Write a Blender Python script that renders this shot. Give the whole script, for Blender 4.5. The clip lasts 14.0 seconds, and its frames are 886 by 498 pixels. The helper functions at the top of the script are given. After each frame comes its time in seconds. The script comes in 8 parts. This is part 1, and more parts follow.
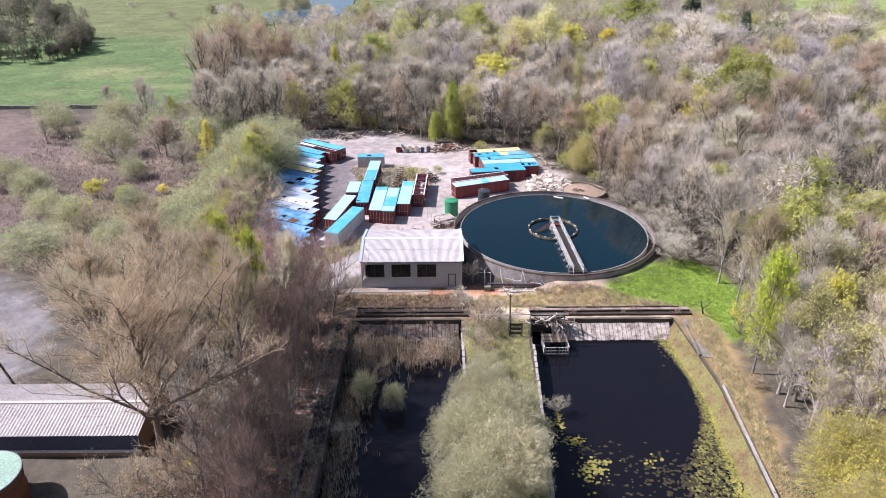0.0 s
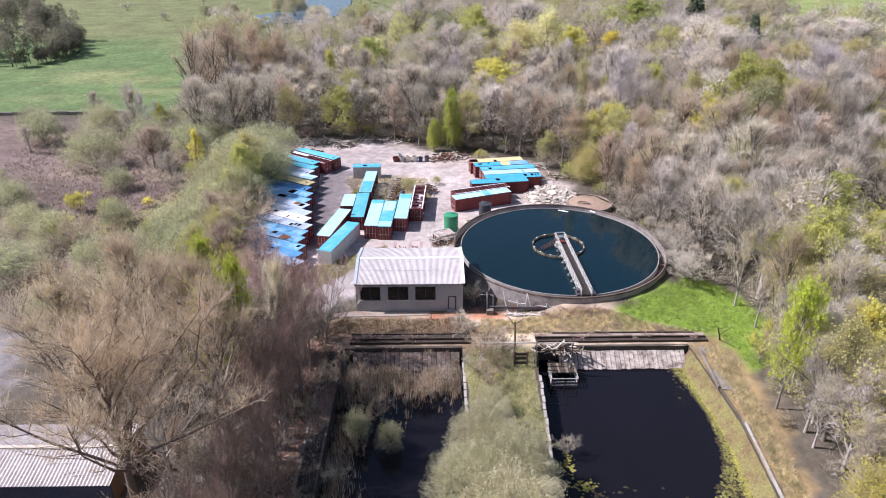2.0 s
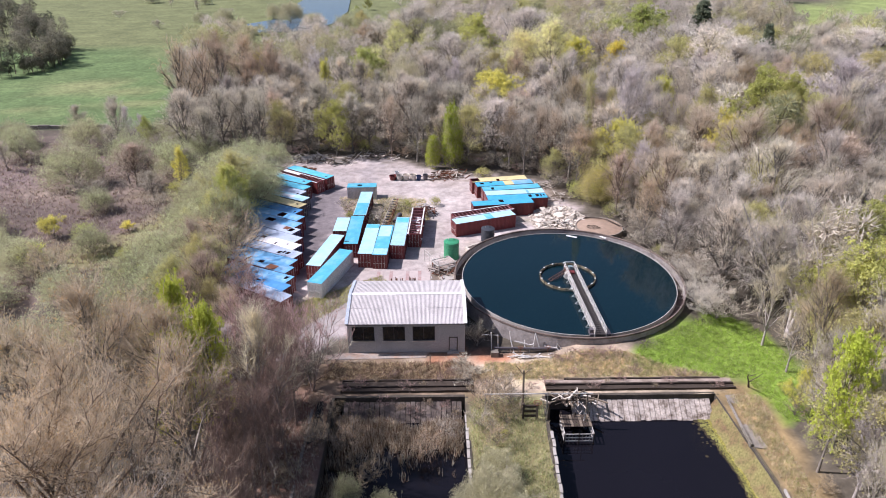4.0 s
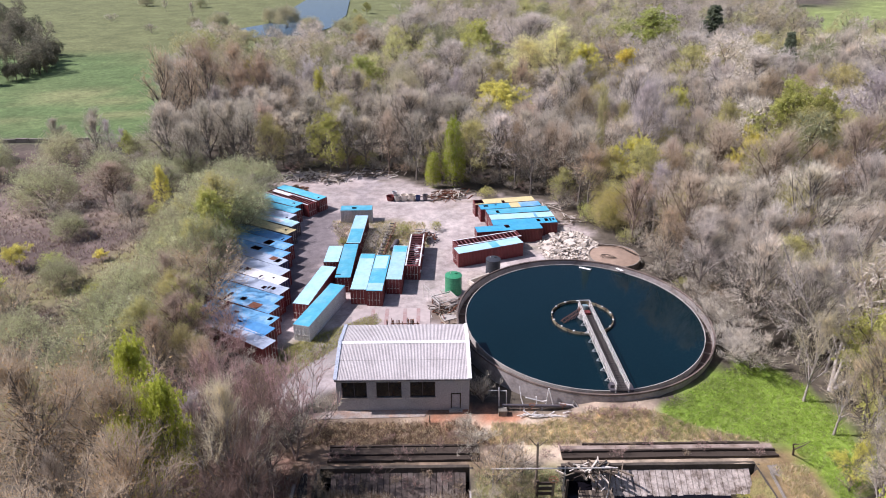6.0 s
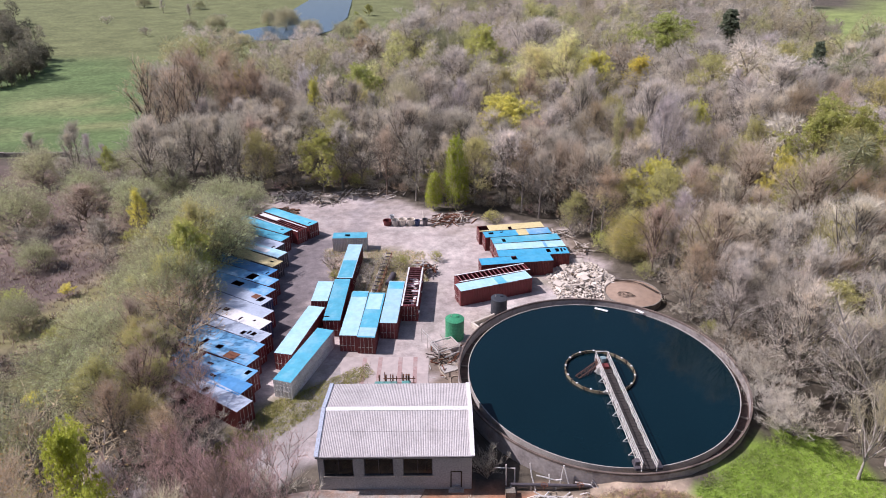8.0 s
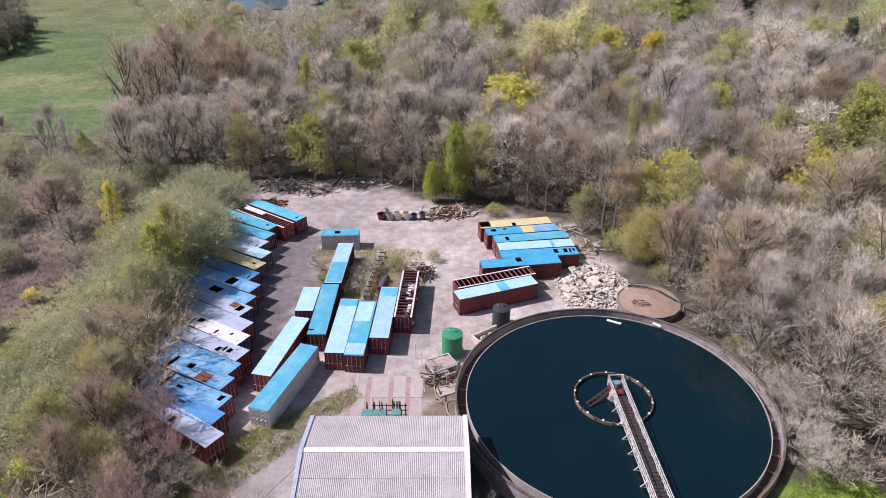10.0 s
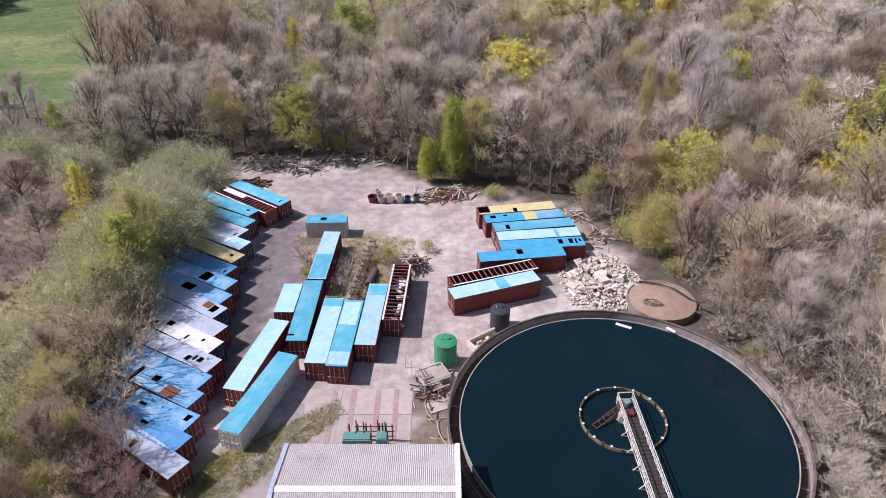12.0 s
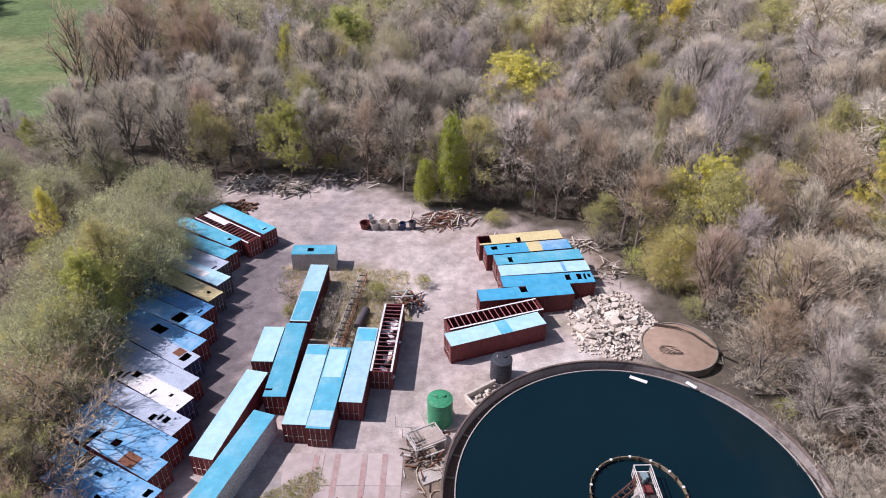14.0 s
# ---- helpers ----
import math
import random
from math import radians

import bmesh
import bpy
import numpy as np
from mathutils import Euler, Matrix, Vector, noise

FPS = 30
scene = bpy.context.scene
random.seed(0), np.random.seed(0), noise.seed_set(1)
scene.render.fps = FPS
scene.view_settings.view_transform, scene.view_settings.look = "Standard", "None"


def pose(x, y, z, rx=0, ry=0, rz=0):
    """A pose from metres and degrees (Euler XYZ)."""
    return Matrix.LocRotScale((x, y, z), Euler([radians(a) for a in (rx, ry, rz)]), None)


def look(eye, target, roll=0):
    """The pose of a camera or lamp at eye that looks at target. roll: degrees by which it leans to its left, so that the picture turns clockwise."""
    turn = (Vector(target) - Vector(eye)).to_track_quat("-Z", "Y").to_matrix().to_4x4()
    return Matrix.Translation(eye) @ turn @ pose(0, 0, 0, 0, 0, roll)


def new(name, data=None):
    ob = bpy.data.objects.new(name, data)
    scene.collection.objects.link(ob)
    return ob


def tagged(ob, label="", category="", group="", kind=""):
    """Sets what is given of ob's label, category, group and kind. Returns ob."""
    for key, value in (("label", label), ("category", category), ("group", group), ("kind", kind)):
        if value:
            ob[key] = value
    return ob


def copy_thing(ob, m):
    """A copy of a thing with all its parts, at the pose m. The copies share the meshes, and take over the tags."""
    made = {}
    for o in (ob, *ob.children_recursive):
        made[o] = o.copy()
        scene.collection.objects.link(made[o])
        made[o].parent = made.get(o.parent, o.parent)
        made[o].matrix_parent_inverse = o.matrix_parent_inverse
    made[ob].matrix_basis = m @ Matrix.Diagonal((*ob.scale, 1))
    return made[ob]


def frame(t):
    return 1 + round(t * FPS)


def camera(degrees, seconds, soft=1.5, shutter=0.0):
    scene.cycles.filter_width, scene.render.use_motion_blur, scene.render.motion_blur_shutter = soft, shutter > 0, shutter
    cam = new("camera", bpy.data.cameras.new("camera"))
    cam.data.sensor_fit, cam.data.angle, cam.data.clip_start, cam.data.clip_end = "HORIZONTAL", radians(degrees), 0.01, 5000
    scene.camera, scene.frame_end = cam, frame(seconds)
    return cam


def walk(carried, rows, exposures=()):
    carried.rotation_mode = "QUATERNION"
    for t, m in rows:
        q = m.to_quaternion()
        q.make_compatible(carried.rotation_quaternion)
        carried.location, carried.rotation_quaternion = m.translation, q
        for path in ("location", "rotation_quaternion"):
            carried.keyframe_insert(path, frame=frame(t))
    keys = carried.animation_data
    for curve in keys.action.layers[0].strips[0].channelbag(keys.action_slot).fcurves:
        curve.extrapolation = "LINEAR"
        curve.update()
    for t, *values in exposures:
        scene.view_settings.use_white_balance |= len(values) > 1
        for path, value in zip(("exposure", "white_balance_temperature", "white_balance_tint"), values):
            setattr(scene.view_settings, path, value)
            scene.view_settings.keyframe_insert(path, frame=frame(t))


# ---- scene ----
cam = camera(66.57, 14.0, soft=1.0)
# seconds, eye, degrees of downward tilt, degrees of turn to the right
PATH = [
    (0, (-4.301, -91.851, 53.006), 26.456, 0.708),
    (0.5, (-4.319, -90.322, 53.051), 26.485, 0.778),
    (1, (-4.343, -88.684, 53.077), 26.469, 0.833),
    (1.5, (-4.396, -86.869, 53.065), 26.494, 0.852),
    (2, (-4.430, -84.844, 53.017), 26.466, 0.885),
    (2.5, (-4.423, -82.631, 52.937), 26.386, 0.938),
    (3, (-4.433, -80.306, 52.841), 26.239, 0.959),
    (5.5, (-4.464, -66.649, 52.870), 25.944, 1.036),
    (6, (-4.369, -63.581, 52.954), 25.951, 0.956),
    (6.5, (-4.244, -60.510, 53.055), 25.969, 0.868),
    (7, (-4.108, -57.411, 53.152), 25.981, 0.747),
    (7.5, (-3.899, -54.298, 53.258), 26.002, 0.668),
    (8, (-3.652, -51.258, 53.370), 26.029, 0.580),
    (10.5, (-2.301, -38.089, 53.477), 29.583, 0.119),
    (11, (-1.987, -35.598, 53.469), 30.551, 0.065),
    (11.5, (-1.684, -33.122, 53.457), 31.653, 0.009),
    (12, (-1.413, -30.691, 53.478), 32.280, -0.066),
    (12.5, (-1.174, -28.296, 53.512), 32.447, -0.159),
    (13, (-0.955, -25.909, 53.522), 32.522, -0.249),
    (13.5, (-0.746, -23.528, 53.527), 32.536, -0.323),
    (14, (-0.526, -21.155, 53.529), 32.523, -0.424),
]
walk(cam, [(t, pose(*eye, 90 - tilt, 0, -turn)) for t, eye, tilt, turn in PATH],
     exposures=((0, 0.5, 6150, 20), (3, 0.42, 6200, 20), (7.5, 0.13, 6300, 23), (11, 0.02, 6350, 24), (14, 0.02, 6350, 24)))

# ---- world, sun, exposure ----
SUN_ELEV, SUN_TURN = radians(48), radians(-85)
world = bpy.data.worlds.new("world")
scene.world = world
world.use_nodes = True
wn = world.node_tree.nodes
sky = wn.new("ShaderNodeTexSky")
sky.sky_type, sky.sun_disc = "NISHITA", False
sky.sun_elevation, sky.sun_rotation = SUN_ELEV, SUN_TURN
sky.air_density, sky.dust_density = 1.0, 1.5
wn["Background"].inputs["Strength"].default_value = 0.088
world.node_tree.links.new(sky.outputs[0], wn["Background"].inputs["Color"])
sun = new("sun", bpy.data.lights.new("sun", "SUN"))
sun.data.energy, sun.data.angle, sun.data.color = 5.0, radians(0.6), (1.0, 0.965, 0.945)
sun_way = Vector((math.sin(SUN_TURN) * math.cos(SUN_ELEV), math.cos(SUN_TURN) * math.cos(SUN_ELEV), math.sin(SUN_ELEV)))
sun.matrix_world = look(sun_way * 200, (0, 0, 0))

# ---- materials ----


def surface(name, color, rough=0.8, metal=0.0, grain=8.0, vary=0.25, stain=0.5, stain_color=None, stain_amount=0.35, bump=0.15, spread=0.0, hue=0.0, spec=0.4, tint=False):
    """A procedural surface: fine grain, large stains, relief, and a spread of tone between objects."""
    m = bpy.data.materials.new(name)
    m.use_nodes = True
    nt = m.node_tree
    n, lk = nt.nodes, nt.links.new
    bsdf = n["Principled BSDF"]
    bsdf.inputs["Roughness"].default_value = rough
    bsdf.inputs["Metallic"].default_value = metal
    bsdf.inputs["Specular IOR Level"].default_value = spec
    co = n.new("ShaderNodeTexCoord")
    fine = n.new("ShaderNodeTexNoise")
    fine.inputs["Scale"].default_value, fine.inputs["Detail"].default_value = grain, 4
    big = n.new("ShaderNodeTexNoise")
    big.inputs["Scale"].default_value, big.inputs["Detail"].default_value, big.inputs["Roughness"].default_value = stain, 5, 0.65
    lk(co.outputs["Object"], fine.inputs["Vector"])
    lk(co.outputs["Object"], big.inputs["Vector"])
    ramp = n.new("ShaderNodeMapRange")
    ramp.inputs["From Min"].default_value, ramp.inputs["From Max"].default_value = 0.3, 0.7
    ramp.inputs["To Min"].default_value, ramp.inputs["To Max"].default_value = 1 - vary, 1 + vary
    lk(fine.outputs["Fac"], ramp.inputs["Value"])
    smask = n.new("ShaderNodeMapRange")
    smask.inputs["From Min"].default_value, smask.inputs["From Max"].default_value = 0.45, 0.7
    smask.inputs["To Max"].default_value = stain_amount
    lk(big.outputs["Fac"], smask.inputs["Value"])
    mix = n.new("ShaderNodeMix")
    mix.data_type = "RGBA"
    mix.inputs["A"].default_value = (*color, 1)
    mix.inputs["B"].default_value = (*(stain_color or [c * 0.55 for c in color]), 1)
    lk(smask.outputs["Result"], mix.inputs["Factor"])
    hsv = n.new("ShaderNodeHueSaturation")
    lk(mix.outputs["Result"], hsv.inputs["Color"])
    value = ramp.outputs["Result"]
    if spread:
        info = n.new("ShaderNodeObjectInfo")
        sr = n.new("ShaderNodeMapRange")
        sr.inputs["To Min"].default_value, sr.inputs["To Max"].default_value = 1 - spread, 1 + spread
        lk(info.outputs["Random"], sr.inputs["Value"])
        mul = n.new("ShaderNodeMath")
        mul.operation = "MULTIPLY"
        lk(value, mul.inputs[0])
        lk(sr.outputs["Result"], mul.inputs[1])
        value = mul.outputs[0]
        if hue:
            frac = n.new("ShaderNodeMath")
            frac.operation = "MULTIPLY"
            frac.inputs[1].default_value = 7.31
            lk(info.outputs["Random"], frac.inputs[0])
            fr = n.new("ShaderNodeMath")
            fr.operation = "FRACT"
            lk(frac.outputs[0], fr.inputs[0])
            hr = n.new("ShaderNodeMapRange")
            hr.inputs["To Min"].default_value, hr.inputs["To Max"].default_value = 0.5 - hue, 0.5 + hue
            lk(fr.outputs[0], hr.inputs["Value"])
            lk(hr.outputs["Result"], hsv.inputs["Hue"])
    lk(value, hsv.inputs["Value"])
    out = hsv.outputs["Color"]
    if tint:
        at = n.new("ShaderNodeAttribute")
        at.attribute_name = "tint"
        mm = n.new("ShaderNodeMix")
        mm.data_type, mm.blend_type = "RGBA", "MULTIPLY"
        mm.inputs["Factor"].default_value = 1
        lk(out, mm.inputs["A"])
        lk(at.outputs["Color"], mm.inputs["B"])
        out = mm.outputs["Result"]
    lk(out, bsdf.inputs["Base Color"])
    if bump:
        bp = n.new("ShaderNodeBump")
        bp.inputs["Strength"].default_value, bp.inputs["Distance"].default_value = bump, 0.05
        lk(fine.outputs["Fac"], bp.inputs["Height"])
        lk(bp.outputs["Normal"], bsdf.inputs["Normal"])
    return m


def water_material(name, color, rough, ripple, wave_scale, gloss=0.4):
    m = bpy.data.materials.new(name)
    m.use_nodes = True
    n, lk = m.node_tree.nodes, m.node_tree.links.new
    bsdf = n["Principled BSDF"]
    bsdf.inputs["Roughness"].default_value, bsdf.inputs["IOR"].default_value = rough, 1.33
    bsdf.inputs["Specular IOR Level"].default_value = gloss
    co = n.new("ShaderNodeTexCoord")
    murk = n.new("ShaderNodeTexNoise")
    murk.inputs["Scale"].default_value, murk.inputs["Detail"].default_value = 0.12, 4
    lk(co.outputs["Object"], murk.inputs["Vector"])
    mix = n.new("ShaderNodeMix")
    mix.data_type = "RGBA"
    mix.inputs["A"].default_value = (*color, 1)
    mix.inputs["B"].default_value = (*[c * 1.5 for c in color], 1)
    lk(murk.outputs["Fac"], mix.inputs["Factor"])
    lk(mix.outputs["Result"], bsdf.inputs["Base Color"])
    wave = n.new("ShaderNodeTexNoise")
    wave.inputs["Scale"].default_value, wave.inputs["Detail"].default_value = wave_scale, 3
    lk(co.outputs["Object"], wave.inputs["Vector"])
    bp = n.new("ShaderNodeBump")
    bp.inputs["Strength"].default_value, bp.inputs["Distance"].default_value = ripple, 0.02
    lk(wave.outputs["Fac"], bp.inputs["Height"])
    lk(bp.outputs["Normal"], bsdf.inputs["Normal"])
    return m


CONCRETE = surface("concrete", (0.42, 0.39, 0.36), 0.9, grain=14, stain=0.6, stain_color=(0.2, 0.18, 0.16), stain_amount=0.6)
CONCRETE_DARK = surface("mossy_concrete", (0.26, 0.23, 0.2), 0.9, grain=10, stain=0.5, stain_color=(0.1, 0.09, 0.06), stain_amount=0.7)
CONCRETE_PALE = surface("pale_concrete", (0.62, 0.555, 0.48), 0.9, grain=3, vary=0.15, stain=0.9, stain_color=(0.4, 0.35, 0.3), stain_amount=0.5, spread=0.18)
RENDER_GREY = surface("grey_cement_render", (0.43, 0.42, 0.42), 0.9, grain=6, stain=0.35, stain_color=(0.25, 0.24, 0.23), stain_amount=0.5)
FIBRE_ROOF = surface("weathered_fibre_cement", (0.5, 0.47, 0.465), 0.85, grain=5, stain=0.5, stain_color=(0.3, 0.27, 0.27), stain_amount=0.45, vary=0.15)
WHITE_PAINT = surface("white_paint", (0.78, 0.77, 0.76), 0.6, grain=9, stain=1.2, stain_amount=0.2)
DARK_GLASS = surface("dark_glass", (0.012, 0.014, 0.018), 0.12, grain=1, stain=0.8, stain_amount=0.3, bump=0.02, spec=0.5)
TIMBER = surface("weathered_timber", (0.2, 0.16, 0.12), 0.9, grain=18, stain=1.2)
TIMBER_DARK = surface("dark_timber", (0.06, 0.045, 0.035), 0.9, grain=14, stain=1.2)
STEEL_PALE = surface("pale_painted_steel", (0.55, 0.53, 0.5), 0.55, 0.2, grain=12, stain=1.6, stain_color=(0.3, 0.18, 0.1), stain_amount=0.5)
RUST = surface("rusty_steel", (0.2, 0.08, 0.045), 0.8, 0.2, grain=10, stain=1.2)
RED_STEEL = surface("dark_red_container_paint", (0.18, 0.035, 0.035), 0.6, grain=5, stain=0.7, stain_color=(0.1, 0.03, 0.025), stain_amount=0.5, spread=0.25)
RED_RIB = surface("faded_red_frame", (0.35, 0.14, 0.15), 0.7, grain=6, stain=1.0, spread=0.2)
WHITE_STEEL = surface("off_white_container_paint", (0.62, 0.62, 0.62), 0.6, grain=5, stain=0.8, stain_color=(0.35, 0.3, 0.27), stain_amount=0.4, spread=0.1)
NAVY_STEEL = surface("navy_container_paint", (0.035, 0.05, 0.13), 0.6, grain=5, stain=0.7, stain_amount=0.4)
DARK_STEEL = surface("dark_grey_container_paint", (0.09, 0.08, 0.09), 0.6, grain=5, stain=0.7, stain_amount=0.4, spread=0.2)
ROOF_BLUE = surface("sky_blue_roof_paint", (0.09, 0.42, 0.57), 0.5, grain=1.1, stain=0.5, stain_color=(0.26, 0.55, 0.66), stain_amount=0.75, vary=0.1, spread=0.12)
ROOF_PALE = surface("faded_blue_roof_paint", (0.4, 0.63, 0.74), 0.5, grain=1.1, stain=0.4, stain_color=(0.2, 0.5, 0.64), stain_amount=0.5, vary=0.1, spread=0.08)
ROOF_DEEP = surface("deep_blue_roof_paint", (0.07, 0.25, 0.5), 0.5, grain=1.1, stain=0.45, stain_color=(0.12, 0.3, 0.52), stain_amount=0.6, vary=0.15, spread=0.15)
ROOF_WHITE = surface("white_roof_paint", (0.72, 0.72, 0.73), 0.55, grain=3, stain=0.5, stain_color=(0.5, 0.48, 0.46), stain_amount=0.4, vary=0.1)
ROOF_GREY = surface("grey_blue_roof_paint", (0.42, 0.49, 0.6), 0.55, grain=3, stain=0.5, stain_amount=0.3, vary=0.1)
ROOF_CREAM = surface("cream_roof_sheet", (0.66, 0.56, 0.3), 0.6, grain=3, stain=0.6, stain_amount=0.3, vary=0.1)
GREEN_TANK = surface("green_plastic", (0.045, 0.28, 0.14), 0.4, grain=4, stain=0.8, stain_color=(0.05, 0.2, 0.1), stain_amount=0.4, bump=0.03)
BLACK_TANK = surface("dark_slate_plastic", (0.035, 0.04, 0.05), 0.5, grain=4, stain=0.8, stain_color=(0.09, 0.09, 0.1), stain_amount=0.5, bump=0.03)
PALE_GREEN = surface("pale_green_lid", (0.33, 0.47, 0.37), 0.7, grain=5, stain=0.5, stain_color=(0.45, 0.5, 0.45))
SILT = surface("brown_silt", (0.33, 0.24, 0.18), 0.85, grain=1.5, vary=0.12, stain=0.35, stain_color=(0.25, 0.17, 0.12), stain_amount=0.6)
TERRACOTTA = surface("faded_red_strip", (0.37, 0.25, 0.235), 0.9, grain=3, vary=0.12, stain=0.5, stain_color=(0.42, 0.36, 0.34), stain_amount=0.9)
SLATE = surface("slate_roof", (0.3, 0.27, 0.29), 0.8, grain=6, stain=0.4)
BRICK = surface("brown_brick", (0.25, 0.15, 0.1), 0.9, grain=8, stain=0.7)
ALGAE = surface("algae_mat", (0.28, 0.25, 0.06), 0.9, grain=5, stain=0.5, stain_color=(0.14, 0.14, 0.03), stain_amount=0.8, vary=0.4)
ALGAE_MID = surface("margin_weed", (0.15, 0.14, 0.04), 0.9, grain=5, stain=0.6, stain_color=(0.24, 0.24, 0.07), stain_amount=0.8, vary=0.5)
ALGAE_DARK = surface("submerged_weed", (0.04, 0.031, 0.014), 0.7, grain=4, stain=0.6, stain_color=(0.025, 0.022, 0.014), stain_amount=0.8, vary=0.5)
MUD = surface("pool_mud", (0.05, 0.04, 0.03), 0.8, grain=4, stain=0.4)
TANK_WATER = water_material("tank_water", (0.002, 0.0115, 0.0165), 0.04, 0.12, 1.6, 0.55)
POOL_WATER = water_material("pool_water", (0.0065, 0.006, 0.0085), 0.05, 0.12, 1.2, 0.43)
POND_WATER = water_material("pond_water", (0.05, 0.09, 0.13), 0.1, 0.2, 0.8)

# bark, twig and leaf tones
BARK_GREY = surface("grey_bark", (0.2, 0.175, 0.15), 0.95, grain=6, stain=0.8, spread=0.25)
BARK_PALE = surface("pale_bark", (0.42, 0.375, 0.345), 0.9, grain=6, stain=1.0, spread=0.2)
BARK_DARK = surface("dark_bark", (0.1, 0.075, 0.06), 0.95, grain=6, stain=0.8, spread=0.2)


def foliage(name, color, spread=0.15, hue=0.012, vary=0.3, tint=False, glow_through=0.48):
    """Leaves and fine twigs: part of the light passes through them."""
    m = surface(name, color, 0.85, grain=1.3, vary=vary, stain=0.35, stain_color=[c * 0.7 for c in color], stain_amount=0.5, bump=0, spread=spread, hue=hue, spec=0.2, tint=tint)
    n, lk = m.node_tree.nodes, m.node_tree.links.new
    bsdf = n["Principled BSDF"]
    thin = n.new("ShaderNodeBsdfTranslucent")
    lk(bsdf.inputs["Base Color"].links[0].from_socket, thin.inputs["Color"])
    mix = n.new("ShaderNodeMixShader")
    mix.inputs["Fac"].default_value = glow_through
    lk(bsdf.outputs[0], mix.inputs[1])
    lk(thin.outputs[0], mix.inputs[2])
    lk(mix.outputs[0], n["Material Output"].inputs["Surface"])
    return m


TWIG_GREY = foliage("grey_twigs", (0.73, 0.66, 0.54), glow_through=0.3)
TWIG_ASH = foliage("dark_grey_twigs", (0.59, 0.535, 0.44), glow_through=0.3)
TWIG_LILAC = foliage("lilac_grey_twigs", (0.66, 0.595, 0.575), glow_through=0.3)
TWIG_TAN = foliage("tan_twigs", (0.6, 0.495, 0.365))
TWIG_OLIVE = foliage("olive_twigs", (0.58, 0.53, 0.33))
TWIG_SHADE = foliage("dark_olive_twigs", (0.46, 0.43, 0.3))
TWIG_DARK = foliage("dark_twigs", (0.36, 0.28, 0.25))
LEAF_BUD = foliage("tan_buds", (0.6, 0.42, 0.22))
LEAF_WILLOW = foliage("pale_willow_leaf", (0.6, 0.63, 0.36))
TWIG_RED = foliage("red_grey_twigs", (0.58, 0.41, 0.37), glow_through=0.3)
LEAF_GREY = foliage("grey_willow_leaf", (0.58, 0.56, 0.36))
TWIG_PALE = foliage("pale_willow_twigs", (0.6, 0.56, 0.38))
TWIG_WHITE = foliage("pale_grey_twigs", (0.74, 0.69, 0.6), glow_through=0.3)
BARK_WHITE = surface("white_grey_bark", (0.66, 0.61, 0.57), 0.9, grain=6, stain=1.0, spread=0.12)
LEAF_YELLOW = foliage("yellow_green_leaf", (0.79, 0.76, 0.22))
LEAF_BRIGHT = foliage("bright_green_leaf", (0.42, 0.48, 0.07))
LEAF_GREEN = foliage("spring_green_leaf", (0.49, 0.51, 0.17))
LEAF_OLIVE = foliage("olive_leaf", (0.58, 0.54, 0.24))
LEAF_ORANGE = foliage("orange_blossom", (0.78, 0.64, 0.16))
LEAF_BLOSSOM = foliage("white_blossom", (0.75, 0.7, 0.68))
LEAF_POPLAR = foliage("pale_poplar_leaf", (0.82, 0.8, 0.42))
LEAF_DARK = foliage("dark_evergreen", (0.2, 0.23, 0.15))
WOOD_TONE = foliage("mixed_wood", (0.8, 0.775, 0.68), tint=True)
GRASS_DRY = foliage("dry_grass", (0.74, 0.62, 0.42), vary=0.4)
REED = foliage("brown_reed", (0.22, 0.15, 0.105), vary=0.4)

# ---- mesh helpers ----


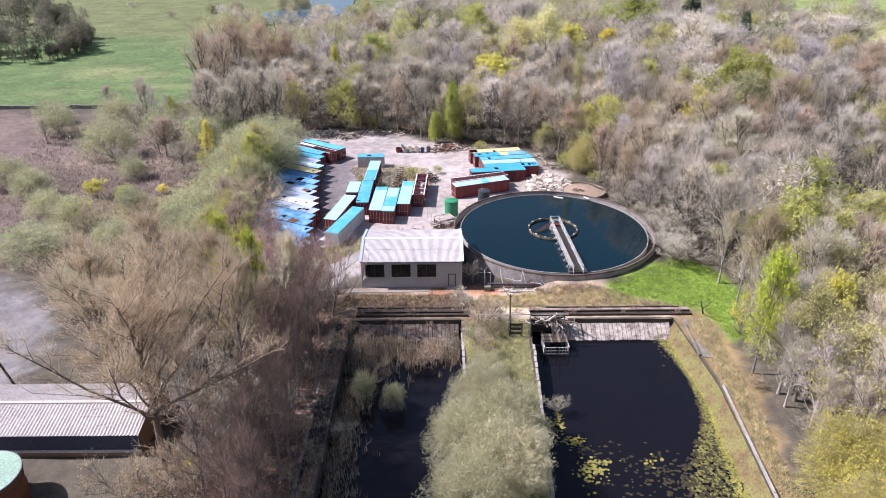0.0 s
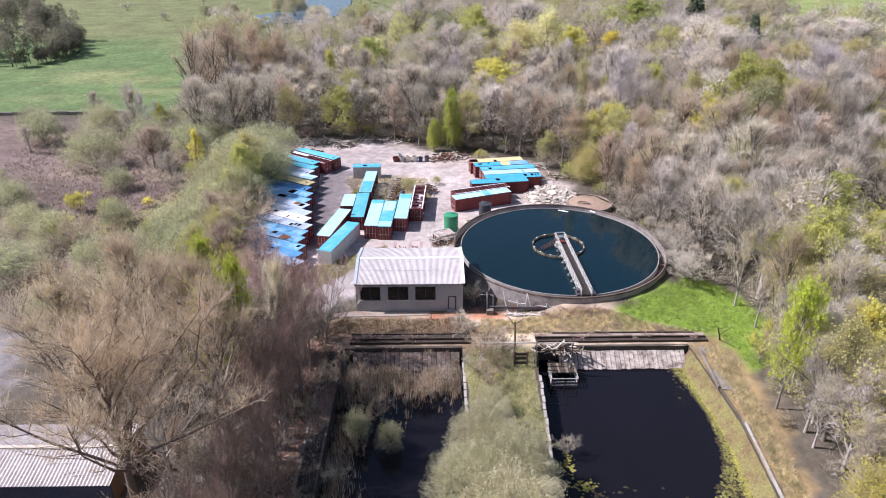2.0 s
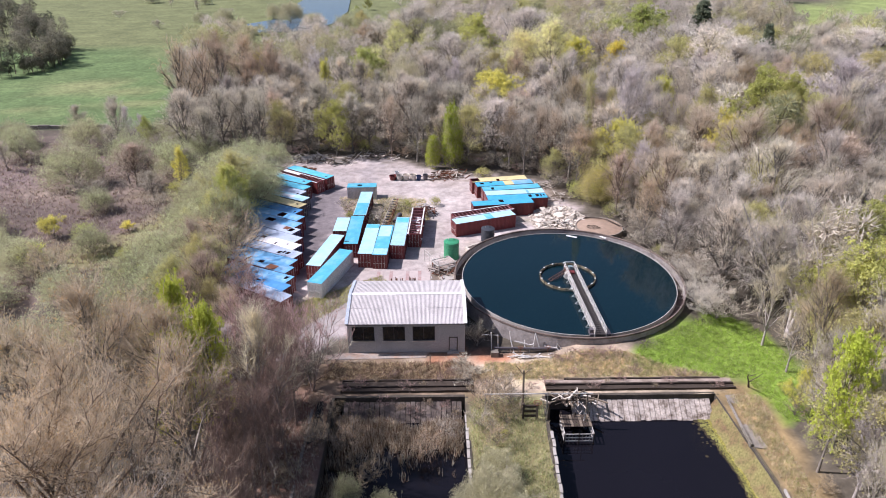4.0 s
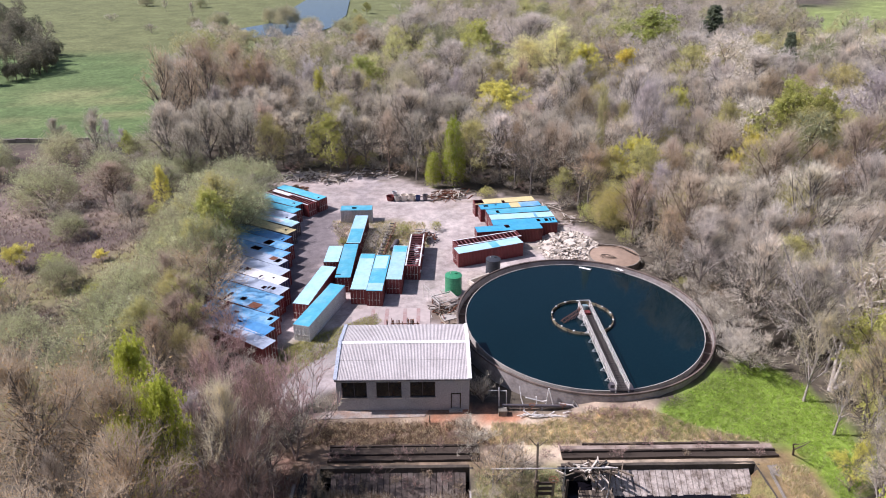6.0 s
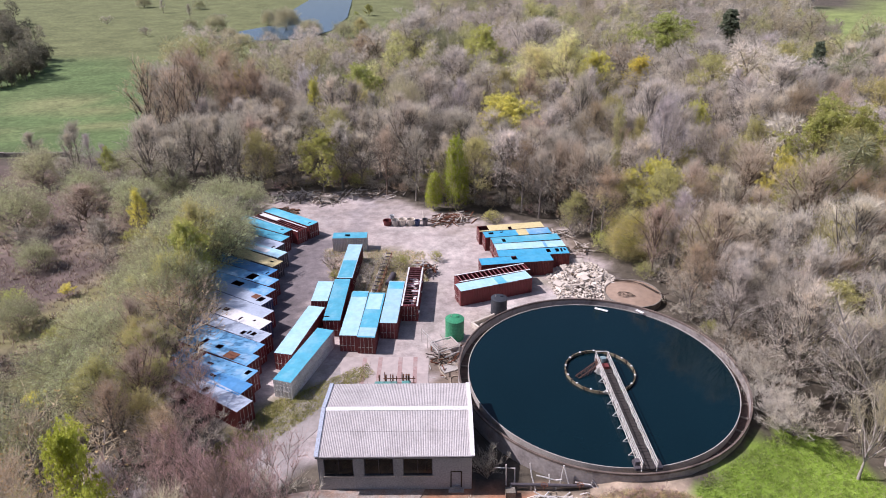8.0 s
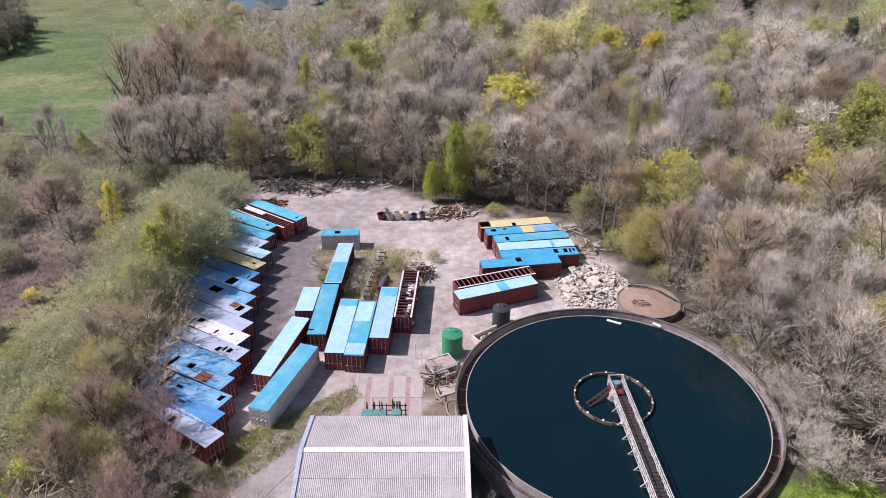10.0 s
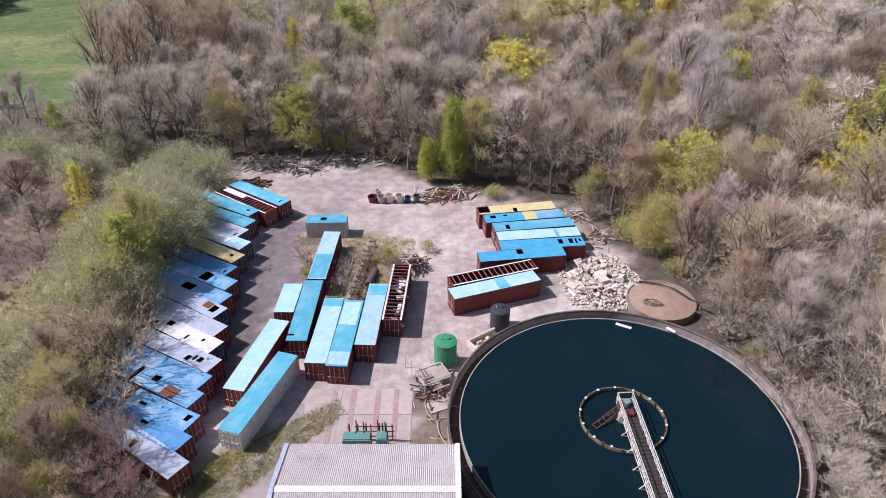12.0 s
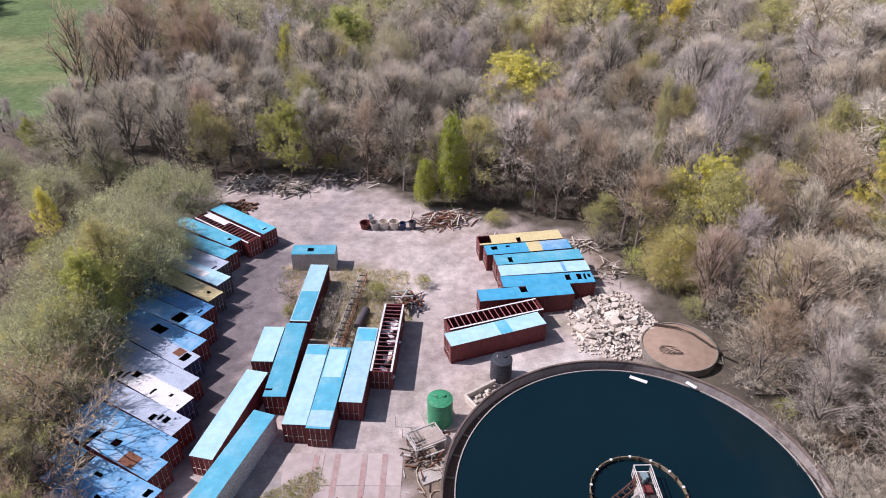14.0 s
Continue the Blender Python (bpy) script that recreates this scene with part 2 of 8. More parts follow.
class Geo:
    """Points and faces of one mesh, gathered piece by piece."""

    def __init__(self):
        self.v, self.f, self.m = [], [], []

    def add(self, verts, faces, slot=0):
        o = len(self.v)
        self.v.extend([tuple(p) for p in verts])
        self.f.extend([tuple(o + i for i in f) for f in faces])
        self.m.extend([slot] * len(faces))
        return self

    def box(self, x0, y0, z0, x1, y1, z1, slot=0, m=None):
        p = [Vector((x, y, z)) for z in (z0, z1) for x, y in ((x0, y0), (x1, y0), (x1, y1), (x0, y1))]
        if m is not None:
            p = [m @ q for q in p]
        return self.add(p, [(3, 2, 1, 0), (4, 5, 6, 7), (0, 1, 5, 4), (1, 2, 6, 5), (2, 3, 7, 6), (3, 0, 4, 7)], slot)

    def tube(self, pts, r, n=6, slot=0, r1=None):
        pts = [Vector(p) for p in pts]
        o, k = len(self.v), len(pts)
        for i, p in enumerate(pts):
            d = (pts[min(i + 1, k - 1)] - pts[max(i - 1, 0)]).normalized()
            a = d.orthogonal().normalized()
            b = d.cross(a)
            rr = r if r1 is None else r + (r1 - r) * i / (k - 1)
            for j in range(n):
                t = 2 * math.pi * j / n
                self.v.append(tuple(p + (a * math.cos(t) + b * math.sin(t)) * rr))
        for i in range(k - 1):
            for j in range(n):
                self.f.append((o + i * n + j, o + i * n + (j + 1) % n, o + (i + 1) * n + (j + 1) % n, o + (i + 1) * n + j))
                self.m.append(slot)
        self.f.append(tuple(o + j for j in reversed(range(n))))
        self.f.append(tuple(o + (k - 1) * n + j for j in range(n)))
        self.m.extend([slot, slot])
        return self

    def beam(self, p, q, w, h=None, slot=0):
        """A square bar from p to q."""
        p, q = Vector(p), Vector(q)
        d = q - p
        m = Matrix.Translation(p) @ d.to_track_quat("X", "Z").to_matrix().to_4x4()
        h = h or w
        return self.box(0, -w / 2, -h / 2, d.length, w / 2, h / 2, slot, m)

    def lathe(self, profile, n=48, slot=0, a0=0.0, a1=2 * math.pi):
        """Turns (radius, height) pairs about z; a closed profile makes a ring."""
        o, k = len(self.v), len(profile)
        full = abs(a1 - a0 - 2 * math.pi) < 1e-6
        cols = n if full else n + 1
        for j in range(cols):
            t = a0 + (a1 - a0) * j / n
            for r, z in profile:
                self.v.append((r * math.cos(t), r * math.sin(t), z))
        for j in range(n):
            j1 = (j + 1) % cols
            for i in range(k - 1):
                self.f.append((o + j * k + i, o + j1 * k + i, o + j1 * k + i + 1, o + j * k + i + 1))
                self.m.append(slot)
        return self

    def mesh(self, name, *mats, smooth=False):
        me = bpy.data.meshes.new(name)
        me.from_pydata(self.v, [], self.f)
        for m in mats:
            me.materials.append(m)
        if len(mats) > 1:
            me.polygons.foreach_set("material_index", self.m)
        if smooth:
            me.polygons.foreach_set("use_smooth", [True] * len(self.f))
        me.update()
        return me


def part(name, geo, mats, parent, label="", smooth=False):
    mats = mats if isinstance(mats, tuple) else (mats,)
    me = geo if isinstance(geo, bpy.types.Mesh) else geo.mesh(name, *mats, smooth=smooth)
    ob = new(name, me)
    ob.parent = parent
    if label:
        ob["label"] = label
    return ob


def thing(name, label, category, m=None, group="", kind=""):
    ob = new(name)
    ob.empty_display_size = 0.3
    if m is not None:
        ob.matrix_basis = m
    return tagged(ob, label, category, group, kind)


def solid(name, geo, mats, label, category, group="", kind="", smooth=False, m=None):
    mats = mats if isinstance(mats, tuple) else (mats,)
    ob = new(name, geo if isinstance(geo, bpy.types.Mesh) else geo.mesh(name, *mats, smooth=smooth))
    if m is not None:
        ob.matrix_basis = m
    return tagged(ob, label, category, group, kind)


def inside(px, py, poly):
    """For arrays of points: the signed distance to a polygon's edge, positive inside."""
    px, py = np.asarray(px, float), np.asarray(py, float)
    res, best = np.zeros(px.shape, bool), np.full(px.shape, 1e9)
    for (x0, y0), (x1, y1) in zip(poly, poly[1:] + poly[:1]):
        cross = (y0 > py) != (y1 > py)
        with np.errstate(divide="ignore", invalid="ignore"):
            xi = (x1 - x0) * (py - y0) / (y1 - y0 if y1 != y0 else 1e-9) + x0
        res ^= cross & (px < xi)
        dx, dy = x1 - x0, y1 - y0
        t = np.clip(((px - x0) * dx + (py - y0) * dy) / (dx * dx + dy * dy), 0, 1)
        best = np.minimum(best, np.hypot(px - x0 - t * dx, py - y0 - t * dy))
    return np.where(res, best, -best)


# ---- ground ----
POOL_EAST = [(9.3, -8.6), (30.4, -8.6), (31.2, -24.0), (28.9, -56.0), (6.9, -56.0)]
POOL_WEST = [(-16.6, -8.6), (-0.6, -8.6), (-0.9, -56.0), (-16.9, -56.0)]
YARD = [(-44, 80), (-38, 86), (-27, 86), (-8, 79), (5, 71), (20, 66), (25, 52), (24, 40), (4, 33), (1.5, 13), (-12, 12), (-22, 3), (-29, 5), (-33, 20), (-40, 40), (-44, 62)]
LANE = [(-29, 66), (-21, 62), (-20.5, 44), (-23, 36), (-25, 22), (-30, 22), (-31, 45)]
LAWN = [(21, -3.2), (29, -4.6), (35.5, -5.6), (37.2, -14), (40, -13), (43, -8), (43.5, -1), (42, 6), (38, 10.5), (30, 4.5), (23.5, 0.5)]
BANK = [(-20, -8.4), (-18, 0.2), (20, 0.6), (24, -2), (36, -5), (36, -8.4)]
ISLAND = [(-0.6, -8.6), (9.3, -8.6), (6.9, -58), (-0.9, -58)]
MARSH = [(-400, 20), (-72, 8), (-54, 20), (-50, 45), (-56, 75), (-88, 100), (-140, 108), (-400, 110)]
FIELD_WEST = [(-700, 116), (-132, 115), (-84, 113), (-82, 125), (-91, 160), (-99, 200), (-60, 207), (-22, 207), (-15, 250), (-10, 330), (-30, 500), (-60, 900), (-900, 900)]
FIELD_EAST = [(174, 290), (161, 236), (196, 230), (330, 225), (700, 260), (700, 640), (332, 470), (279, 440), (228, 402), (211, 360)]
CARPARK = [(-120, -40), (-57, -28), (-57, -18), (-62, -5), (-75, 4), (-120, 6)]


def axis_lines(lo, hi, step, reach):
    lines, d = list(np.arange(lo, hi + 0.01, step)), step
    a, b = lo, hi
    while b < reach or a > -reach:
        d *= 1.16
        a, b = a - d, b + d
        lines += [a, b]
    return np.array(sorted(lines))


def ground_height(x, y):
    flat = np.clip(np.maximum(inside(x, y, YARD), inside(x, y, [(-20, 14), (40, 40), (40, -10), (-20, -10)])) / 4 + 0.5, 0, 1)
    bumps = 0.25 * np.sin(x * 0.21 + 1.3 * np.sin(y * 0.13)) * np.sin(y * 0.17 + 0.8 * np.sin(x * 0.11)) + 0.12 * np.sin(x * 0.7) * np.sin(y * 0.61)
    far = np.clip((np.hypot(x, y - 40) - 700) / 900, 0, 1) ** 1.5 * 25
    e, w = np.clip((x - 46) / 34, 0, 1), np.clip(np.minimum((y - 8) / 30, (175 - y) / 60), 0, 1)
    far = far + 9.0 * e * e * (3 - 2 * e) * w * w * (3 - 2 * w)
    away = np.hypot(x - 16.8, y - 18.15) - 17.95
    front = np.clip((x - 11) / 4, 0, 1) * np.clip((14 - y) / 6, 0, 1)
    mound = 1.55 * front * np.clip(1 - away / 5.5, 0, 1) * np.clip((away + 2.5) / 2, 0, 1)
    return bumps * (1 - flat) + far + mound


def make_ground():
    xs, ys = axis_lines(-62, 62, 1.6, 2600), axis_lines(-60, 100, 1.6, 2600)
    gx, gy = np.meshgrid(xs, ys)
    gz = ground_height(gx, gy)
    nx, ny = len(xs), len(ys)
    idx = np.arange(nx * ny).reshape(ny, nx)
    faces = np.stack([idx[:-1, :-1], idx[:-1, 1:], idx[1:, 1:], idx[1:, :-1]], -1).reshape(-1, 4)
    me = bpy.data.meshes.new("ground")
    me.from_pydata(np.stack([gx, gy, gz], -1).reshape(-1, 3).tolist(), [], faces.tolist())
    bm = bmesh.new()
    bm.from_mesh(me)
    for pool in (POOL_EAST, POOL_WEST):
        near = lambda: [g for g in [*bm.verts, *bm.edges, *bm.faces]]
        for (x0, y0), (x1, y1) in zip(pool, pool[1:] + pool[:1]):
            bmesh.ops.bisect_plane(bm, geom=near(), plane_co=(x0, y0, 0), plane_no=(y1 - y0, x0 - x1, 0))
        fs = list(bm.faces)
        c = np.array([f.calc_center_median()[:2] for f in fs])
        gone = [f for f, d in zip(fs, inside(c[:, 0], c[:, 1], pool)) if d > 0]
        bmesh.ops.delete(bm, geom=gone, context="FACES")
    bm.to_mesh(me)
    bm.free()
    n = len(me.vertices)
    co = np.empty(n * 3)
    me.vertices.foreach_get("co", co)
    x, y = co[0::3], co[1::3]
    wob = 1.2 * np.sin(x * 0.9 + np.sin(y * 0.7) * 2) + 0.8 * np.sin(y * 1.3 + x * 0.4)
    soft = lambda poly, w: np.clip((inside(x, y, poly) + wob * min(w, 2) * 0.5) / w + 0.5, 0, 1)
    litter = np.array([0.105, 0.09, 0.07])
    col = np.tile(litter, (n, 1))

    def lay(mask, c):
        nonlocal col
        col = col * (1 - mask[:, None]) + np.array(c) * mask[:, None]

    lay(soft(MARSH, 8), (0.165, 0.125, 0.108))
    for px, py, w, hgt, c in ((-56, 40, 7, 14, (0.25, 0.24, 0.1)), (-60, 62, 9, 8, (0.24, 0.2, 0.13)), (-66, 30, 12, 6, (0.23, 0.22, 0.1)), (-80, 66, 12, 9, (0.25, 0.2, 0.16)), (-54, 22, 6, 8, (0.22, 0.23, 0.08)), (-92, 50, 14, 6, (0.11, 0.085, 0.075)), (-70, 46, 7, 5, (0.1, 0.075, 0.068)), (-63, 52, 5, 4, (0.09, 0.07, 0.06)), (-104, 70, 14, 8, (0.2, 0.15, 0.14))):
        lay(soft([(px - w, py - hgt * 0.4), (px, py - hgt), (px + w, py - hgt * 0.3), (px + w * 0.7, py + hgt * 0.7), (px - w * 0.4, py + hgt)], 5) * 0.8, c)
    lay(soft(FIELD_WEST, 4), (0.115, 0.17, 0.066))
    lay(soft(FIELD_EAST, 4), (0.23, 0.28, 0.1))
    rough = soft([(-900, 262), (-140, 246), (-100, 205), (-20, 208), (-10, 330), (-40, 900), (-900, 900)], 12) * 0.85
    lay(rough, (0.165, 0.175, 0.08))
    for px, py, w, hgt in ((-129, 167, 16, 5), (-112, 175, 10, 4), (-116, 158, 14, 3), (-142, 176, 8, 4), (-100, 140, 9, 3), (-126, 130, 12, 3), (-90, 215, 9, 4)):
        lay(soft([(px - w, py - hgt * 0.4), (px, py - hgt), (px + w, py - hgt * 0.3), (px + w * 0.7, py + hgt * 0.7), (px - w * 0.4, py + hgt)], 5) * 0.55, (0.3, 0.29, 0.14))
    lay(soft(CARPARK, 2), (0.21, 0.195, 0.195))
    lay(soft(YARD, 3), (0.44, 0.38, 0.36))
    lay(soft([(-25, 58), (-8, 58), (-4, 44), (-12, 38), (-17, 42), (-17, 56)], 4) * 0.75, (0.27, 0.24, 0.15))
    lay(soft([(-23, 4), (-31, 4), (-26, 14), (-14, 24), (-12, 22)], 2) * 0.8, (0.22, 0.2, 0.09))
    lay(soft([(2.5, 32), (6, 38), (16, 41), (17, 37), (10, 36)], 2) * 0.9, (0.56, 0.52, 0.49))
    lay(soft([(-8, 12), (-5, 26), (-3, 45), (3, 62), (0, 66), (-9, 60), (-5, 46)], 3) * 0.5, (0.5, 0.45, 0.42))
    for px, py, w, hgt, c in ((-2, 68, 5, 3, (0.33, 0.28, 0.25)), (-14, 76, 6, 4, (0.34, 0.3, 0.285)), (2, 47, 2.5, 4, (0.36, 0.31, 0.28)), (-4, 36, 2, 5, (0.37, 0.33, 0.3)), (8, 66, 6, 2.5, (0.26, 0.21, 0.17)), (21, 60, 3, 4, (0.2, 0.16, 0.12)), (-34, 83, 5, 3, (0.27, 0.22, 0.2)), (14, 45, 3, 2, (0.3, 0.27, 0.2)), (-25, 72, 3, 5, (0.36, 0.32, 0.31)), (-10, 66, 4, 2, (0.52, 0.47, 0.44)), (20, 37, 5, 2, (0.3, 0.25, 0.2))):
        lay(soft([(px - w, py - hgt * 0.4), (px, py - hgt), (px + w, py - hgt * 0.3), (px + w * 0.7, py + hgt * 0.7), (px - w * 0.4, py + hgt)], 2.5) * 0.8, c)
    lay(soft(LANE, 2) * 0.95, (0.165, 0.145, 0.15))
    lay(soft([(-21.5, 60), (-18, 60), (-17, 75), (-15, 84), (-21, 84)], 2) * 0.7, (0.3, 0.27, 0.27))
    lay(soft([(-24, 3), (-22, 14), (-17, 22), (-12, 25), (-10, 22), (-15, 14), (-18, 4)], 1.5) * 0.5, (0.36, 0.33, 0.34))
    lay(soft([(1, 12), (0, 26), (-1, 27), (-4.5, 25), (-5, 19), (-4, 13)], 1.5) * 0.9, (0.17, 0.13, 0.095))
    lay(soft([(0, 29), (6, 35), (3, 38), (-2, 33)], 1.5) * 0.5, (0.33, 0.27, 0.22))
    lay(soft(BANK, 1.5), (0.5, 0.4, 0.3))
    lay(soft([(3, -4.5), (14, -4.5), (30, -4.8), (30, -3.5), (14, -2.6), (3, -3.0)], 1.5) * 0.6, (0.34, 0.34, 0.14))
    lay(soft(ISLAND, 1), (0.26, 0.24, 0.12))
    lay(soft([(30.5, -6), (37, -6), (36, -24), (33, -40), (31, -56), (28.9, -56), (31.2, -24)], 1), (0.26, 0.19, 0.1))
    # western bank: brown earth, its tone darkened for the shade of the trees
    lay(soft([(-22, -8.4), (-19, 0.2), (-2, -1.5), (3, -8.4)], 1.5) * 0.85, (0.19, 0.13, 0.085))
    lay(soft([(-5.5, -1.0), (6.0, -1.8), (6.5, 0.3), (1, 1.2), (-5.5, 1.0)], 1.2) * 0.95, (0.42, 0.19, 0.11))
    # shade of the pump house on its east side, painted into the ground colour
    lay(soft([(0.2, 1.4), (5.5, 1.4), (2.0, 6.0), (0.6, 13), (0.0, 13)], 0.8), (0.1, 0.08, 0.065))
    lay(soft(LAWN, 1.5), (0.2, 0.29, 0.05))
    lay(soft([(11.5, -0.5), (21, -0.8), (19, -3.2), (12, -3.0)], 1.5) * 0.8, (0.3, 0.21, 0.17))
    lay(soft([(-28, -8), (-16.8, -8), (-16.8, -58), (-29, -58)], 2), (0.23, 0.14, 0.105))
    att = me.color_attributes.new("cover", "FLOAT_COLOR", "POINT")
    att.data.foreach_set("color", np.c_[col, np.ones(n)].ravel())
    m = bpy.data.materials.new("ground_cover")
    m.use_nodes = True
    nd, lk = m.node_tree.nodes, m.node_tree.links.new
    bsdf = nd["Principled BSDF"]
    bsdf.inputs["Roughness"].default_value, bsdf.inputs["Specular IOR Level"].default_value = 0.95, 0.2
    at = nd.new("ShaderNodeAttribute")
    at.attribute_name = "cover"
    co_node = nd.new("ShaderNodeTexCoord")
    value = None
    for scale, lo, hi, detail in ((0.07, 0.75, 1.25, 4), (0.22, 0.84, 1.16, 5), (0.6, 0.72, 1.28, 6), (3.0, 0.88, 1.12, 3)):
        nz = nd.new("ShaderNodeTexNoise")
        nz.inputs["Scale"].default_value, nz.inputs["Detail"].default_value, nz.inputs["Roughness"].default_value = scale, detail, 0.65
        lk(co_node.outputs["Object"], nz.inputs["Vector"])
        mr = nd.new("ShaderNodeMapRange")
        mr.inputs["From Min"].default_value, mr.inputs["From Max"].default_value = 0.3, 0.7
        mr.inputs["To Min"].default_value, mr.inputs["To Max"].default_value = lo, hi
        lk(nz.outputs["Fac"], mr.inputs["Value"])
        if value is None:
            value = mr.outputs["Result"]
        else:
            mul = nd.new("ShaderNodeMath")
            mul.operation = "MULTIPLY"
            lk(value, mul.inputs[0])
            lk(mr.outputs["Result"], mul.inputs[1])
            value = mul.outputs[0]
    hsv = nd.new("ShaderNodeHueSaturation")
    lk(at.outputs["Color"], hsv.inputs["Color"])
    lk(value, hsv.inputs["Value"])
    lk(hsv.outputs["Color"], bsdf.inputs["Base Color"])
    bp = nd.new("ShaderNodeBump")
    bp.inputs["Strength"].default_value, bp.inputs["Distance"].default_value = 0.3, 0.1
    lk(value, bp.inputs["Height"])
    lk(bp.outputs["Normal"], bsdf.inputs["Normal"])
    me.materials.append(m)
    me.polygons.foreach_set("use_smooth", [True] * len(me.polygons))
    return tagged(new("ground", me), "rough ground of gravel yard, grass, marsh and leaf litter", "ground", kind="structure")


make_ground()


def flat_patch(name, poly, z, mat, label, category, thick=0.06, kind="structure"):
    g = Geo()
    n = len(poly)
    g.add([(x, y, z) for x, y in poly] + [(x, y, z - thick) for x, y in poly], [tuple(range(n)), *[((i + 1) % n, i, n + i, n + (i + 1) % n) for i in range(n)]])
    return solid(name, g, mat, label, category, kind=kind)


# ---- pools ----
WATER_Z = -2.1
WET_WALL = surface("black_mossy_wall", (0.09, 0.075, 0.06), 0.9, grain=4, stain=0.5, stain_color=(0.04, 0.035, 0.025), stain_amount=0.8)


def pool(name, poly, side):
    """Concrete basin: mud floor, retaining walls with coping, water."""
    basin = thing("pool_basin", "derelict rectangular concrete settling pool basin", "pool", kind="structure")
    n = len(poly)
    g = Geo()
    g.add([(x, y, -3.4) for x, y in poly], [tuple(range(n))])
    part("pool_floor", g, MUD, basin)
    for i in range(n):
        (x0, y0), (x1, y1) = poly[i], poly[(i + 1) % n]
        a, b = Vector((x0, y0, 0)), Vector((x1, y1, 0))
        d = (b - a).normalized()
        out = Vector((d.y, -d.x, 0))
        w = Geo()
        q = [a, b, b + out * 0.4, a + out * 0.4]
        if out.dot(Vector((sum(p[0] for p in poly) / n - x0, sum(p[1] for p in poly) / n - y0, 0))) > 0:
            q = [b, a, a - out * 0.4, b - out * 0.4]
        w.add([p + Vector((0, 0, -3.4)) for p in q] + [p + Vector((0, 0, 0.05)) for p in q], [(4, 5, 6, 7), (0, 1, 5, 4), (1, 2, 6, 5), (2, 3, 7, 6), (3, 0, 4, 7)])
        part("retaining_wall", w, WET_WALL, basin)
    w = Geo()
    w.add([(x, y, WATER_Z) for x, y in poly], [tuple(range(n))])
    solid("water", w, POOL_WATER, "still dark water of a disused settling pool", "water", kind="structure")


pool("pool", POOL_EAST, 1)
pool("pool", POOL_WEST, -1)

# worn coping stones along the walls of the strip between the pools
cope = random.Random(8)
for (x0, y0), (x1, y1) in (((9.1, -15.0), (6.95, -50.0)), ((-0.62, -12.0), (-0.85, -50.0))):
    n = 26
    for i in range(n):
        g = Geo()
        p, q = i / n + 0.002, (i + 1) / n - 0.002
        j = cope.uniform(-0.05, 0.05)
        g.beam((x0 + (x1 - x0) * p + j, y0 + (y1 - y0) * p, 0.1), (x0 + (x1 - x0) * q + j, y0 + (y1 - y0) * q, 0.1), 0.34, 0.12)
        solid("coping_stone", g, CONCRETE, "worn pale coping stone on the pool's wall", "coping", "coping stones", kind="structure")

# sloping apron of concrete panels at the far end of each pool
rng = random.Random(5)


def apron(x0, x1, mat, label):
    ap = thing("pool_apron", label, "slab", kind="structure")
    n = int((x1 - x0) / 0.62)
    w = (x1 - x0) / n
    for i in range(n):
        g = Geo()
        a, b = x0 + i * w + 0.03, x0 + (i + 1) * w - 0.03
        dz, low = rng.uniform(-0.04, 0.04), rng.uniform(-0.15, 0.1)
        g.add([(a, -8.5, -0.55 + dz), (b, -8.5, -0.55 + dz), (b, -11.0 + low, -2.2), (a, -11.0 + low, -2.2),
               (a, -8.5, -0.75), (b, -8.5, -0.75), (b, -11.0 + low, -2.5), (a, -11.0 + low, -2.5)],
              [(0, 3, 2, 1), (0, 1, 5, 4), (1, 2, 6, 5), (2, 3, 7, 6), (3, 0, 4, 7)])
        part("panel", g, mat, ap)


APRON = surface("streaked_apron_panels", (0.47, 0.41, 0.37), 0.9, grain=5, stain=1.3, stain_color=(0.1, 0.07, 0.05), stain_amount=0.95, spread=0.15)
# much darker panel tone for the western apron
APRON_DARK = surface("dark_apron_panels", (0.16, 0.13, 0.115), 0.9, grain=5, stain=1.3, stain_color=(0.06, 0.045, 0.035), stain_amount=0.95, spread=0.2)
apron(12.5, 29.8, APRON, "sloping pale concrete panels stained black above the pool")
apron(-15.5, -1.0, APRON_DARK, "sloping dark concrete panels above the overgrown pool")

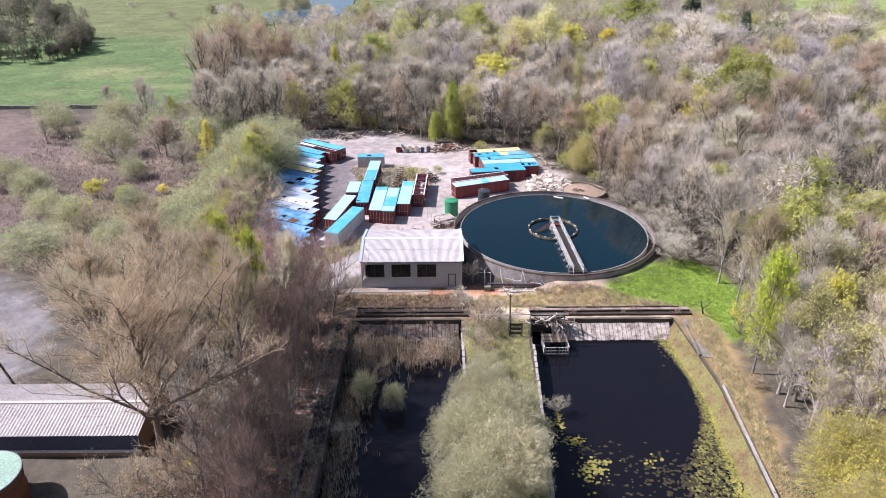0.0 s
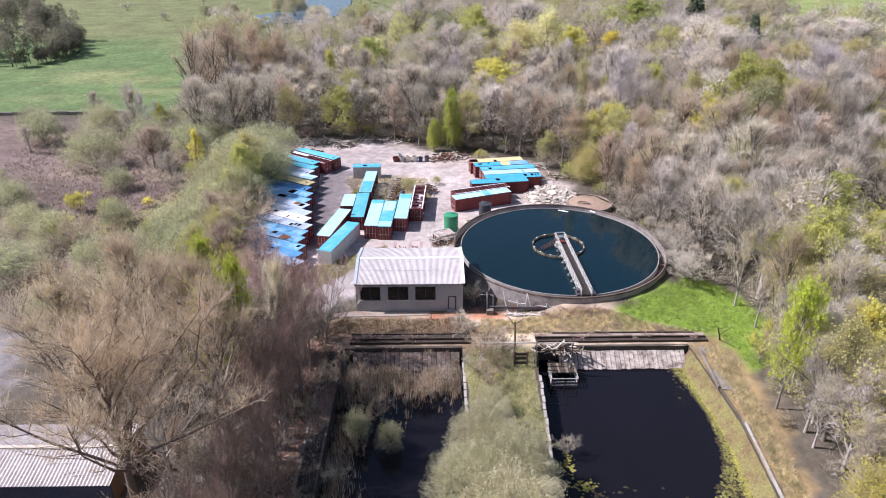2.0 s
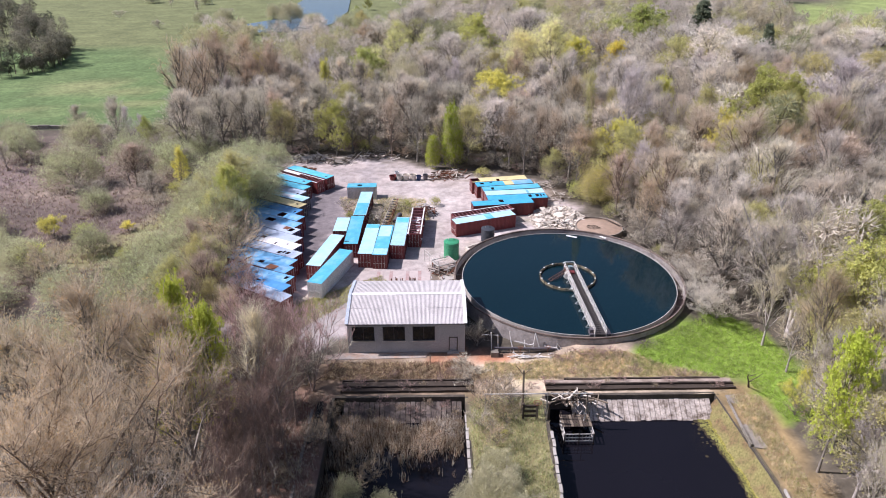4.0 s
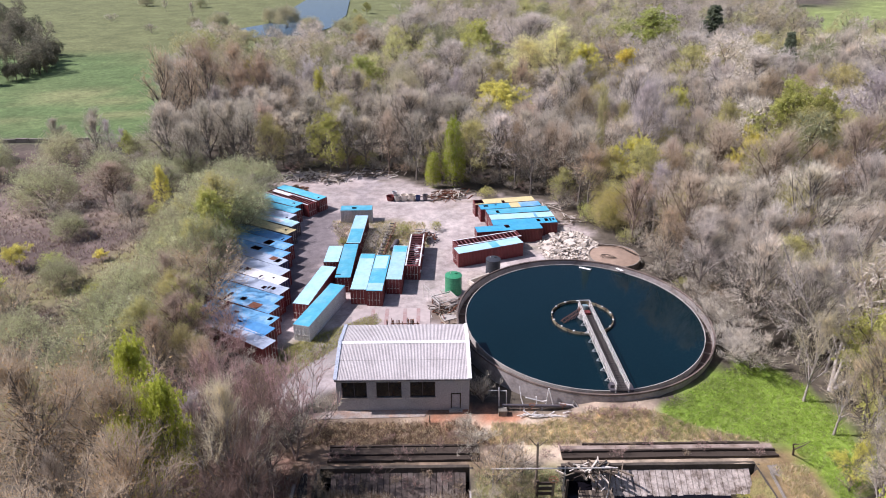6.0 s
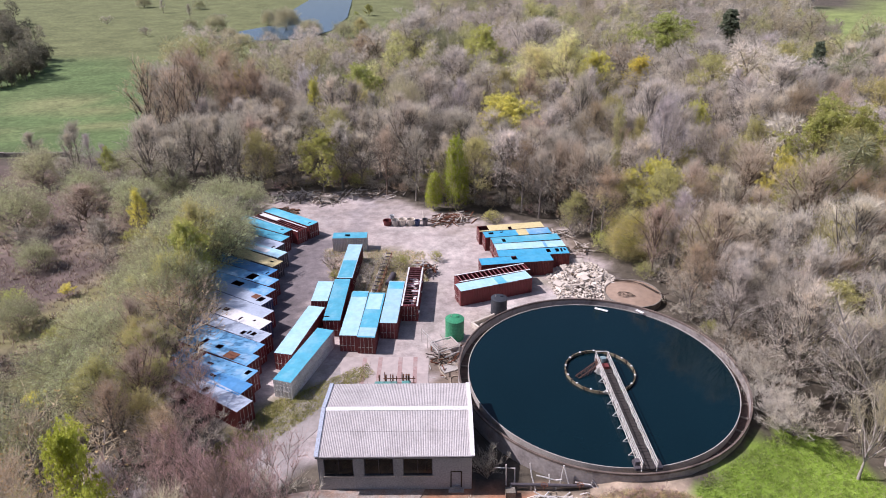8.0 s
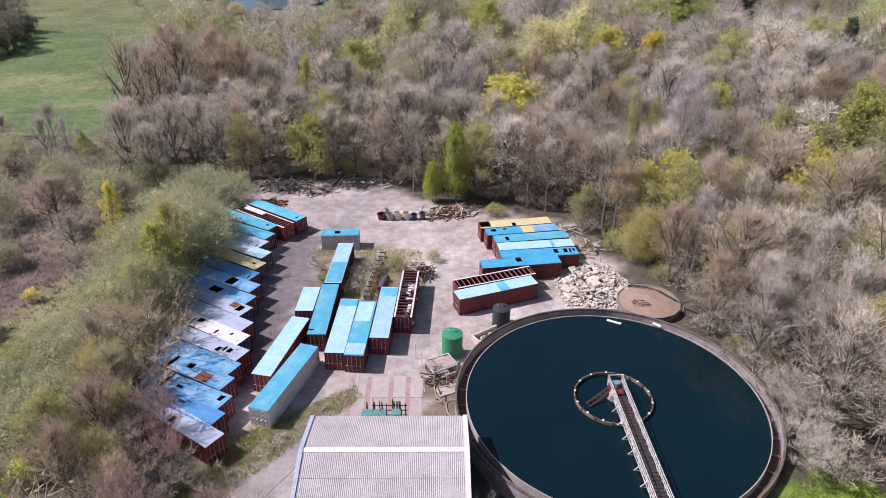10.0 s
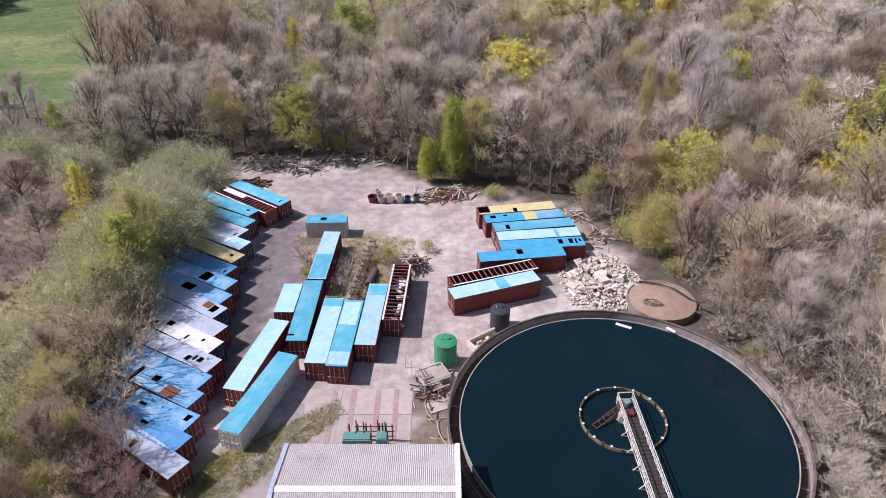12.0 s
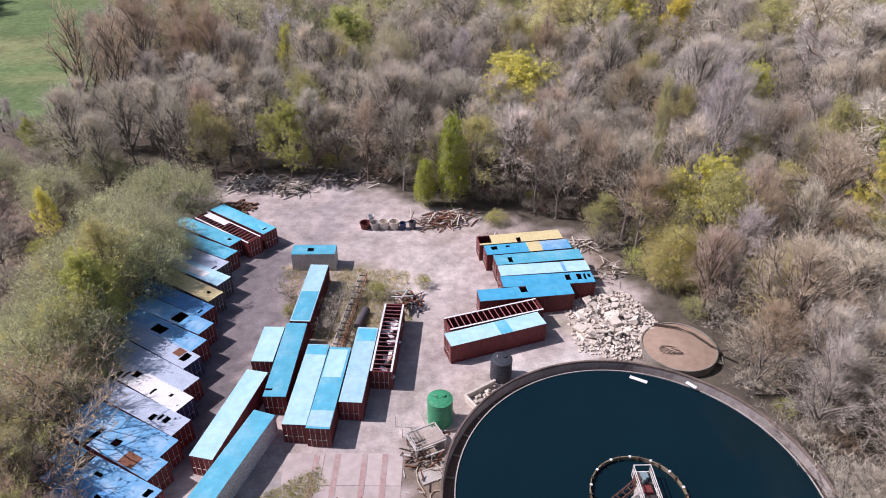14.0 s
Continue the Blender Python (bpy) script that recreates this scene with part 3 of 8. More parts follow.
# channel along the bank above the pools: low dark kerbs either side of a pale silted bed
# kerbs and trough are coloured dark to stand in for the shaded channel
for x0, x1, ys in ((9.6, 33.4, (-5.35, -6.5, -7.55)), (-16.0, 0.6, (-5.3, -6.6, -7.6))):
    for k, y in enumerate(ys):
        a, b = (x0 + 2.6, x1 - 1.2) if k == 0 and x0 > 0 else (x0, x1)
        n = 7
        for i in range(n):
            c, d = a + (b - a) * i / n, a + (b - a) * (i + 1) / n
            j, top = rng.uniform(-0.05, 0.05), (0.22, 0.3, 0.34)[k] + rng.uniform(-0.05, 0.04)
            g = Geo()
            g.add([(c + 0.01, y - 0.15 + j, -0.4), (d - 0.01, y - 0.15 - j, -0.4), (d - 0.01, y + 0.15 - j, -0.4), (c + 0.01, y + 0.15 + j, -0.4), (c + 0.01, y - 0.13 + j, top), (d - 0.01, y - 0.13 - j, top), (d - 0.01, y + 0.13 - j, top - 0.02), (c + 0.01, y + 0.13 + j, top - 0.02)],
                  [(4, 5, 6, 7), (0, 1, 5, 4), (1, 2, 6, 5), (2, 3, 7, 6), (3, 0, 4, 7)])
            solid("channel_kerb", g, TIMBER_DARK, "long dark kerb of the channel beside the pool", "kerb", "channel kerbs")
    bed = surface("channel_bed", (0.36, 0.29, 0.25), 0.9, grain=4, stain=0.5, stain_color=(0.12, 0.085, 0.06), stain_amount=0.9) if x0 > 0 else TIMBER_DARK
    flat_patch("channel_bed", [(x0, ys[1] + 0.2), (x0, ys[0] - 0.2), (x1, ys[0] - 0.2), (x1, ys[1] + 0.2)], 0.1, bed, "silted bed of the channel above the pool", "channel", 0.3)
    flat_patch("channel_trough", [(x0, ys[2] + 0.15), (x0, ys[1] - 0.15), (x1, ys[1] - 0.15), (x1, ys[2] + 0.15)], 0.05, TIMBER_DARK, "trough beside the pool with its shade painted dark", "channel", 0.3)


def scatter_mat(name, clusters, size, mat, z, label, seed):
    """Clusters of small ragged floating patches in one mesh."""
    r = random.Random(seed)
    g = Geo()
    for cx, cy, rx, ry, count in clusters:
        for _ in range(count):
            x, y = cx + r.gauss(0, rx * 0.5), cy + r.gauss(0, ry * 0.5)
            if not 8.2 < x < 29 - 0.05 * (y + 40):
                continue
            s, n = r.uniform(0.4, 1.0) * size, 9
            h = z + r.uniform(0, 0.01)
            rim = [(x + s * r.uniform(0.55, 1.25) * math.cos(2 * math.pi * i / n), y + 0.8 * s * r.uniform(0.55, 1.25) * math.sin(2 * math.pi * i / n), h) for i in range(n)]
            g.add([(x, y, h + 0.02), *rim], [(0, 1 + i, 1 + (i + 1) % n) for i in range(n)])
    return solid(name, g, mat, label, "algae", kind="stuff")


scatter_mat("algae_mats", [(10.5, -28.2, 0.9, 2.6, 60), (11.6, -31.8, 1.6, 0.9, 50), (12.8, -36.2, 1.6, 1.7, 110), (14.9, -35.0, 1.0, 0.6, 18), (15.6, -42.2, 1.4, 0.8, 30), (19.6, -35.2, 1.5, 1.2, 10), (21.5, -41.8, 2.0, 1.0, 12), (12.2, -41.0, 1.2, 1.2, 12)], 0.26, ALGAE, WATER_Z + 0.03, "yellow algae mats floating on dark pool water", 3)
scatter_mat("pond_weed", [(18.5, -38.5, 6.0, 4.0, 70), (21.5, -36.0, 4.0, 2.6, 60), (14.0, -33.8, 3.0, 2.6, 50), (22.0, -41.0, 3.4, 4.0, 110), (15.0, -44.0, 6.0, 3.0, 60), (28.0, -14.0, 1.6, 4.0, 26)], 0.3, ALGAE_DARK, WATER_Z + 0.004, "brown weed lying at the pool surface", 4)


def margin(name, n, size, mat, z, lo, hi, label, seed):
    """A speckled band of small weed patches along the east bank of the pool."""
    r = random.Random(seed)
    g = Geo()
    for _ in range(n):
        y = r.uniform(-55, -9.3)
        bank = float(np.interp(y, [-56, -24, -8.6], [28.9, 31.2, 30.4])) - 1.3
        width = float(np.interp(y, [-56, -40, -36, -28, -20, -13, -9], [8.0, 7.0, 5.6, 1.6, 0.7, 1.4, 2.2]))
        u = lo + (hi - lo) * r.random() ** 1.5
        x = bank - width * u * r.uniform(0.85, 1.1)
        s, k = r.uniform(0.3, 1.0) * size, 6
        rim = [(min(bank, x + s * r.uniform(0.4, 1.3) * math.cos(2 * math.pi * i / k)), y + s * r.uniform(0.4, 1.3) * math.sin(2 * math.pi * i / k), z + r.uniform(0, 0.012)) for i in range(k)]
        g.add(rim, [tuple(range(k))])
    return solid(name, g, mat, label, "algae", kind="stuff")


margin("margin_weed", 3000, 0.42, ALGAE_DARK, WATER_Z + 0.006, 0.0, 1.0, "dark brown weed along the margin of the pool", 31)
margin("margin_weed", 2600, 0.24, ALGAE_MID, WATER_Z + 0.022, 0.0, 0.9, "olive weed speckling the margin of the pool", 32)
margin("algae_margin", 1100, 0.26, ALGAE, WATER_Z + 0.04, 0.0, 0.22, "yellow-green algae along the margin of the pool", 33)

# mossy slope below the eastern bank
g = Geo()
rsl = random.Random(41)
rows_sl = []
for i in range(80):
    y = -9.2 - i * 0.59
    bank = float(np.interp(y, [-56, -24, -8.6], [28.9, 31.2, 30.4]))
    rows_sl.append([(bank - 1.5 + rsl.uniform(-0.25, 0.25), y, WATER_Z - 0.05), (bank - 0.8 + rsl.uniform(-0.1, 0.1), y, -1.55 + rsl.uniform(-0.1, 0.1)), (bank - 0.3, y, -0.65 + rsl.uniform(-0.12, 0.12)), (bank + 0.25, y, 0.08)])
g.add([p for r4 in rows_sl for p in r4], [(4 * i + j, 4 * i + j + 1, 4 * i + j + 5, 4 * i + j + 4) for i in range(79) for j in range(3)])
solid("bank_slope", g, surface("mossy_bank", (0.19, 0.17, 0.065), 0.95, grain=4, vary=0.35, stain=0.5, stain_color=(0.14, 0.085, 0.05), stain_amount=1.0), "mossy yellow-green slope along the pool's bank", "bank", kind="structure", smooth=True)

# flat black strip beside the western pool, shade put into its colour
flat_patch("ditch", [(-18.5, -9.2), (-17.9, -9.2), (-16.95, -16.0), (-16.95, -56.0), (-18.6, -56.0), (-18.9, -24.0)], 0.06, surface("black_shade_strip", (0.018, 0.014, 0.013), 0.6, grain=3, stain=0.6), "black strip of painted shade beside the overgrown pool", "ditch", 0.1)

# mossy wall beside the western pool, added to strengthen the dark band there
g = Geo()
for i in range(14):
    y = -11.0 - i * 3.0
    g.box(-19.1, y - rng.uniform(2.0, 2.96), -0.2, -18.8, y, 0.25 + rng.uniform(-0.15, 0.15))
solid("boundary_wall", g, CONCRETE_DARK, "dark mossy wall added beside the overgrown pool", "wall")

# low wall along the east bank, path slab and post
for (x0, y0), (x1, y1) in (((31.4, -10.0), (30.9, -18.0)), ((31.5, -24.5), (29.2, -52.0))):
    g = Geo()
    d = Vector((x1 - x0, y1 - y0, 0))
    n = max(2, int(d.length / 2.4))
    for i in range(n):
        p, q = Vector((x0, y0, 0.16)) + d * (i / n), Vector((x0, y0, 0.16)) + d * ((i + 0.98) / n)
        g.beam(p, q, 0.2, 0.5 + rng.uniform(-0.05, 0.05))
    solid("bank_wall", g, CONCRETE_DARK if y0 > -20 else CONCRETE, "low weathered concrete wall beside the pool", "wall", "bank walls")
flat_patch("pavement", [(31.5, -8.9), (32.7, -8.8), (32.6, -18.3), (31.2, -18.1)], 0.1, CONCRETE_DARK, "mossy worn concrete slab beside the pool", "pavement", 0.2)

# front path and rear yard slabs
flat_patch("pavement", [(-19, -0.6), (-5.5, -0.3), (-5.0, 0.95), (-16.3, 0.95), (-19.5, 0.3)], 0.07, surface("front_path", (0.34, 0.3, 0.27), 0.92, grain=6, stain=0.5, stain_color=(0.42, 0.17, 0.06), stain_amount=0.5), "rust-stained concrete path before the pump house", "pavement", 0.1)
SLAB = surface("yard_slab", (0.44, 0.375, 0.355), 0.92, grain=1.2, vary=0.1, bump=0.05, stain=0.22, stain_color=(0.3, 0.27, 0.25), stain_amount=0.7, spread=0.08)
apron_yard = thing("pavement", "worn pale concrete slabs behind the pump house", "pavement", kind="structure")
for i in range(3):
    for j in range(3):
        x0, y0 = -16.5 + i * 3.9, 13.0 + j * 3.9
        g = Geo()
        g.box(x0 + 0.02, y0 + 0.02, -0.1, x0 + 3.88, y0 + 3.88, 0.035 + rng.uniform(-0.008, 0.008))
        part("slab", g, SLAB, apron_yard)
for x in (-13.4, -11.3, -8.6, -6.6):
    g = Geo()
    g.box(x - 0.28, 13.2, 0.03, x + 0.28, 24.6, 0.06)
    solid("floor_strip", g, TERRACOTTA, "faded red strip set in the concrete yard", "strip", "yard strips", kind="structure")
flat_patch("road", [(-30.5, 1.0), (-24.5, -1.0), (-15.0, 14.5), (-16.5, 22.0), (-19.0, 18.5)], 0.045, surface("lane", (0.33, 0.3, 0.29), 0.92, grain=1.5, vary=0.12, bump=0.05, stain=0.25, stain_color=(0.22, 0.2, 0.18), stain_amount=0.7), "worn grey concrete lane into the yard", "road", 0.1)

# ---- round settling tank ----
TC = (16.8, 18.15)
tank = thing("settling_tank", "large round concrete settling tank full of dark teal water", "tank", pose(*TC, 0))
g = Geo()
g.lathe([(17.64, 0.9), (17.64, 2.3)], 128)
g.lathe([(17.82, 2.3), (17.82, -0.2)], 128)
part("outer_wall", g, surface("tank_wall", (0.36, 0.325, 0.31), 0.9, grain=3, vary=0.15, stain=0.6, stain_color=(0.16, 0.135, 0.13), stain_amount=0.7), tank, "stained concrete outer wall", smooth=False)
g = Geo()
g.lathe([(17.62, 2.25), (17.62, 2.46), (17.65, 2.5), (17.82, 2.5), (17.85, 2.46), (17.85, 2.25)], 128)
part("coping", g, surface("tank_coping", (0.17, 0.13, 0.11), 0.9, grain=3, vary=0.2, stain=0.3, stain_color=(0.06, 0.045, 0.043), stain_amount=1.0), tank, "stained brown coping ring")
g = Geo()
g.lathe([(16.59, 1.1), (17.66, 1.1)], 128)
part("channel_floor", g, surface("channel_silt", (0.1, 0.07, 0.06), 0.85, grain=3, stain=0.4, stain_color=(0.08, 0.055, 0.05), stain_amount=0.9), tank)
g = Geo()
g.lathe([(16.5, 0.9), (16.5, 2.13), (16.6, 2.13), (16.6, 1.1)], 160)
part("weir", g, CONCRETE, tank, "pale concrete weir lip")
for i in range(40):
    g = Geo()
    a = 2 * math.pi * i / 40
    mm = pose(16.8 * math.cos(a), 16.8 * math.sin(a), 0, 0, 0, math.degrees(a))
    g.box(-0.15, -0.05, 1.1, 0.75, 0.05, 1.3, 0, mm)
    part("channel_bracket", g, CONCRETE_DARK, tank)
g = Geo()
g.lathe([(4.27, -0.2), (4.27, 2.42), (4.36, 2.42), (4.36, -0.2)], 64)
drum = part("stilling_drum", g, surface("drum_wall", (0.24, 0.2, 0.13), 0.85, grain=4, stain=0.9, stain_color=(0.1, 0.06, 0.035), stain_amount=0.95), tank, "stained ring wall round the middle")
for i in range(14):
    g = Geo()
    a = 2 * math.pi * i / 14
    mm = pose(4.36 * math.cos(a), 4.36 * math.sin(a), 0, 0, 0, math.degrees(a))
    g.box(-0.22, -0.05, 1.7, 0.08, 0.05, 2.5, 0, mm)
    part("drum_clip", g, TIMBER_DARK, drum)
    g = Geo()
    mm = pose(4.27 * math.cos(a + 0.2), 4.27 * math.sin(a + 0.2), 0, 0, 0, math.degrees(a + 0.2))
    g.box(-0.12, -0.1, 2.4, 0.12, 0.1, 2.48, 0, mm)
    part("rim_clamp", g, WHITE_PAINT, drum)
g = Geo()
g.lathe([(0, 2.02), (16.52, 2.02)], 128)
solid("water", g, TANK_WATER, "calm dark teal water in the round settling tank", "water", kind="structure", m=pose(*TC, 0))
g = Geo()
g.tube([(0, 0, -0.2), (0, 0, 2.9)], 0.5, 16)
part("pier", g, CONCRETE, tank)

# walkway bridge from the rim to the middle
ang = math.degrees(math.atan2(0.9 - 20.4, 18.05 - 17.4))
bridge = thing("walkway_bridge", "steel lattice walkway bridge across the round tank", "bridge", pose(17.4, 20.4, 2.62, 0, 0, ang))
BL = 19.6
BRIDGE_PAINT = surface("worn_white_steel", (0.68, 0.66, 0.63), 0.55, grain=6, stain=1.2, stain_color=(0.36, 0.25, 0.18), stain_amount=0.6)
DECK = surface("dark_wet_deck", (0.045, 0.038, 0.036), 0.8, grain=6, stain=0.8)
g = Geo()
g.box(0, -0.62, 0, BL, 0.62, 0.08)
for i in range(40):
    g.box(i * BL / 40 + 0.02, -0.66, 0.08, (i + 0.9) * BL / 40, 0.66, 0.12)
part("deck", g, DECK, bridge, "dark worn deck boards")
for s in (-0.78, 0.78):
    g = Geo()
    for z in (-0.25, 0.25, 0.62, 1.05):
        g.beam((0, s, z), (BL, s, z), 0.07)
    n = 16
    for i in range(n + 1):
        x = BL * i / n
        g.beam((x, s, -0.25), (x, s, 1.05), 0.06)
        if i < n:
            x2 = BL * (i + 1) / n
            g.beam((x, s, -0.25 if i % 2 else 0.62), (x2, s, 0.62 if i % 2 else -0.25), 0.05)
    part("truss", g, BRIDGE_PAINT, bridge, "pale lattice side rail")
for i in range(8):
    g = Geo()
    x = 2.5 + i * 2.1
    g.beam((x, -0.8, 0.55), (x + 0.05, -1.45, -0.2), 0.07)
    g.beam((x, -1.45, -0.2), (x + 0.1, -0.8, -0.25), 0.06)
    part("outrigger", g, BRIDGE_PAINT, bridge)
g = Geo()
part("end_rail", Geo().beam((0, -0.8, 1.05), (0, 0.8, 1.05), 0.08), BRIDGE_PAINT, bridge)
part("end_rail", Geo().beam((0, -0.8, 0.1), (0, 0.8, 0.1), 0.1), BRIDGE_PAINT, bridge)
g = Geo()
g.box(0.5, -0.35, 0.12, 1.1, 0.35, 0.7)
g.tube([(1.4, -0.2, 0.12), (1.4, -0.2, 1.0)], 0.18, 10)
part("drive_motor", g, surface("motor_paint", (0.2, 0.28, 0.3), 0.5, grain=8), bridge, "grey-blue drive motor")
g = Geo()
g.box(1.7, -0.4, 0.12, 2.5, 0.4, 0.45)
part("gear_box", g, RED_STEEL, bridge)
g = Geo()
g.box(BL - 1.5, -1.35, -0.32, BL - 0.2, 1.5, 0.02)
g.box(BL - 1.2, -1.3, 0.02, BL - 0.6, -0.8, 0.5)
g.tube([(BL - 0.6, -1.2, -0.12), (BL - 0.6, -1.0, -0.12)], 0.2, 12)
g.tube([(BL - 0.6, 1.0, -0.12), (BL - 0.6, 1.2, -0.12)], 0.2, 12)
part("end_carriage", g, DARK_STEEL, bridge, "dark wheeled carriage on the rim")
RUST_DARK = surface("dark_rusty_steel", (0.12, 0.06, 0.045), 0.8, 0.2, grain=8, stain=1.2)
scraper = thing("scraper_arm", "rusty lattice scraper arm in the middle of the tank", "arm", pose(17.0, 19.4, 0, 0, 0, 215))
g = Geo()
for s in (-0.3, 0.3):
    g.beam((0, s, 2.9), (3.9, s, 2.15), 0.08)
    g.beam((0, s, 1.9), (3.9, s, 1.75), 0.08)
    for i in range(7):
        x = 3.9 * i / 6
        g.beam((x, s, 2.9 - 0.192 * x), (min(x + 0.65, 3.9), s, 1.9 - 0.038 * x), 0.06)
for i in range(7):
    x = 3.9 * i / 6
    g.beam((x, -0.3, 2.9 - 0.192 * x), (x, 0.3, 2.9 - 0.192 * x), 0.06)
part("lattice", g, RUST_DARK, scraper)
g = Geo()
g.lathe([(0.01, 3.1), (0.55, 3.1), (0.6, 2.6), (0.45, 1.8)], 14)
part("hub", g, RUST_DARK, scraper)
for x, y, a, l in ((20.3, 33.2, -28, 1.9), (25.6, 32.0, -48, 1.2)):
    g = Geo()
    g.box(-l / 2, -0.22, 0, l / 2, 0.22, 0.06)
    solid("loose_board", g, WHITE_PAINT, "white board lying on the rim of the tank", "board", m=pose(x, y, 2.13 if l > 1.5 else 2.5, 0, 0, a))

# ---- pump house ----
house = thing("pump_house", "grey rendered pump house with corrugated fibre-cement roof", "building", pose(0, 0, 0))
X0, X1, Y0, Y1, EZ, RZ = -15.9, -0.15, 1.0, 12.1, 4.85, 6.1
YM = (Y0 + Y1) / 2
WIN = ((-15.3, -12.3), (-11.2, -8.2), (-7.2, -4.2))
WZ0, WZ1 = 1.9, 4.15
DOOR = (-2.35, -1.15)
xs = [X0] + [x for w in WIN for x in w] + [DOOR[0], DOOR[1], X1]
for i in range(len(xs) - 1):
    a, b = xs[i], xs[i + 1]
    if (a, b) in WIN:
        part("spandrel_wall", Geo().box(a, Y0, 0, b, Y0 + 0.25, WZ0), RENDER_GREY, house)
        part("lintel_wall", Geo().box(a, Y0, WZ1, b, Y0 + 0.25, EZ), RENDER_GREY, house)
    elif (a, b) == DOOR:
        part("lintel_wall", Geo().box(a, Y0, 2.45, b, Y0 + 0.25, EZ), RENDER_GREY, house)
    else:
        part("front_wall", Geo().box(a, Y0, 0, b, Y0 + 0.25, EZ), RENDER_GREY, house)
g = Geo()
g.box(X0, Y1 - 0.25, 0, X1, Y1, EZ)
part("rear_wall", g, RENDER_GREY, house)
for x in (X0, X1 - 0.25):
    g = Geo()
    p = [(Y0 + 0.25, 0), (Y1 - 0.25, 0), (Y1 - 0.25, EZ), (YM, RZ - 0.12), (Y0 + 0.25, EZ)]
    g.add([(x, y, z) for y, z in p] + [(x + 0.25, y, z) for y, z in p], [(4, 3, 2, 1, 0), (5, 6, 7, 8, 9), *[(i, (i + 1) % 5, 5 + (i + 1) % 5, 5 + i) for i in range(5)]])
    part("gable_wall", g, RENDER_GREY, house)
for y0, y1, z0, z1 in ((Y0 - 0.4, YM, EZ - 0.02, RZ), (Y1 + 0.4, YM, EZ - 0.02, RZ)):
    n = 90 * 6
    g = Geo()
    va, vb, vc, vd = [], [], [], []
    for i in range(n + 1):
        x = X0 - 0.1 + (X1 - X0 + 0.2) * i / n
        w = 0.024 * math.sin(2 * math.pi * i / 6)
        va.append((x, y0, z0 + w))
        vb.append((x, (y0 + y1) / 2, (z0 + z1) / 2 + w))
        vc.append((x, (y0 + y1) / 2 + (0.02 if y1 > y0 else -0.02), (z0 + z1) / 2 + w + 0.02))
        vd.append((x, y1, z1 + w))
    for a, b in ((va, vb), (vc, vd)):
        g.add(a + b, [(i, i + 1, n + 2 + i, n + 1 + i) for i in range(n)])
    part("roof_slope", g, FIBRE_ROOF, house, "weathered pale corrugated sheets")
g = Geo()
g.add([(X0 - 0.15, YM - 0.32, RZ - 0.02), (X1 + 0.15, YM - 0.32, RZ - 0.02), (X1 + 0.15, YM, RZ + 0.09), (X0 - 0.15, YM, RZ + 0.09), (X1 + 0.15, YM + 0.32, RZ - 0.02), (X0 - 0.15, YM + 0.32, RZ - 0.02)], [(0, 1, 2, 3), (3, 2, 4, 5)])
part("ridge_cap", g, WHITE_PAINT, house, "white ridge capping")
for x, mat in ((X0 - 0.22, surface("blue_grey_verge", (0.42, 0.47, 0.56), 0.6, grain=6)), (X1 - 0.18, WHITE_PAINT)):
    for ya, yb in ((Y0 - 0.42, YM), (Y1 + 0.42, YM)):
        g = Geo()
        g.beam((x + 0.2, ya, EZ + 0.04), (x + 0.2, yb, RZ + 0.1), 0.42, 0.09)
        part("verge", g, mat, house)
g = Geo()
g.box(X0 - 0.1, Y0 - 0.5, EZ - 0.18, X1 + 0.1, Y0 - 0.38, EZ - 0.04)
part("gutter", g, surface("gutter_grey", (0.15, 0.14, 0.14), 0.6, grain=8), house)
for a, b in WIN:
    w = Geo()
    w.box(a, Y0 + 0.12, WZ0, b, Y0 + 0.15, WZ1)
    win = part("window", w, DARK_GLASS, house, "dark window pane")
    f = Geo()
    for q in ((a, WZ0, b, WZ0 + 0.08), (a, WZ1 - 0.08, b, WZ1), (a, WZ0, a + 0.07, WZ1), (b - 0.07, WZ0, b, WZ1), ((a + b) / 2 - 0.03, WZ0, (a + b) / 2 + 0.03, WZ1)):
        f.box(q[0], Y0 + 0.08, q[1], q[2], Y0 + 0.18, q[3])
    part("window_frame", f, DARK_STEEL, win)
    f = Geo()
    f.box(a - 0.1, Y0 - 0.12, WZ0 - 0.1, b + 0.1, Y0 + 0.08, WZ0)
    part("window_sill", f, CONCRETE_PALE, win)
g = Geo()
g.box(DOOR[0] + 0.12, Y0 + 0.1, 0.3, DOOR[1] - 0.12, Y0 + 0.16, 2.35)
door = part("door", g, surface("grey_door_paint", (0.42, 0.42, 0.44), 0.6, grain=6), house, "grey door")
g = Geo()
for q in ((DOOR[0], 0.2, DOOR[0] + 0.12, 2.45), (DOOR[1] - 0.12, 0.2, DOOR[1], 2.45), (DOOR[0], 2.35, DOOR[1], 2.47)):
    g.box(q[0], Y0 - 0.04, q[1], q[2], Y0 + 0.2, q[3])
part("door_frame", g, TIMBER_DARK, door)
g = Geo()
g.box(DOOR[0] - 0.2, Y0 - 0.55, 0, DOOR[1] + 0.2, Y0, 0.16)
g.box(DOOR[0], Y0 - 0.25, 0.16, DOOR[1], Y0 + 0.1, 0.3)
part("doorstep", g, CONCRETE, house)
g = Geo()
g.box(X0 + 0.25, Y0 + 0.25, 0.02, X1 - 0.25, Y1 - 0.25, 0.06)
part("house_floor", g, CONCRETE_DARK, house)
g = Geo()
g.box(X0 - 0.65, 5.4, 2.9, X0 - 0.02, 6.3, 3.6)
part("wall_box", g, WHITE_STEEL, house, "white ventilation box")

# ---- shipping containers ----
W, HC = 2.44, 2.59
_cache = {}


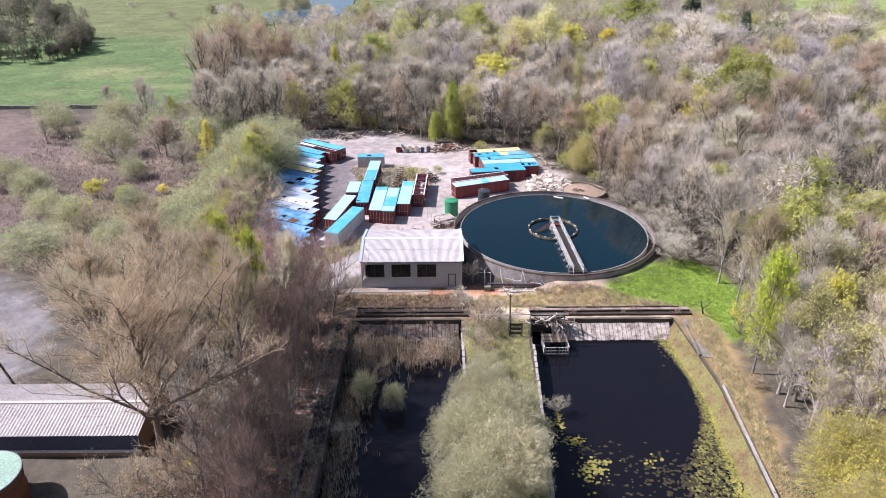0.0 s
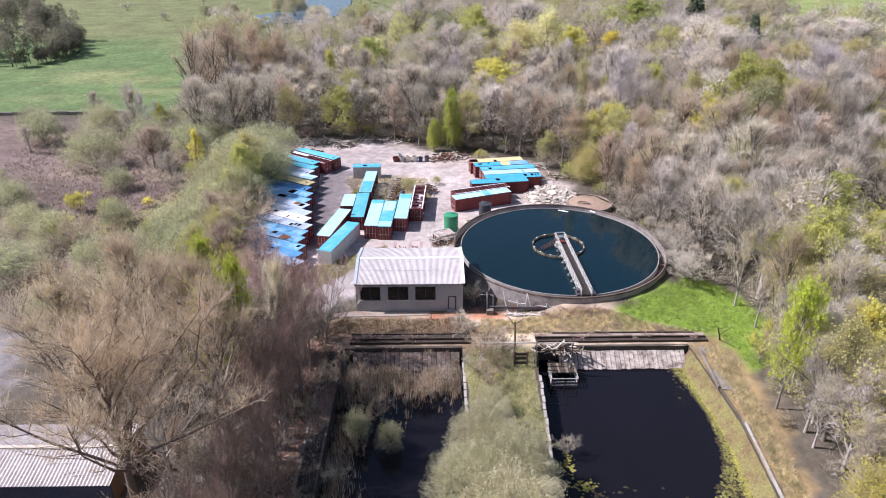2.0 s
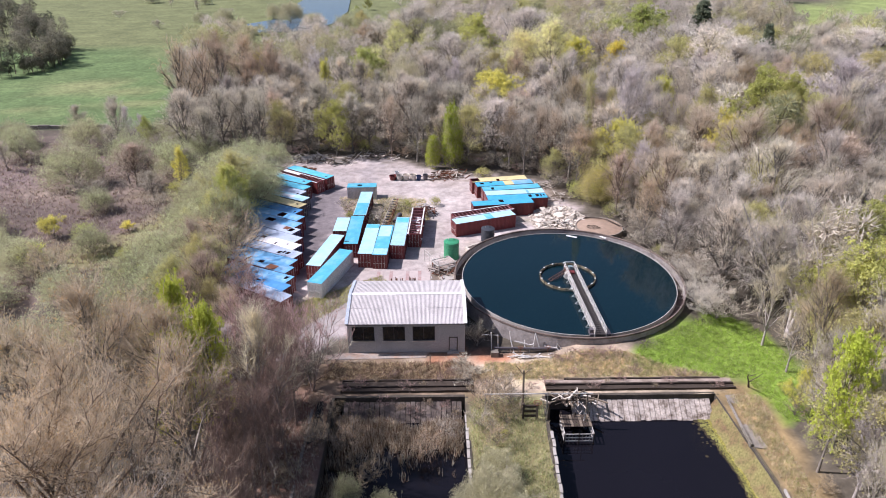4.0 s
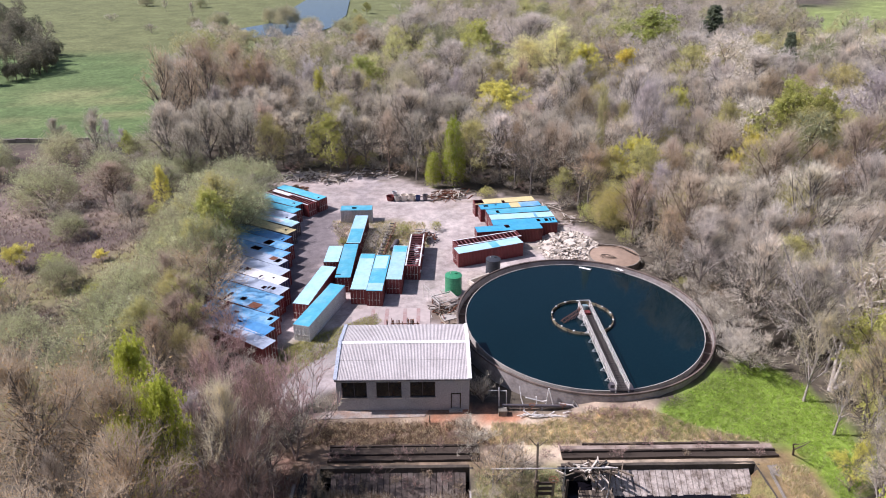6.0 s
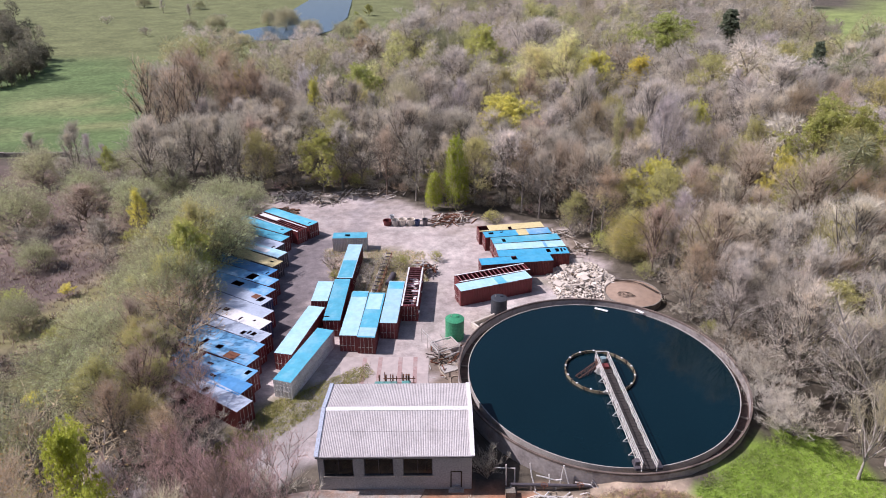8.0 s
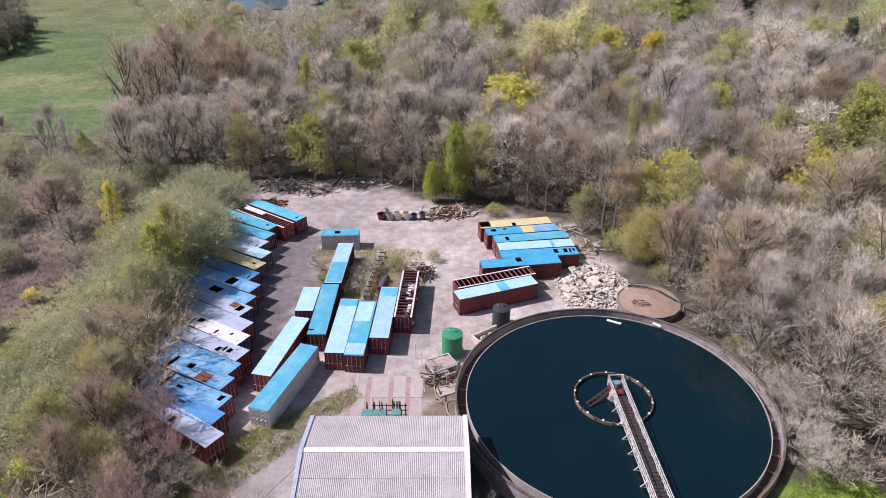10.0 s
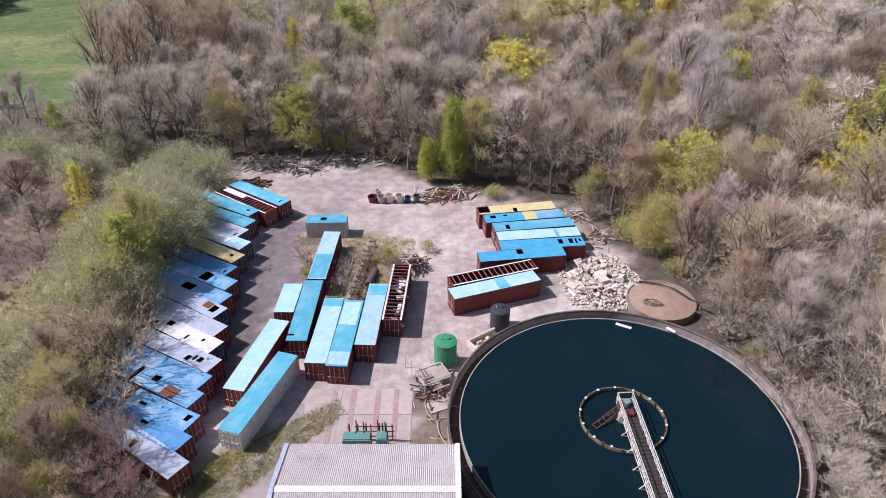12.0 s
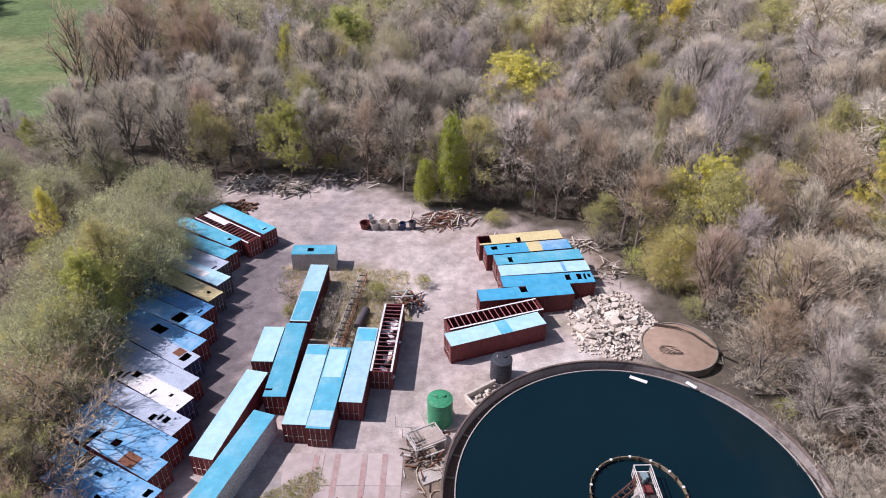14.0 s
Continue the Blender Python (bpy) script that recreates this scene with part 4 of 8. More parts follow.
def corrugated(length, z0, z1, depth=0.04, pitch=0.28):
    """A corrugated sheet along x, its face towards -y."""
    g = Geo()
    n = int(length / pitch)
    p = length / n
    line = []
    for i in range(n):
        line += [(i * p, 0), (i * p + 0.2 * p, 0), (i * p + 0.35 * p, depth), (i * p + 0.8 * p, depth), (i * p + 0.95 * p, 0)]
    line.append((length, 0))
    k = len(line)
    g.add([(x, y, z0) for x, y in line] + [(x, y, z1) for x, y in line], [(i, i + 1, k + i + 1, k + i) for i in range(k - 1)])
    return g


def roof_grid(length, holes, seed):
    """A ribbed steel roof with torn openings (cell indices)."""
    g, r = Geo(), random.Random(seed)
    nx, ny = int(length / 0.3), 6
    for i in range(nx + 1):
        for j in range(ny + 1):
            edge = i in (0, nx) or j in (0, ny)
            jx, jy = (0, 0) if edge else (r.uniform(-0.05, 0.05), r.uniform(-0.06, 0.06))
            g.v.append((length * i / nx + jx, -W / 2 + W * j / ny + jy, HC + 0.035 - (0.008 if i % 2 and not edge else 0) - (0 if edge else r.uniform(0, 0.012))))
    for i in range(nx):
        for j in range(ny):
            if any(a <= i / nx < b and c <= j / ny < d for a, b, c, d in holes):
                continue
            o = i * (ny + 1) + j
            g.f.append((o, o + ny + 1, o + ny + 2, o + 1))
            g.m.append(0)
    return g


def container(x, y, turn, length, body, roof, label, holes=(), ribs=False, group="", patches=()):
    """Door end at (x, y), the box running back along turn."""
    key = (round(length, 1), body.name)
    c = thing("shipping_container", label, "container", pose(x, y, 0.02, 0, 0, turn), group)
    if key not in _cache:
        side = corrugated(length - 0.1, 0.15, HC - 0.08)
        far = corrugated(W - 0.1, 0.15, HC - 0.08)
        meshes = {}
        g = Geo()
        g.add([(px + 0.05, py - W / 2 + 0.03, pz) for px, py, pz in side.v], side.f)
        meshes["side_a"] = g.mesh("side_wall", body)
        g = Geo()
        g.add([(px + 0.05, -py + W / 2 - 0.03, pz) for px, py, pz in side.v], [tuple(reversed(f)) for f in side.f])
        meshes["side_b"] = g.mesh("side_wall", body)
        g = Geo()
        g.add([(length - 0.03 - py, px - W / 2 + 0.05, pz) for px, py, pz in far.v], far.f)
        meshes["back"] = g.mesh("end_wall", body)
        g = Geo()
        for yy in (-W / 2, W / 2 - 0.1):
            g.box(0, yy, 0, length, yy + 0.1, 0.16)
            g.box(0, yy, HC - 0.1, length, yy + 0.1, HC)
        for xx in (0, length - 0.12):
            g.box(xx, -W / 2 + 0.1, 0, xx + 0.12, W / 2 - 0.1, 0.16)
            g.box(xx, -W / 2 + 0.1, HC - 0.12, xx + 0.12, W / 2 - 0.1, HC)
        meshes["frame"] = g.mesh("frame", body)
        g = Geo()
        g.box(0.1, -W / 2 + 0.08, 0.1, length - 0.1, W / 2 - 0.08, 0.17)
        meshes["floor"] = g.mesh("floor_deck", TIMBER_DARK)
        g = Geo()
        g.box(0, 0, 0, 0.16, 0.14, HC)
        meshes["post"] = g.mesh("corner_post", body)
        g = Geo()
        w2 = W / 2 - 0.16
        g.box(0.02, 0.0, 0.16, 0.06, w2, HC - 0.12)
        for zz in (0.3, 0.9, 1.5, 2.1):
            g.box(-0.0, 0.06, zz, 0.02, w2 - 0.06, zz + 0.3)
        meshes["door"] = g.mesh("door", body)
        g = Geo()
        for yy in (0.28, w2 - 0.28):
            g.tube([(-0.04, yy, 0.12), (-0.04, yy, HC - 0.1)], 0.022, 6)
            g.box(-0.07, yy - 0.06, 1.0, -0.02, yy + 0.3, 1.06)
        meshes["bars"] = g.mesh("locking_bar", STEEL_PALE)
        g = Geo()
        for i in range(max(3, int(length / 0.75))):
            xx = 0.5 + i * (length - 1.0) / (max(3, int(length / 0.75)) - 1)
            meshes["rib%d" % i] = Geo().box(xx - 0.045, -W / 2 + 0.06, HC - 0.11, xx + 0.045, W / 2 - 0.06, HC - 0.02).mesh("roof_rib", RED_RIB)
        _cache[key] = meshes
    ms = _cache[key]
    for k in ("side_a", "side_b"):
        part("side_wall", ms[k], body, c)
    part("end_wall", ms["back"], body, c)
    part("frame", ms["frame"], body, c)
    part("floor_deck", ms["floor"], body, c)
    for px in (0, length - 0.16):
        for py in (-W / 2, W / 2 - 0.14):
            part("corner_post", ms["post"], body, c).location = (px - (0.004 if px == 0 else -0.004), py + (0.004 if py > 0 else -0.004), 0)
    for s in (0, 1):
        d = part("door", ms["door"], body, c, "container door with locking bars")
        d.location = (0, 0.01 if s else -(W / 2 - 0.15), 0)
        part("locking_bar", ms["bars"], STEEL_PALE, d)
    if ribs:
        for k in sorted(q for q in ms if q.startswith("rib")):
            part("roof_rib", ms[k], RED_RIB, c, "bare roof rib")
        g = Geo()
        for yy in (-W / 2, W / 2 - 0.22):
            g.box(0, yy, HC - 0.01, length, yy + 0.22, HC + 0.02)
        part("roof_edge", g, ROOF_WHITE, c, "pale strip of torn roof")
    if roof:
        part("roof", roof_grid(length, holes, int(x * 31 + y * 17) & 1023), roof, c, "painted roof sheet")
    for a, b, lo, hi, mat in patches:
        g = Geo()
        g.box(a * length, -W / 2 + lo * W, HC + 0.04, b * length, -W / 2 + hi * W, HC + 0.052)
        part("roof_patch", g, mat, c, "roof patch of another colour")
    return c


ROOF_MID = surface("mid_blue_roof_paint", (0.13, 0.36, 0.6), 0.5, grain=1.1, stain=0.45, stain_color=(0.42, 0.56, 0.7), stain_amount=0.9, vary=0.12)
ROOF_STRONG = surface("strong_blue_roof_paint", (0.05, 0.36, 0.58), 0.5, grain=1.1, stain=0.4, stain_color=(0.14, 0.46, 0.64), stain_amount=0.5, vary=0.12)
ROW = "containers in the long row"
L40 = 12.19
NAMES = {"dark_red_container_paint": "dark red", "navy_container_paint": "navy", "off_white_container_paint": "off-white", "dark_grey_container_paint": "dark grey"}


def row(x, y, turn, body, roof, words, holes=(), ribs=False, patches=()):
    container(x, y, turn, L40, body, roof, "%s steel shipping container with %s" % (NAMES[body.name], words), holes, ribs, ROW, patches)


row(-26.5, 63.4, 144, RED_STEEL, ROOF_BLUE, "sky-blue roof beside rubble", [(0.06, 0.1, 0.3, 0.6)])
row(-28.2, 61.0, 144, RED_STEEL, None, "bare red roof ribs", ribs=True, patches=((0.55, 0.95, 0.05, 0.5, ROOF_WHITE),))
row(-30.6, 60.1, 148, RED_STEEL, ROOF_BLUE, "bright blue roof under branches", [(0.1, 0.14, 0.3, 0.5)])
row(-30.4, 56.9, 150, RED_STEEL, ROOF_BLUE, "blue roof half under a willow")
row(-30.8, 54.1, 150, DARK_STEEL, ROOF_GREY, "greyish white roof", [(0.04, 0.07, 0.6, 0.85)])
row(-29.6, 50.6, 150, DARK_STEEL, ROOF_PALE, "pale blue and white roof", patches=((0.25, 0.7, 0.3, 0.8, ROOF_WHITE),))
row(-29.7, 47.2, 148, DARK_STEEL, ROOF_CREAM, "cream roof beside blue ones", [(0.1, 0.13, 0.2, 0.5)])
row(-29.9, 44.2, 150, RED_STEEL, ROOF_DEEP, "deep blue roof in willow shade", [(0.03, 0.07, 0.5, 0.8)])
row(-29.0, 40.9, 151, RED_STEEL, ROOF_MID, "patchy blue roof with a hole", [(0.3, 0.42, 0.1, 0.7)])
row(-28.9, 37.8, 150, RED_STEEL, ROOF_MID, "torn blue roof under branches", [(0.45, 0.6, 0.2, 0.7)])
row(-28.8, 35.0, 148, NAVY_STEEL, ROOF_GREY, "grey roof with a large hole", [(0.06, 0.15, 0.15, 0.55)], patches=((0.16, 0.26, 0.1, 0.55, RUST),))
row(-27.8, 31.5, 149, RED_STEEL, ROOF_GREY, "plain grey-blue roof")
row(-27.5, 28.6, 149, NAVY_STEEL, ROOF_WHITE, "white roof pierced by round holes", [(0.16, 0.2, 0.2, 0.5), (0.33, 0.36, 0.5, 0.7), (0.62, 0.68, 0.15, 0.45), (0.71, 0.74, 0.3, 0.7), (0.77, 0.83, 0.4, 0.9)])
row(-26.8, 25.5, 151, RED_STEEL, ROOF_GREY, "pale grey roof with three holes", [(0.14, 0.18, 0.25, 0.55), (0.22, 0.25, 0.2, 0.6), (0.26, 0.31, 0.4, 0.8)])
row(-27.1, 22.85, 152, RED_STEEL, ROOF_MID, "clean mid-blue roof")
row(-27.2, 20.2, 151, RED_STEEL, ROOF_MID, "a patched blue roof", [(0.47, 0.53, 0.1, 0.5), (0.7, 0.75, 0.0, 1.0)], patches=((0.2, 0.35, 0.35, 0.95, RUST),))
row(-26.6, 17.05, 153, RED_STEEL, ROOF_MID, "slotted blue roof", [(0.5, 0.56, 0.4, 0.65), (0.68, 0.78, 0.0, 1.0), (0.03, 0.08, 0.1, 0.5)])
row(-26.65, 14.3, 150, RED_STEEL, ROOF_DEEP, "grey-blue roof under bare branches", [(0.42, 0.48, 0.2, 0.5)])
row(-26.0, 11.25, 146, RED_STEEL, ROOF_GREY, "dull grey roof under bare branches", [(0.5, 0.54, 0.5, 0.8)])
MID = "containers in the middle of the yard"
container(-22.7, 16.0, 72.5, L40, WHITE_STEEL, ROOF_BLUE, "off-white ribbed shipping container with sky-blue roof", group=MID)
container(-23.75, 21.8, 78, L40, RED_STEEL, ROOF_PALE, "dark red shipping container with pale blue roof", group=MID)
container(-21.1, 35.25, 89, 6.06, RED_STEEL, ROOF_PALE, "short dark red shipping container with whitish roof", group=MID)
container(-18.55, 29.85, 89.5, L40, RED_STEEL, ROOF_BLUE, "dark red shipping container with clean sky-blue roof", [(0.06, 0.09, 0.65, 0.9)], group=MID)
container(-18.2, 42.4, 88, L40, RED_STEEL, ROOF_PALE, "dark red shipping container with shaded blue roof", group=MID, patches=((0.02, 0.5, 0.05, 0.95, ROOF_BLUE),))
container(-22.2, 58.3, 1.5, 6.06, WHITE_STEEL, ROOF_BLUE, "short off-white ribbed shipping container with blue roof", [(0.32, 0.48, 0.3, 0.65)], group=MID)
container(-15.75, 26.0, 87.5, L40, RED_STEEL, ROOF_PALE, "dark red shipping container with pale roof, tightly parked", group=MID, patches=((0.86, 0.99, 0.02, 0.98, ROOF_BLUE),))
container(-13.3, 25.5, 87, L40, RED_STEEL, ROOF_BLUE, "dark red shipping container with two-tone blue roof", group=MID, patches=((0.02, 0.2, 0.02, 0.98, ROOF_PALE), (0.6, 0.97, 0.1, 0.95, ROOF_PALE)))
container(-10.5, 29.1, 87, L40, RED_STEEL, ROOF_PALE, "dark red shipping container with pale blue roof, one dark patch", [(0.88, 0.92, 0.25, 0.7)], group=MID, patches=((0.8, 0.98, 0.05, 0.95, ROOF_BLUE),))
open_box = container(-7.7, 33.75, 87, L40, RED_STEEL, None, "roofless dark red container full of scrap", ribs=True, group=MID)
EAST = "containers beside the rubble"
container(-0.45, 39.05, 20.5, L40, RED_STEEL, ROOF_PALE, "dark red container, pale blue roof with cyan band", group=EAST, patches=((0.52, 0.64, 0.02, 0.98, ROOF_BLUE),))
container(-0.5, 42.05, 19.5, L40, RED_STEEL, None, "dark red container stripped to its roof ribs", ribs=True, group=EAST)
container(3.45, 47.7, 8, L40, RED_STEEL, ROOF_STRONG, "dark red container with strong blue roof", [(0.44, 0.52, 0.35, 1.0)], group=EAST)
container(6.6, 50.75, 6, L40, RED_STEEL, ROOF_STRONG, "dark red container with cut blue roof", [(0.7, 0.74, 0.3, 0.8), (0.82, 0.86, 0.3, 0.8), (0.88, 0.92, 0.3, 0.8), (0.94, 0.97, 0.35, 0.75)], group=EAST)
container(6.4, 53.3, 7, L40, RED_STEEL, ROOF_PALE, "dark red container with whitish blue roof", group=EAST, patches=((0.7, 0.74, 0.05, 0.95, ROOF_MID),))
container(6.0, 55.85, 8.5, L40, RED_STEEL, ROOF_BLUE, "dark red container with sky-blue roof, one hatch", [(0.13, 0.2, 0.1, 0.6)], group=EAST)
container(4.8, 58.35, 9, L40, RED_STEEL, ROOF_STRONG, "dark red container with blue roof and brown gap", [(0.07, 0.14, 0.5, 0.8), (0.24, 0.28, 0.6, 0.8)], group=EAST, patches=((0.5, 0.66, 0.0, 1.0, ROOF_CREAM), (0.66, 0.98, 0.0, 1.0, ROOF_MID)))
container(3.9, 60.9, 9.5, L40, RED_STEEL, ROOF_CREAM, "dark red container with cream roof, open at one end", [(0.0, 0.13, 0.1, 0.9), (0.44, 0.5, 0.0, 0.5)], group=EAST)
# ---- trees ----


def unit(a):
    return a / np.maximum(np.linalg.norm(a, axis=-1, keepdims=True), 1e-9)


def tube_arrays(paths, radii, sides):
    """Tapered tubes along many polylines at once: paths (n, k, 3), radii (n, k)."""
    n, k, _ = paths.shape
    tan = unit(np.gradient(paths, axis=1))
    ref = np.where(np.abs(tan[..., 2:]) > 0.9, np.array([1.0, 0, 0]), np.array([0, 0, 1.0]))
    a = unit(np.cross(tan, ref))
    b = np.cross(tan, a)
    t = np.arange(sides) * 2 * np.pi / sides
    v = paths[:, :, None] + radii[:, :, None, None] * (a[:, :, None] * np.cos(t)[:, None] + b[:, :, None] * np.sin(t)[:, None])
    idx = np.arange(n * k * sides).reshape(n, k, sides)
    nxt = np.roll(idx, -1, axis=2)
    f = np.stack([idx[:, :-1], nxt[:, :-1], nxt[:, 1:], idx[:, 1:]], -1).reshape(-1, 4)
    return v.reshape(-1, 3), f


def along(paths, which, t):
    """Points at share t of the polylines chosen by which, and the direction there."""
    k = paths.shape[1]
    s = np.clip(t * (k - 1), 0, k - 1.001)
    i = s.astype(int)
    p, q = paths[which, i], paths[which, i + 1]
    return p + (q - p) * (s - i)[:, None], unit(q - p)


def slivers(rng, p, q, width):
    """One thin triangle for every twig from p to q."""
    side = unit(np.cross(q - p, rng.normal(size=p.shape))) * (width * 0.5)[:, None]
    v = np.stack([p - side, p + side, q], 1).reshape(-1, 3)
    return v, np.arange(len(v)).reshape(-1, 3)


def leaf_quads(rng, c, size):
    a = unit(rng.normal(size=c.shape)) * (size * 0.5)[:, None]
    b = unit(np.cross(a, rng.normal(size=c.shape))) * (size * 0.36)[:, None]
    v = np.stack([c - a * 1.15, c + b * 1.9, c + a * 1.15], 1).reshape(-1, 3)
    return v, np.arange(len(v)).reshape(-1, 3)


def mesh_of(name, groups, mats):
    """Joins (verts, faces, slot) groups into one mesh."""
    vs, loops, starts, slots, o, ls = [], [], [], [], 0, 0
    for v, f, s in groups:
        if not len(v):
            continue
        vs.append(v)
        loops.append((f + o).ravel())
        starts.append(ls + np.arange(len(f)) * f.shape[1])
        slots.append(np.full(len(f), s))
        o += len(v)
        ls += f.size
    me = bpy.data.meshes.new(name)
    v = np.concatenate(vs)
    me.vertices.add(len(v))
    me.vertices.foreach_set("co", v.ravel())
    lo = np.concatenate(loops)
    me.loops.add(len(lo))
    me.loops.foreach_set("vertex_index", lo.astype(np.int32))
    st = np.concatenate(starts)
    me.polygons.add(len(st))
    me.polygons.foreach_set("loop_start", st.astype(np.int32))
    for m in mats:
        me.materials.append(m)
    me.polygons.foreach_set("material_index", np.concatenate(slots).astype(np.int32))
    me.update(calc_edges=True)
    return me


def grow(seed, H, width=0.7, r0=0.2, top=0.75, stems=1, limbs=12, first=0.28, limb_len=0.42, angle=42, angle_top=18, rise=0.25, branches=6, twigs=12, fine=3, twig_len=0.085, leaves=0, leaf=0.3, droop=0.0, lean=0.0, wobble=0.02, twig_w=0.042, limb_show=0.15, limb_r=0.5, shell=0, bend=2, dome=0.0):
    """A tree's arrays: bark groups and crown groups. dome: where a rounded crown begins, as a share of the height."""
    rng = np.random.default_rng(seed)
    heart = np.array([0, 0, H * (dome + 0.38 * (1 - dome))])
    reach = np.array([width * H * 0.5, width * H * 0.5, H * (1 - dome) * 0.62])

    def room(p, d):
        """How far it is from p along d to the crown's lumpy outline."""
        a, b = (p - heart) / reach, d / reach
        aa, ab, bb = (b * b).sum(-1), (a * b).sum(-1), (a * a).sum(-1) - 1
        t = (-ab + np.sqrt(np.maximum(ab * ab - aa * bb, 0.0))) / aa
        az = np.arctan2(d[:, 1], d[:, 0])
        lump = 0.82 + 0.15 * np.sin(3 * az + seed) + 0.13 * np.sin(5 * az + 4 * d[:, 2] + seed * 1.7)
        return np.maximum(t * lump, 0.06 * H)

    k = 7
    t = np.linspace(0, 1, k)
    az0 = rng.uniform(0, 2 * np.pi, stems)
    tilt = np.radians(rng.uniform(8, 24, stems)) if stems > 1 else np.radians(np.full(1, lean))
    up = np.stack([np.cos(az0) * np.sin(tilt), np.sin(az0) * np.sin(tilt), np.cos(tilt)], -1)
    length = H * top * rng.uniform(0.85, 1.0, stems) if stems > 1 else np.full(1, H * top)
    trunk = up[:, None] * (t[None, :, None] * length[:, None, None]) + np.cumsum(rng.normal(0, wobble * H / k * 2, (stems, k, 3)) * np.array([1, 1, 0.2]), 1) * t[None, :, None]
    tr = r0 * (1 - 0.8 * t)[None] * np.where(t == 0, 1.35, 1.0)[None] * np.full((stems, 1), 1 / math.sqrt(stems))
    which = rng.integers(0, stems, limbs)
    s = np.clip(np.linspace(first, 1, limbs) + rng.uniform(-0.04, 0.04, limbs), 0.05, 1)
    p, d = along(trunk, which, s)
    az = np.arange(limbs) * 2.4 + rng.uniform(-0.5, 0.5, limbs)
    an = np.radians(angle + (angle_top - angle) * s + rng.normal(0, 6, limbs))
    dirs = unit(np.stack([np.cos(az) * np.sin(an), np.sin(az) * np.sin(an), np.cos(an)], -1) + d * 0.25)
    ll = limb_len * H * (1.1 - 0.5 * s) * rng.uniform(0.75, 1.15, limbs)
    if dome:
        ll = (room(p, dirs) - twig_len * H * 0.6) * rng.uniform(0.7, 1.08, limbs)
        rise = 0.0
    u = np.linspace(0, 1, 5)
    limb = p[:, None] + dirs[:, None] * (u[None, :, None] * ll[:, None, None]) + np.array([0, 0, 1.0]) * (rise * u**2)[None, :, None] * ll[:, None, None]
    limb += np.cumsum(rng.normal(0, 0.035, limb.shape), 1) * ll[:, None, None] * u[None, :, None]
    lr = (r0 * limb_r * (1.15 - 0.6 * s) / math.sqrt(stems))[:, None] * (1 - 0.8 * u)[None]
    nb = limbs * branches
    which = np.repeat(np.arange(limbs), branches)
    s = rng.uniform(0.22, 1, nb)
    p, d = along(limb, which, s)
    dirs = unit(d + unit(rng.normal(size=(nb, 3))) * 0.8 + (0.25 * unit(p - heart) + np.array([0, 0, 0.25]) if dome else np.array([0, 0, 0.4 - droop])))
    bl = ll[which] * 0.5 * (1.25 - 0.7 * s) * rng.uniform(0.7, 1.2, nb)
    if dome:
        bl = np.minimum(bl * 1.3, np.maximum(room(p, dirs) - twig_len * H * 0.6, 0.04 * H))
    u = np.linspace(0, 1, bend)
    br = p[:, None] + dirs[:, None] * (u[None, :, None] * bl[:, None, None]) + rng.normal(0, 0.07, (nb, bend, 3)) * bl[:, None, None] * u[None, :, None]
    ends = br[:, -1]
    wide = np.percentile(np.hypot(ends[:, 0], ends[:, 1]), 93)
    fit_scale = np.array([max(width * H * 0.5 - twig_len * H * 0.5, 0.12 * H) / wide] * 2 + [(H - twig_len * H * 0.9) / ends[:, 2].max()])
    if dome:
        fit_scale = np.ones(3)
    if stems == 1 and not lean:
        trunk = trunk * np.array([1, 1, fit_scale[2]])
    else:
        trunk = trunk * fit_scale
    limb, br = limb * fit_scale, br * fit_scale
    bark = [(*tube_arrays(trunk, tr, 6), 0), (*tube_arrays(limb, np.maximum(lr, 0.018), 4), 0)]
    bark.append((*tube_arrays(br, np.maximum(r0 * limb_show, 0.022) * np.linspace(1, 0.35, bend)[None] * np.ones((nb, 1)), 3), 0))
    nt = nb * twigs
    which = np.repeat(np.arange(nb), twigs)
    s = rng.uniform(0.1, 1, nt)
    p, d = along(br, which, s)
    dirs = unit(d * 0.8 + unit(rng.normal(size=(nt, 3))) * 0.9 + (0.25 * unit(p - heart) + np.array([0, 0, 0.3]) if dome else np.array([0, 0, 0.65 - droop])))
    tl = twig_len * H * rng.uniform(0.6, 1.3, nt)
    q = p + dirs * tl[:, None]
    crown = [(*slivers(rng, p, q, np.full(nt, twig_w)), 0)]
    ends = q
    if fine:
        nf = nt * fine
        w = np.repeat(np.arange(nt), fine)
        s = rng.uniform(0.2, 0.95, nf)
        p2 = p[w] + (q - p)[w] * s[:, None]
        d2 = unit(dirs[w] + unit(rng.normal(size=(nf, 3))) * 0.75 + (0.3 * unit(p2 - heart) if dome else np.array([0, 0, 0.4 - droop])))
        q2 = p2 + d2 * (tl[w] * rng.uniform(0.4, 0.8, nf))[:, None]
        crown.append((*slivers(rng, p2, q2, np.full(nf, twig_w * 0.75)), 0))
        ends = q2
    if shell:
        d = rng.normal(size=(shell, 3))
        d[:, 2] = np.abs(d[:, 2]) * 1.1 - 0.35
        d = unit(d)
        ph = rng.uniform(0, 6.28, 6)
        az, el = np.arctan2(d[:, 1], d[:, 0]), d[:, 2]
        lump = 1 + 0.14 * np.sin(3 * az + ph[0]) * np.cos(2 * el + ph[1]) + 0.12 * np.sin(5 * az + 4 * el + ph[2]) + 0.1 * np.sin(9 * az + ph[3]) * np.sin(6 * el + ph[4])
        rad = lump * rng.uniform(0.5, 1.06, shell) ** 0.75
        axes = np.array([width * H * 0.5, width * H * 0.5, H * 0.68])
        c = d * rad[:, None] * axes + np.array([0, 0, H * 0.32])
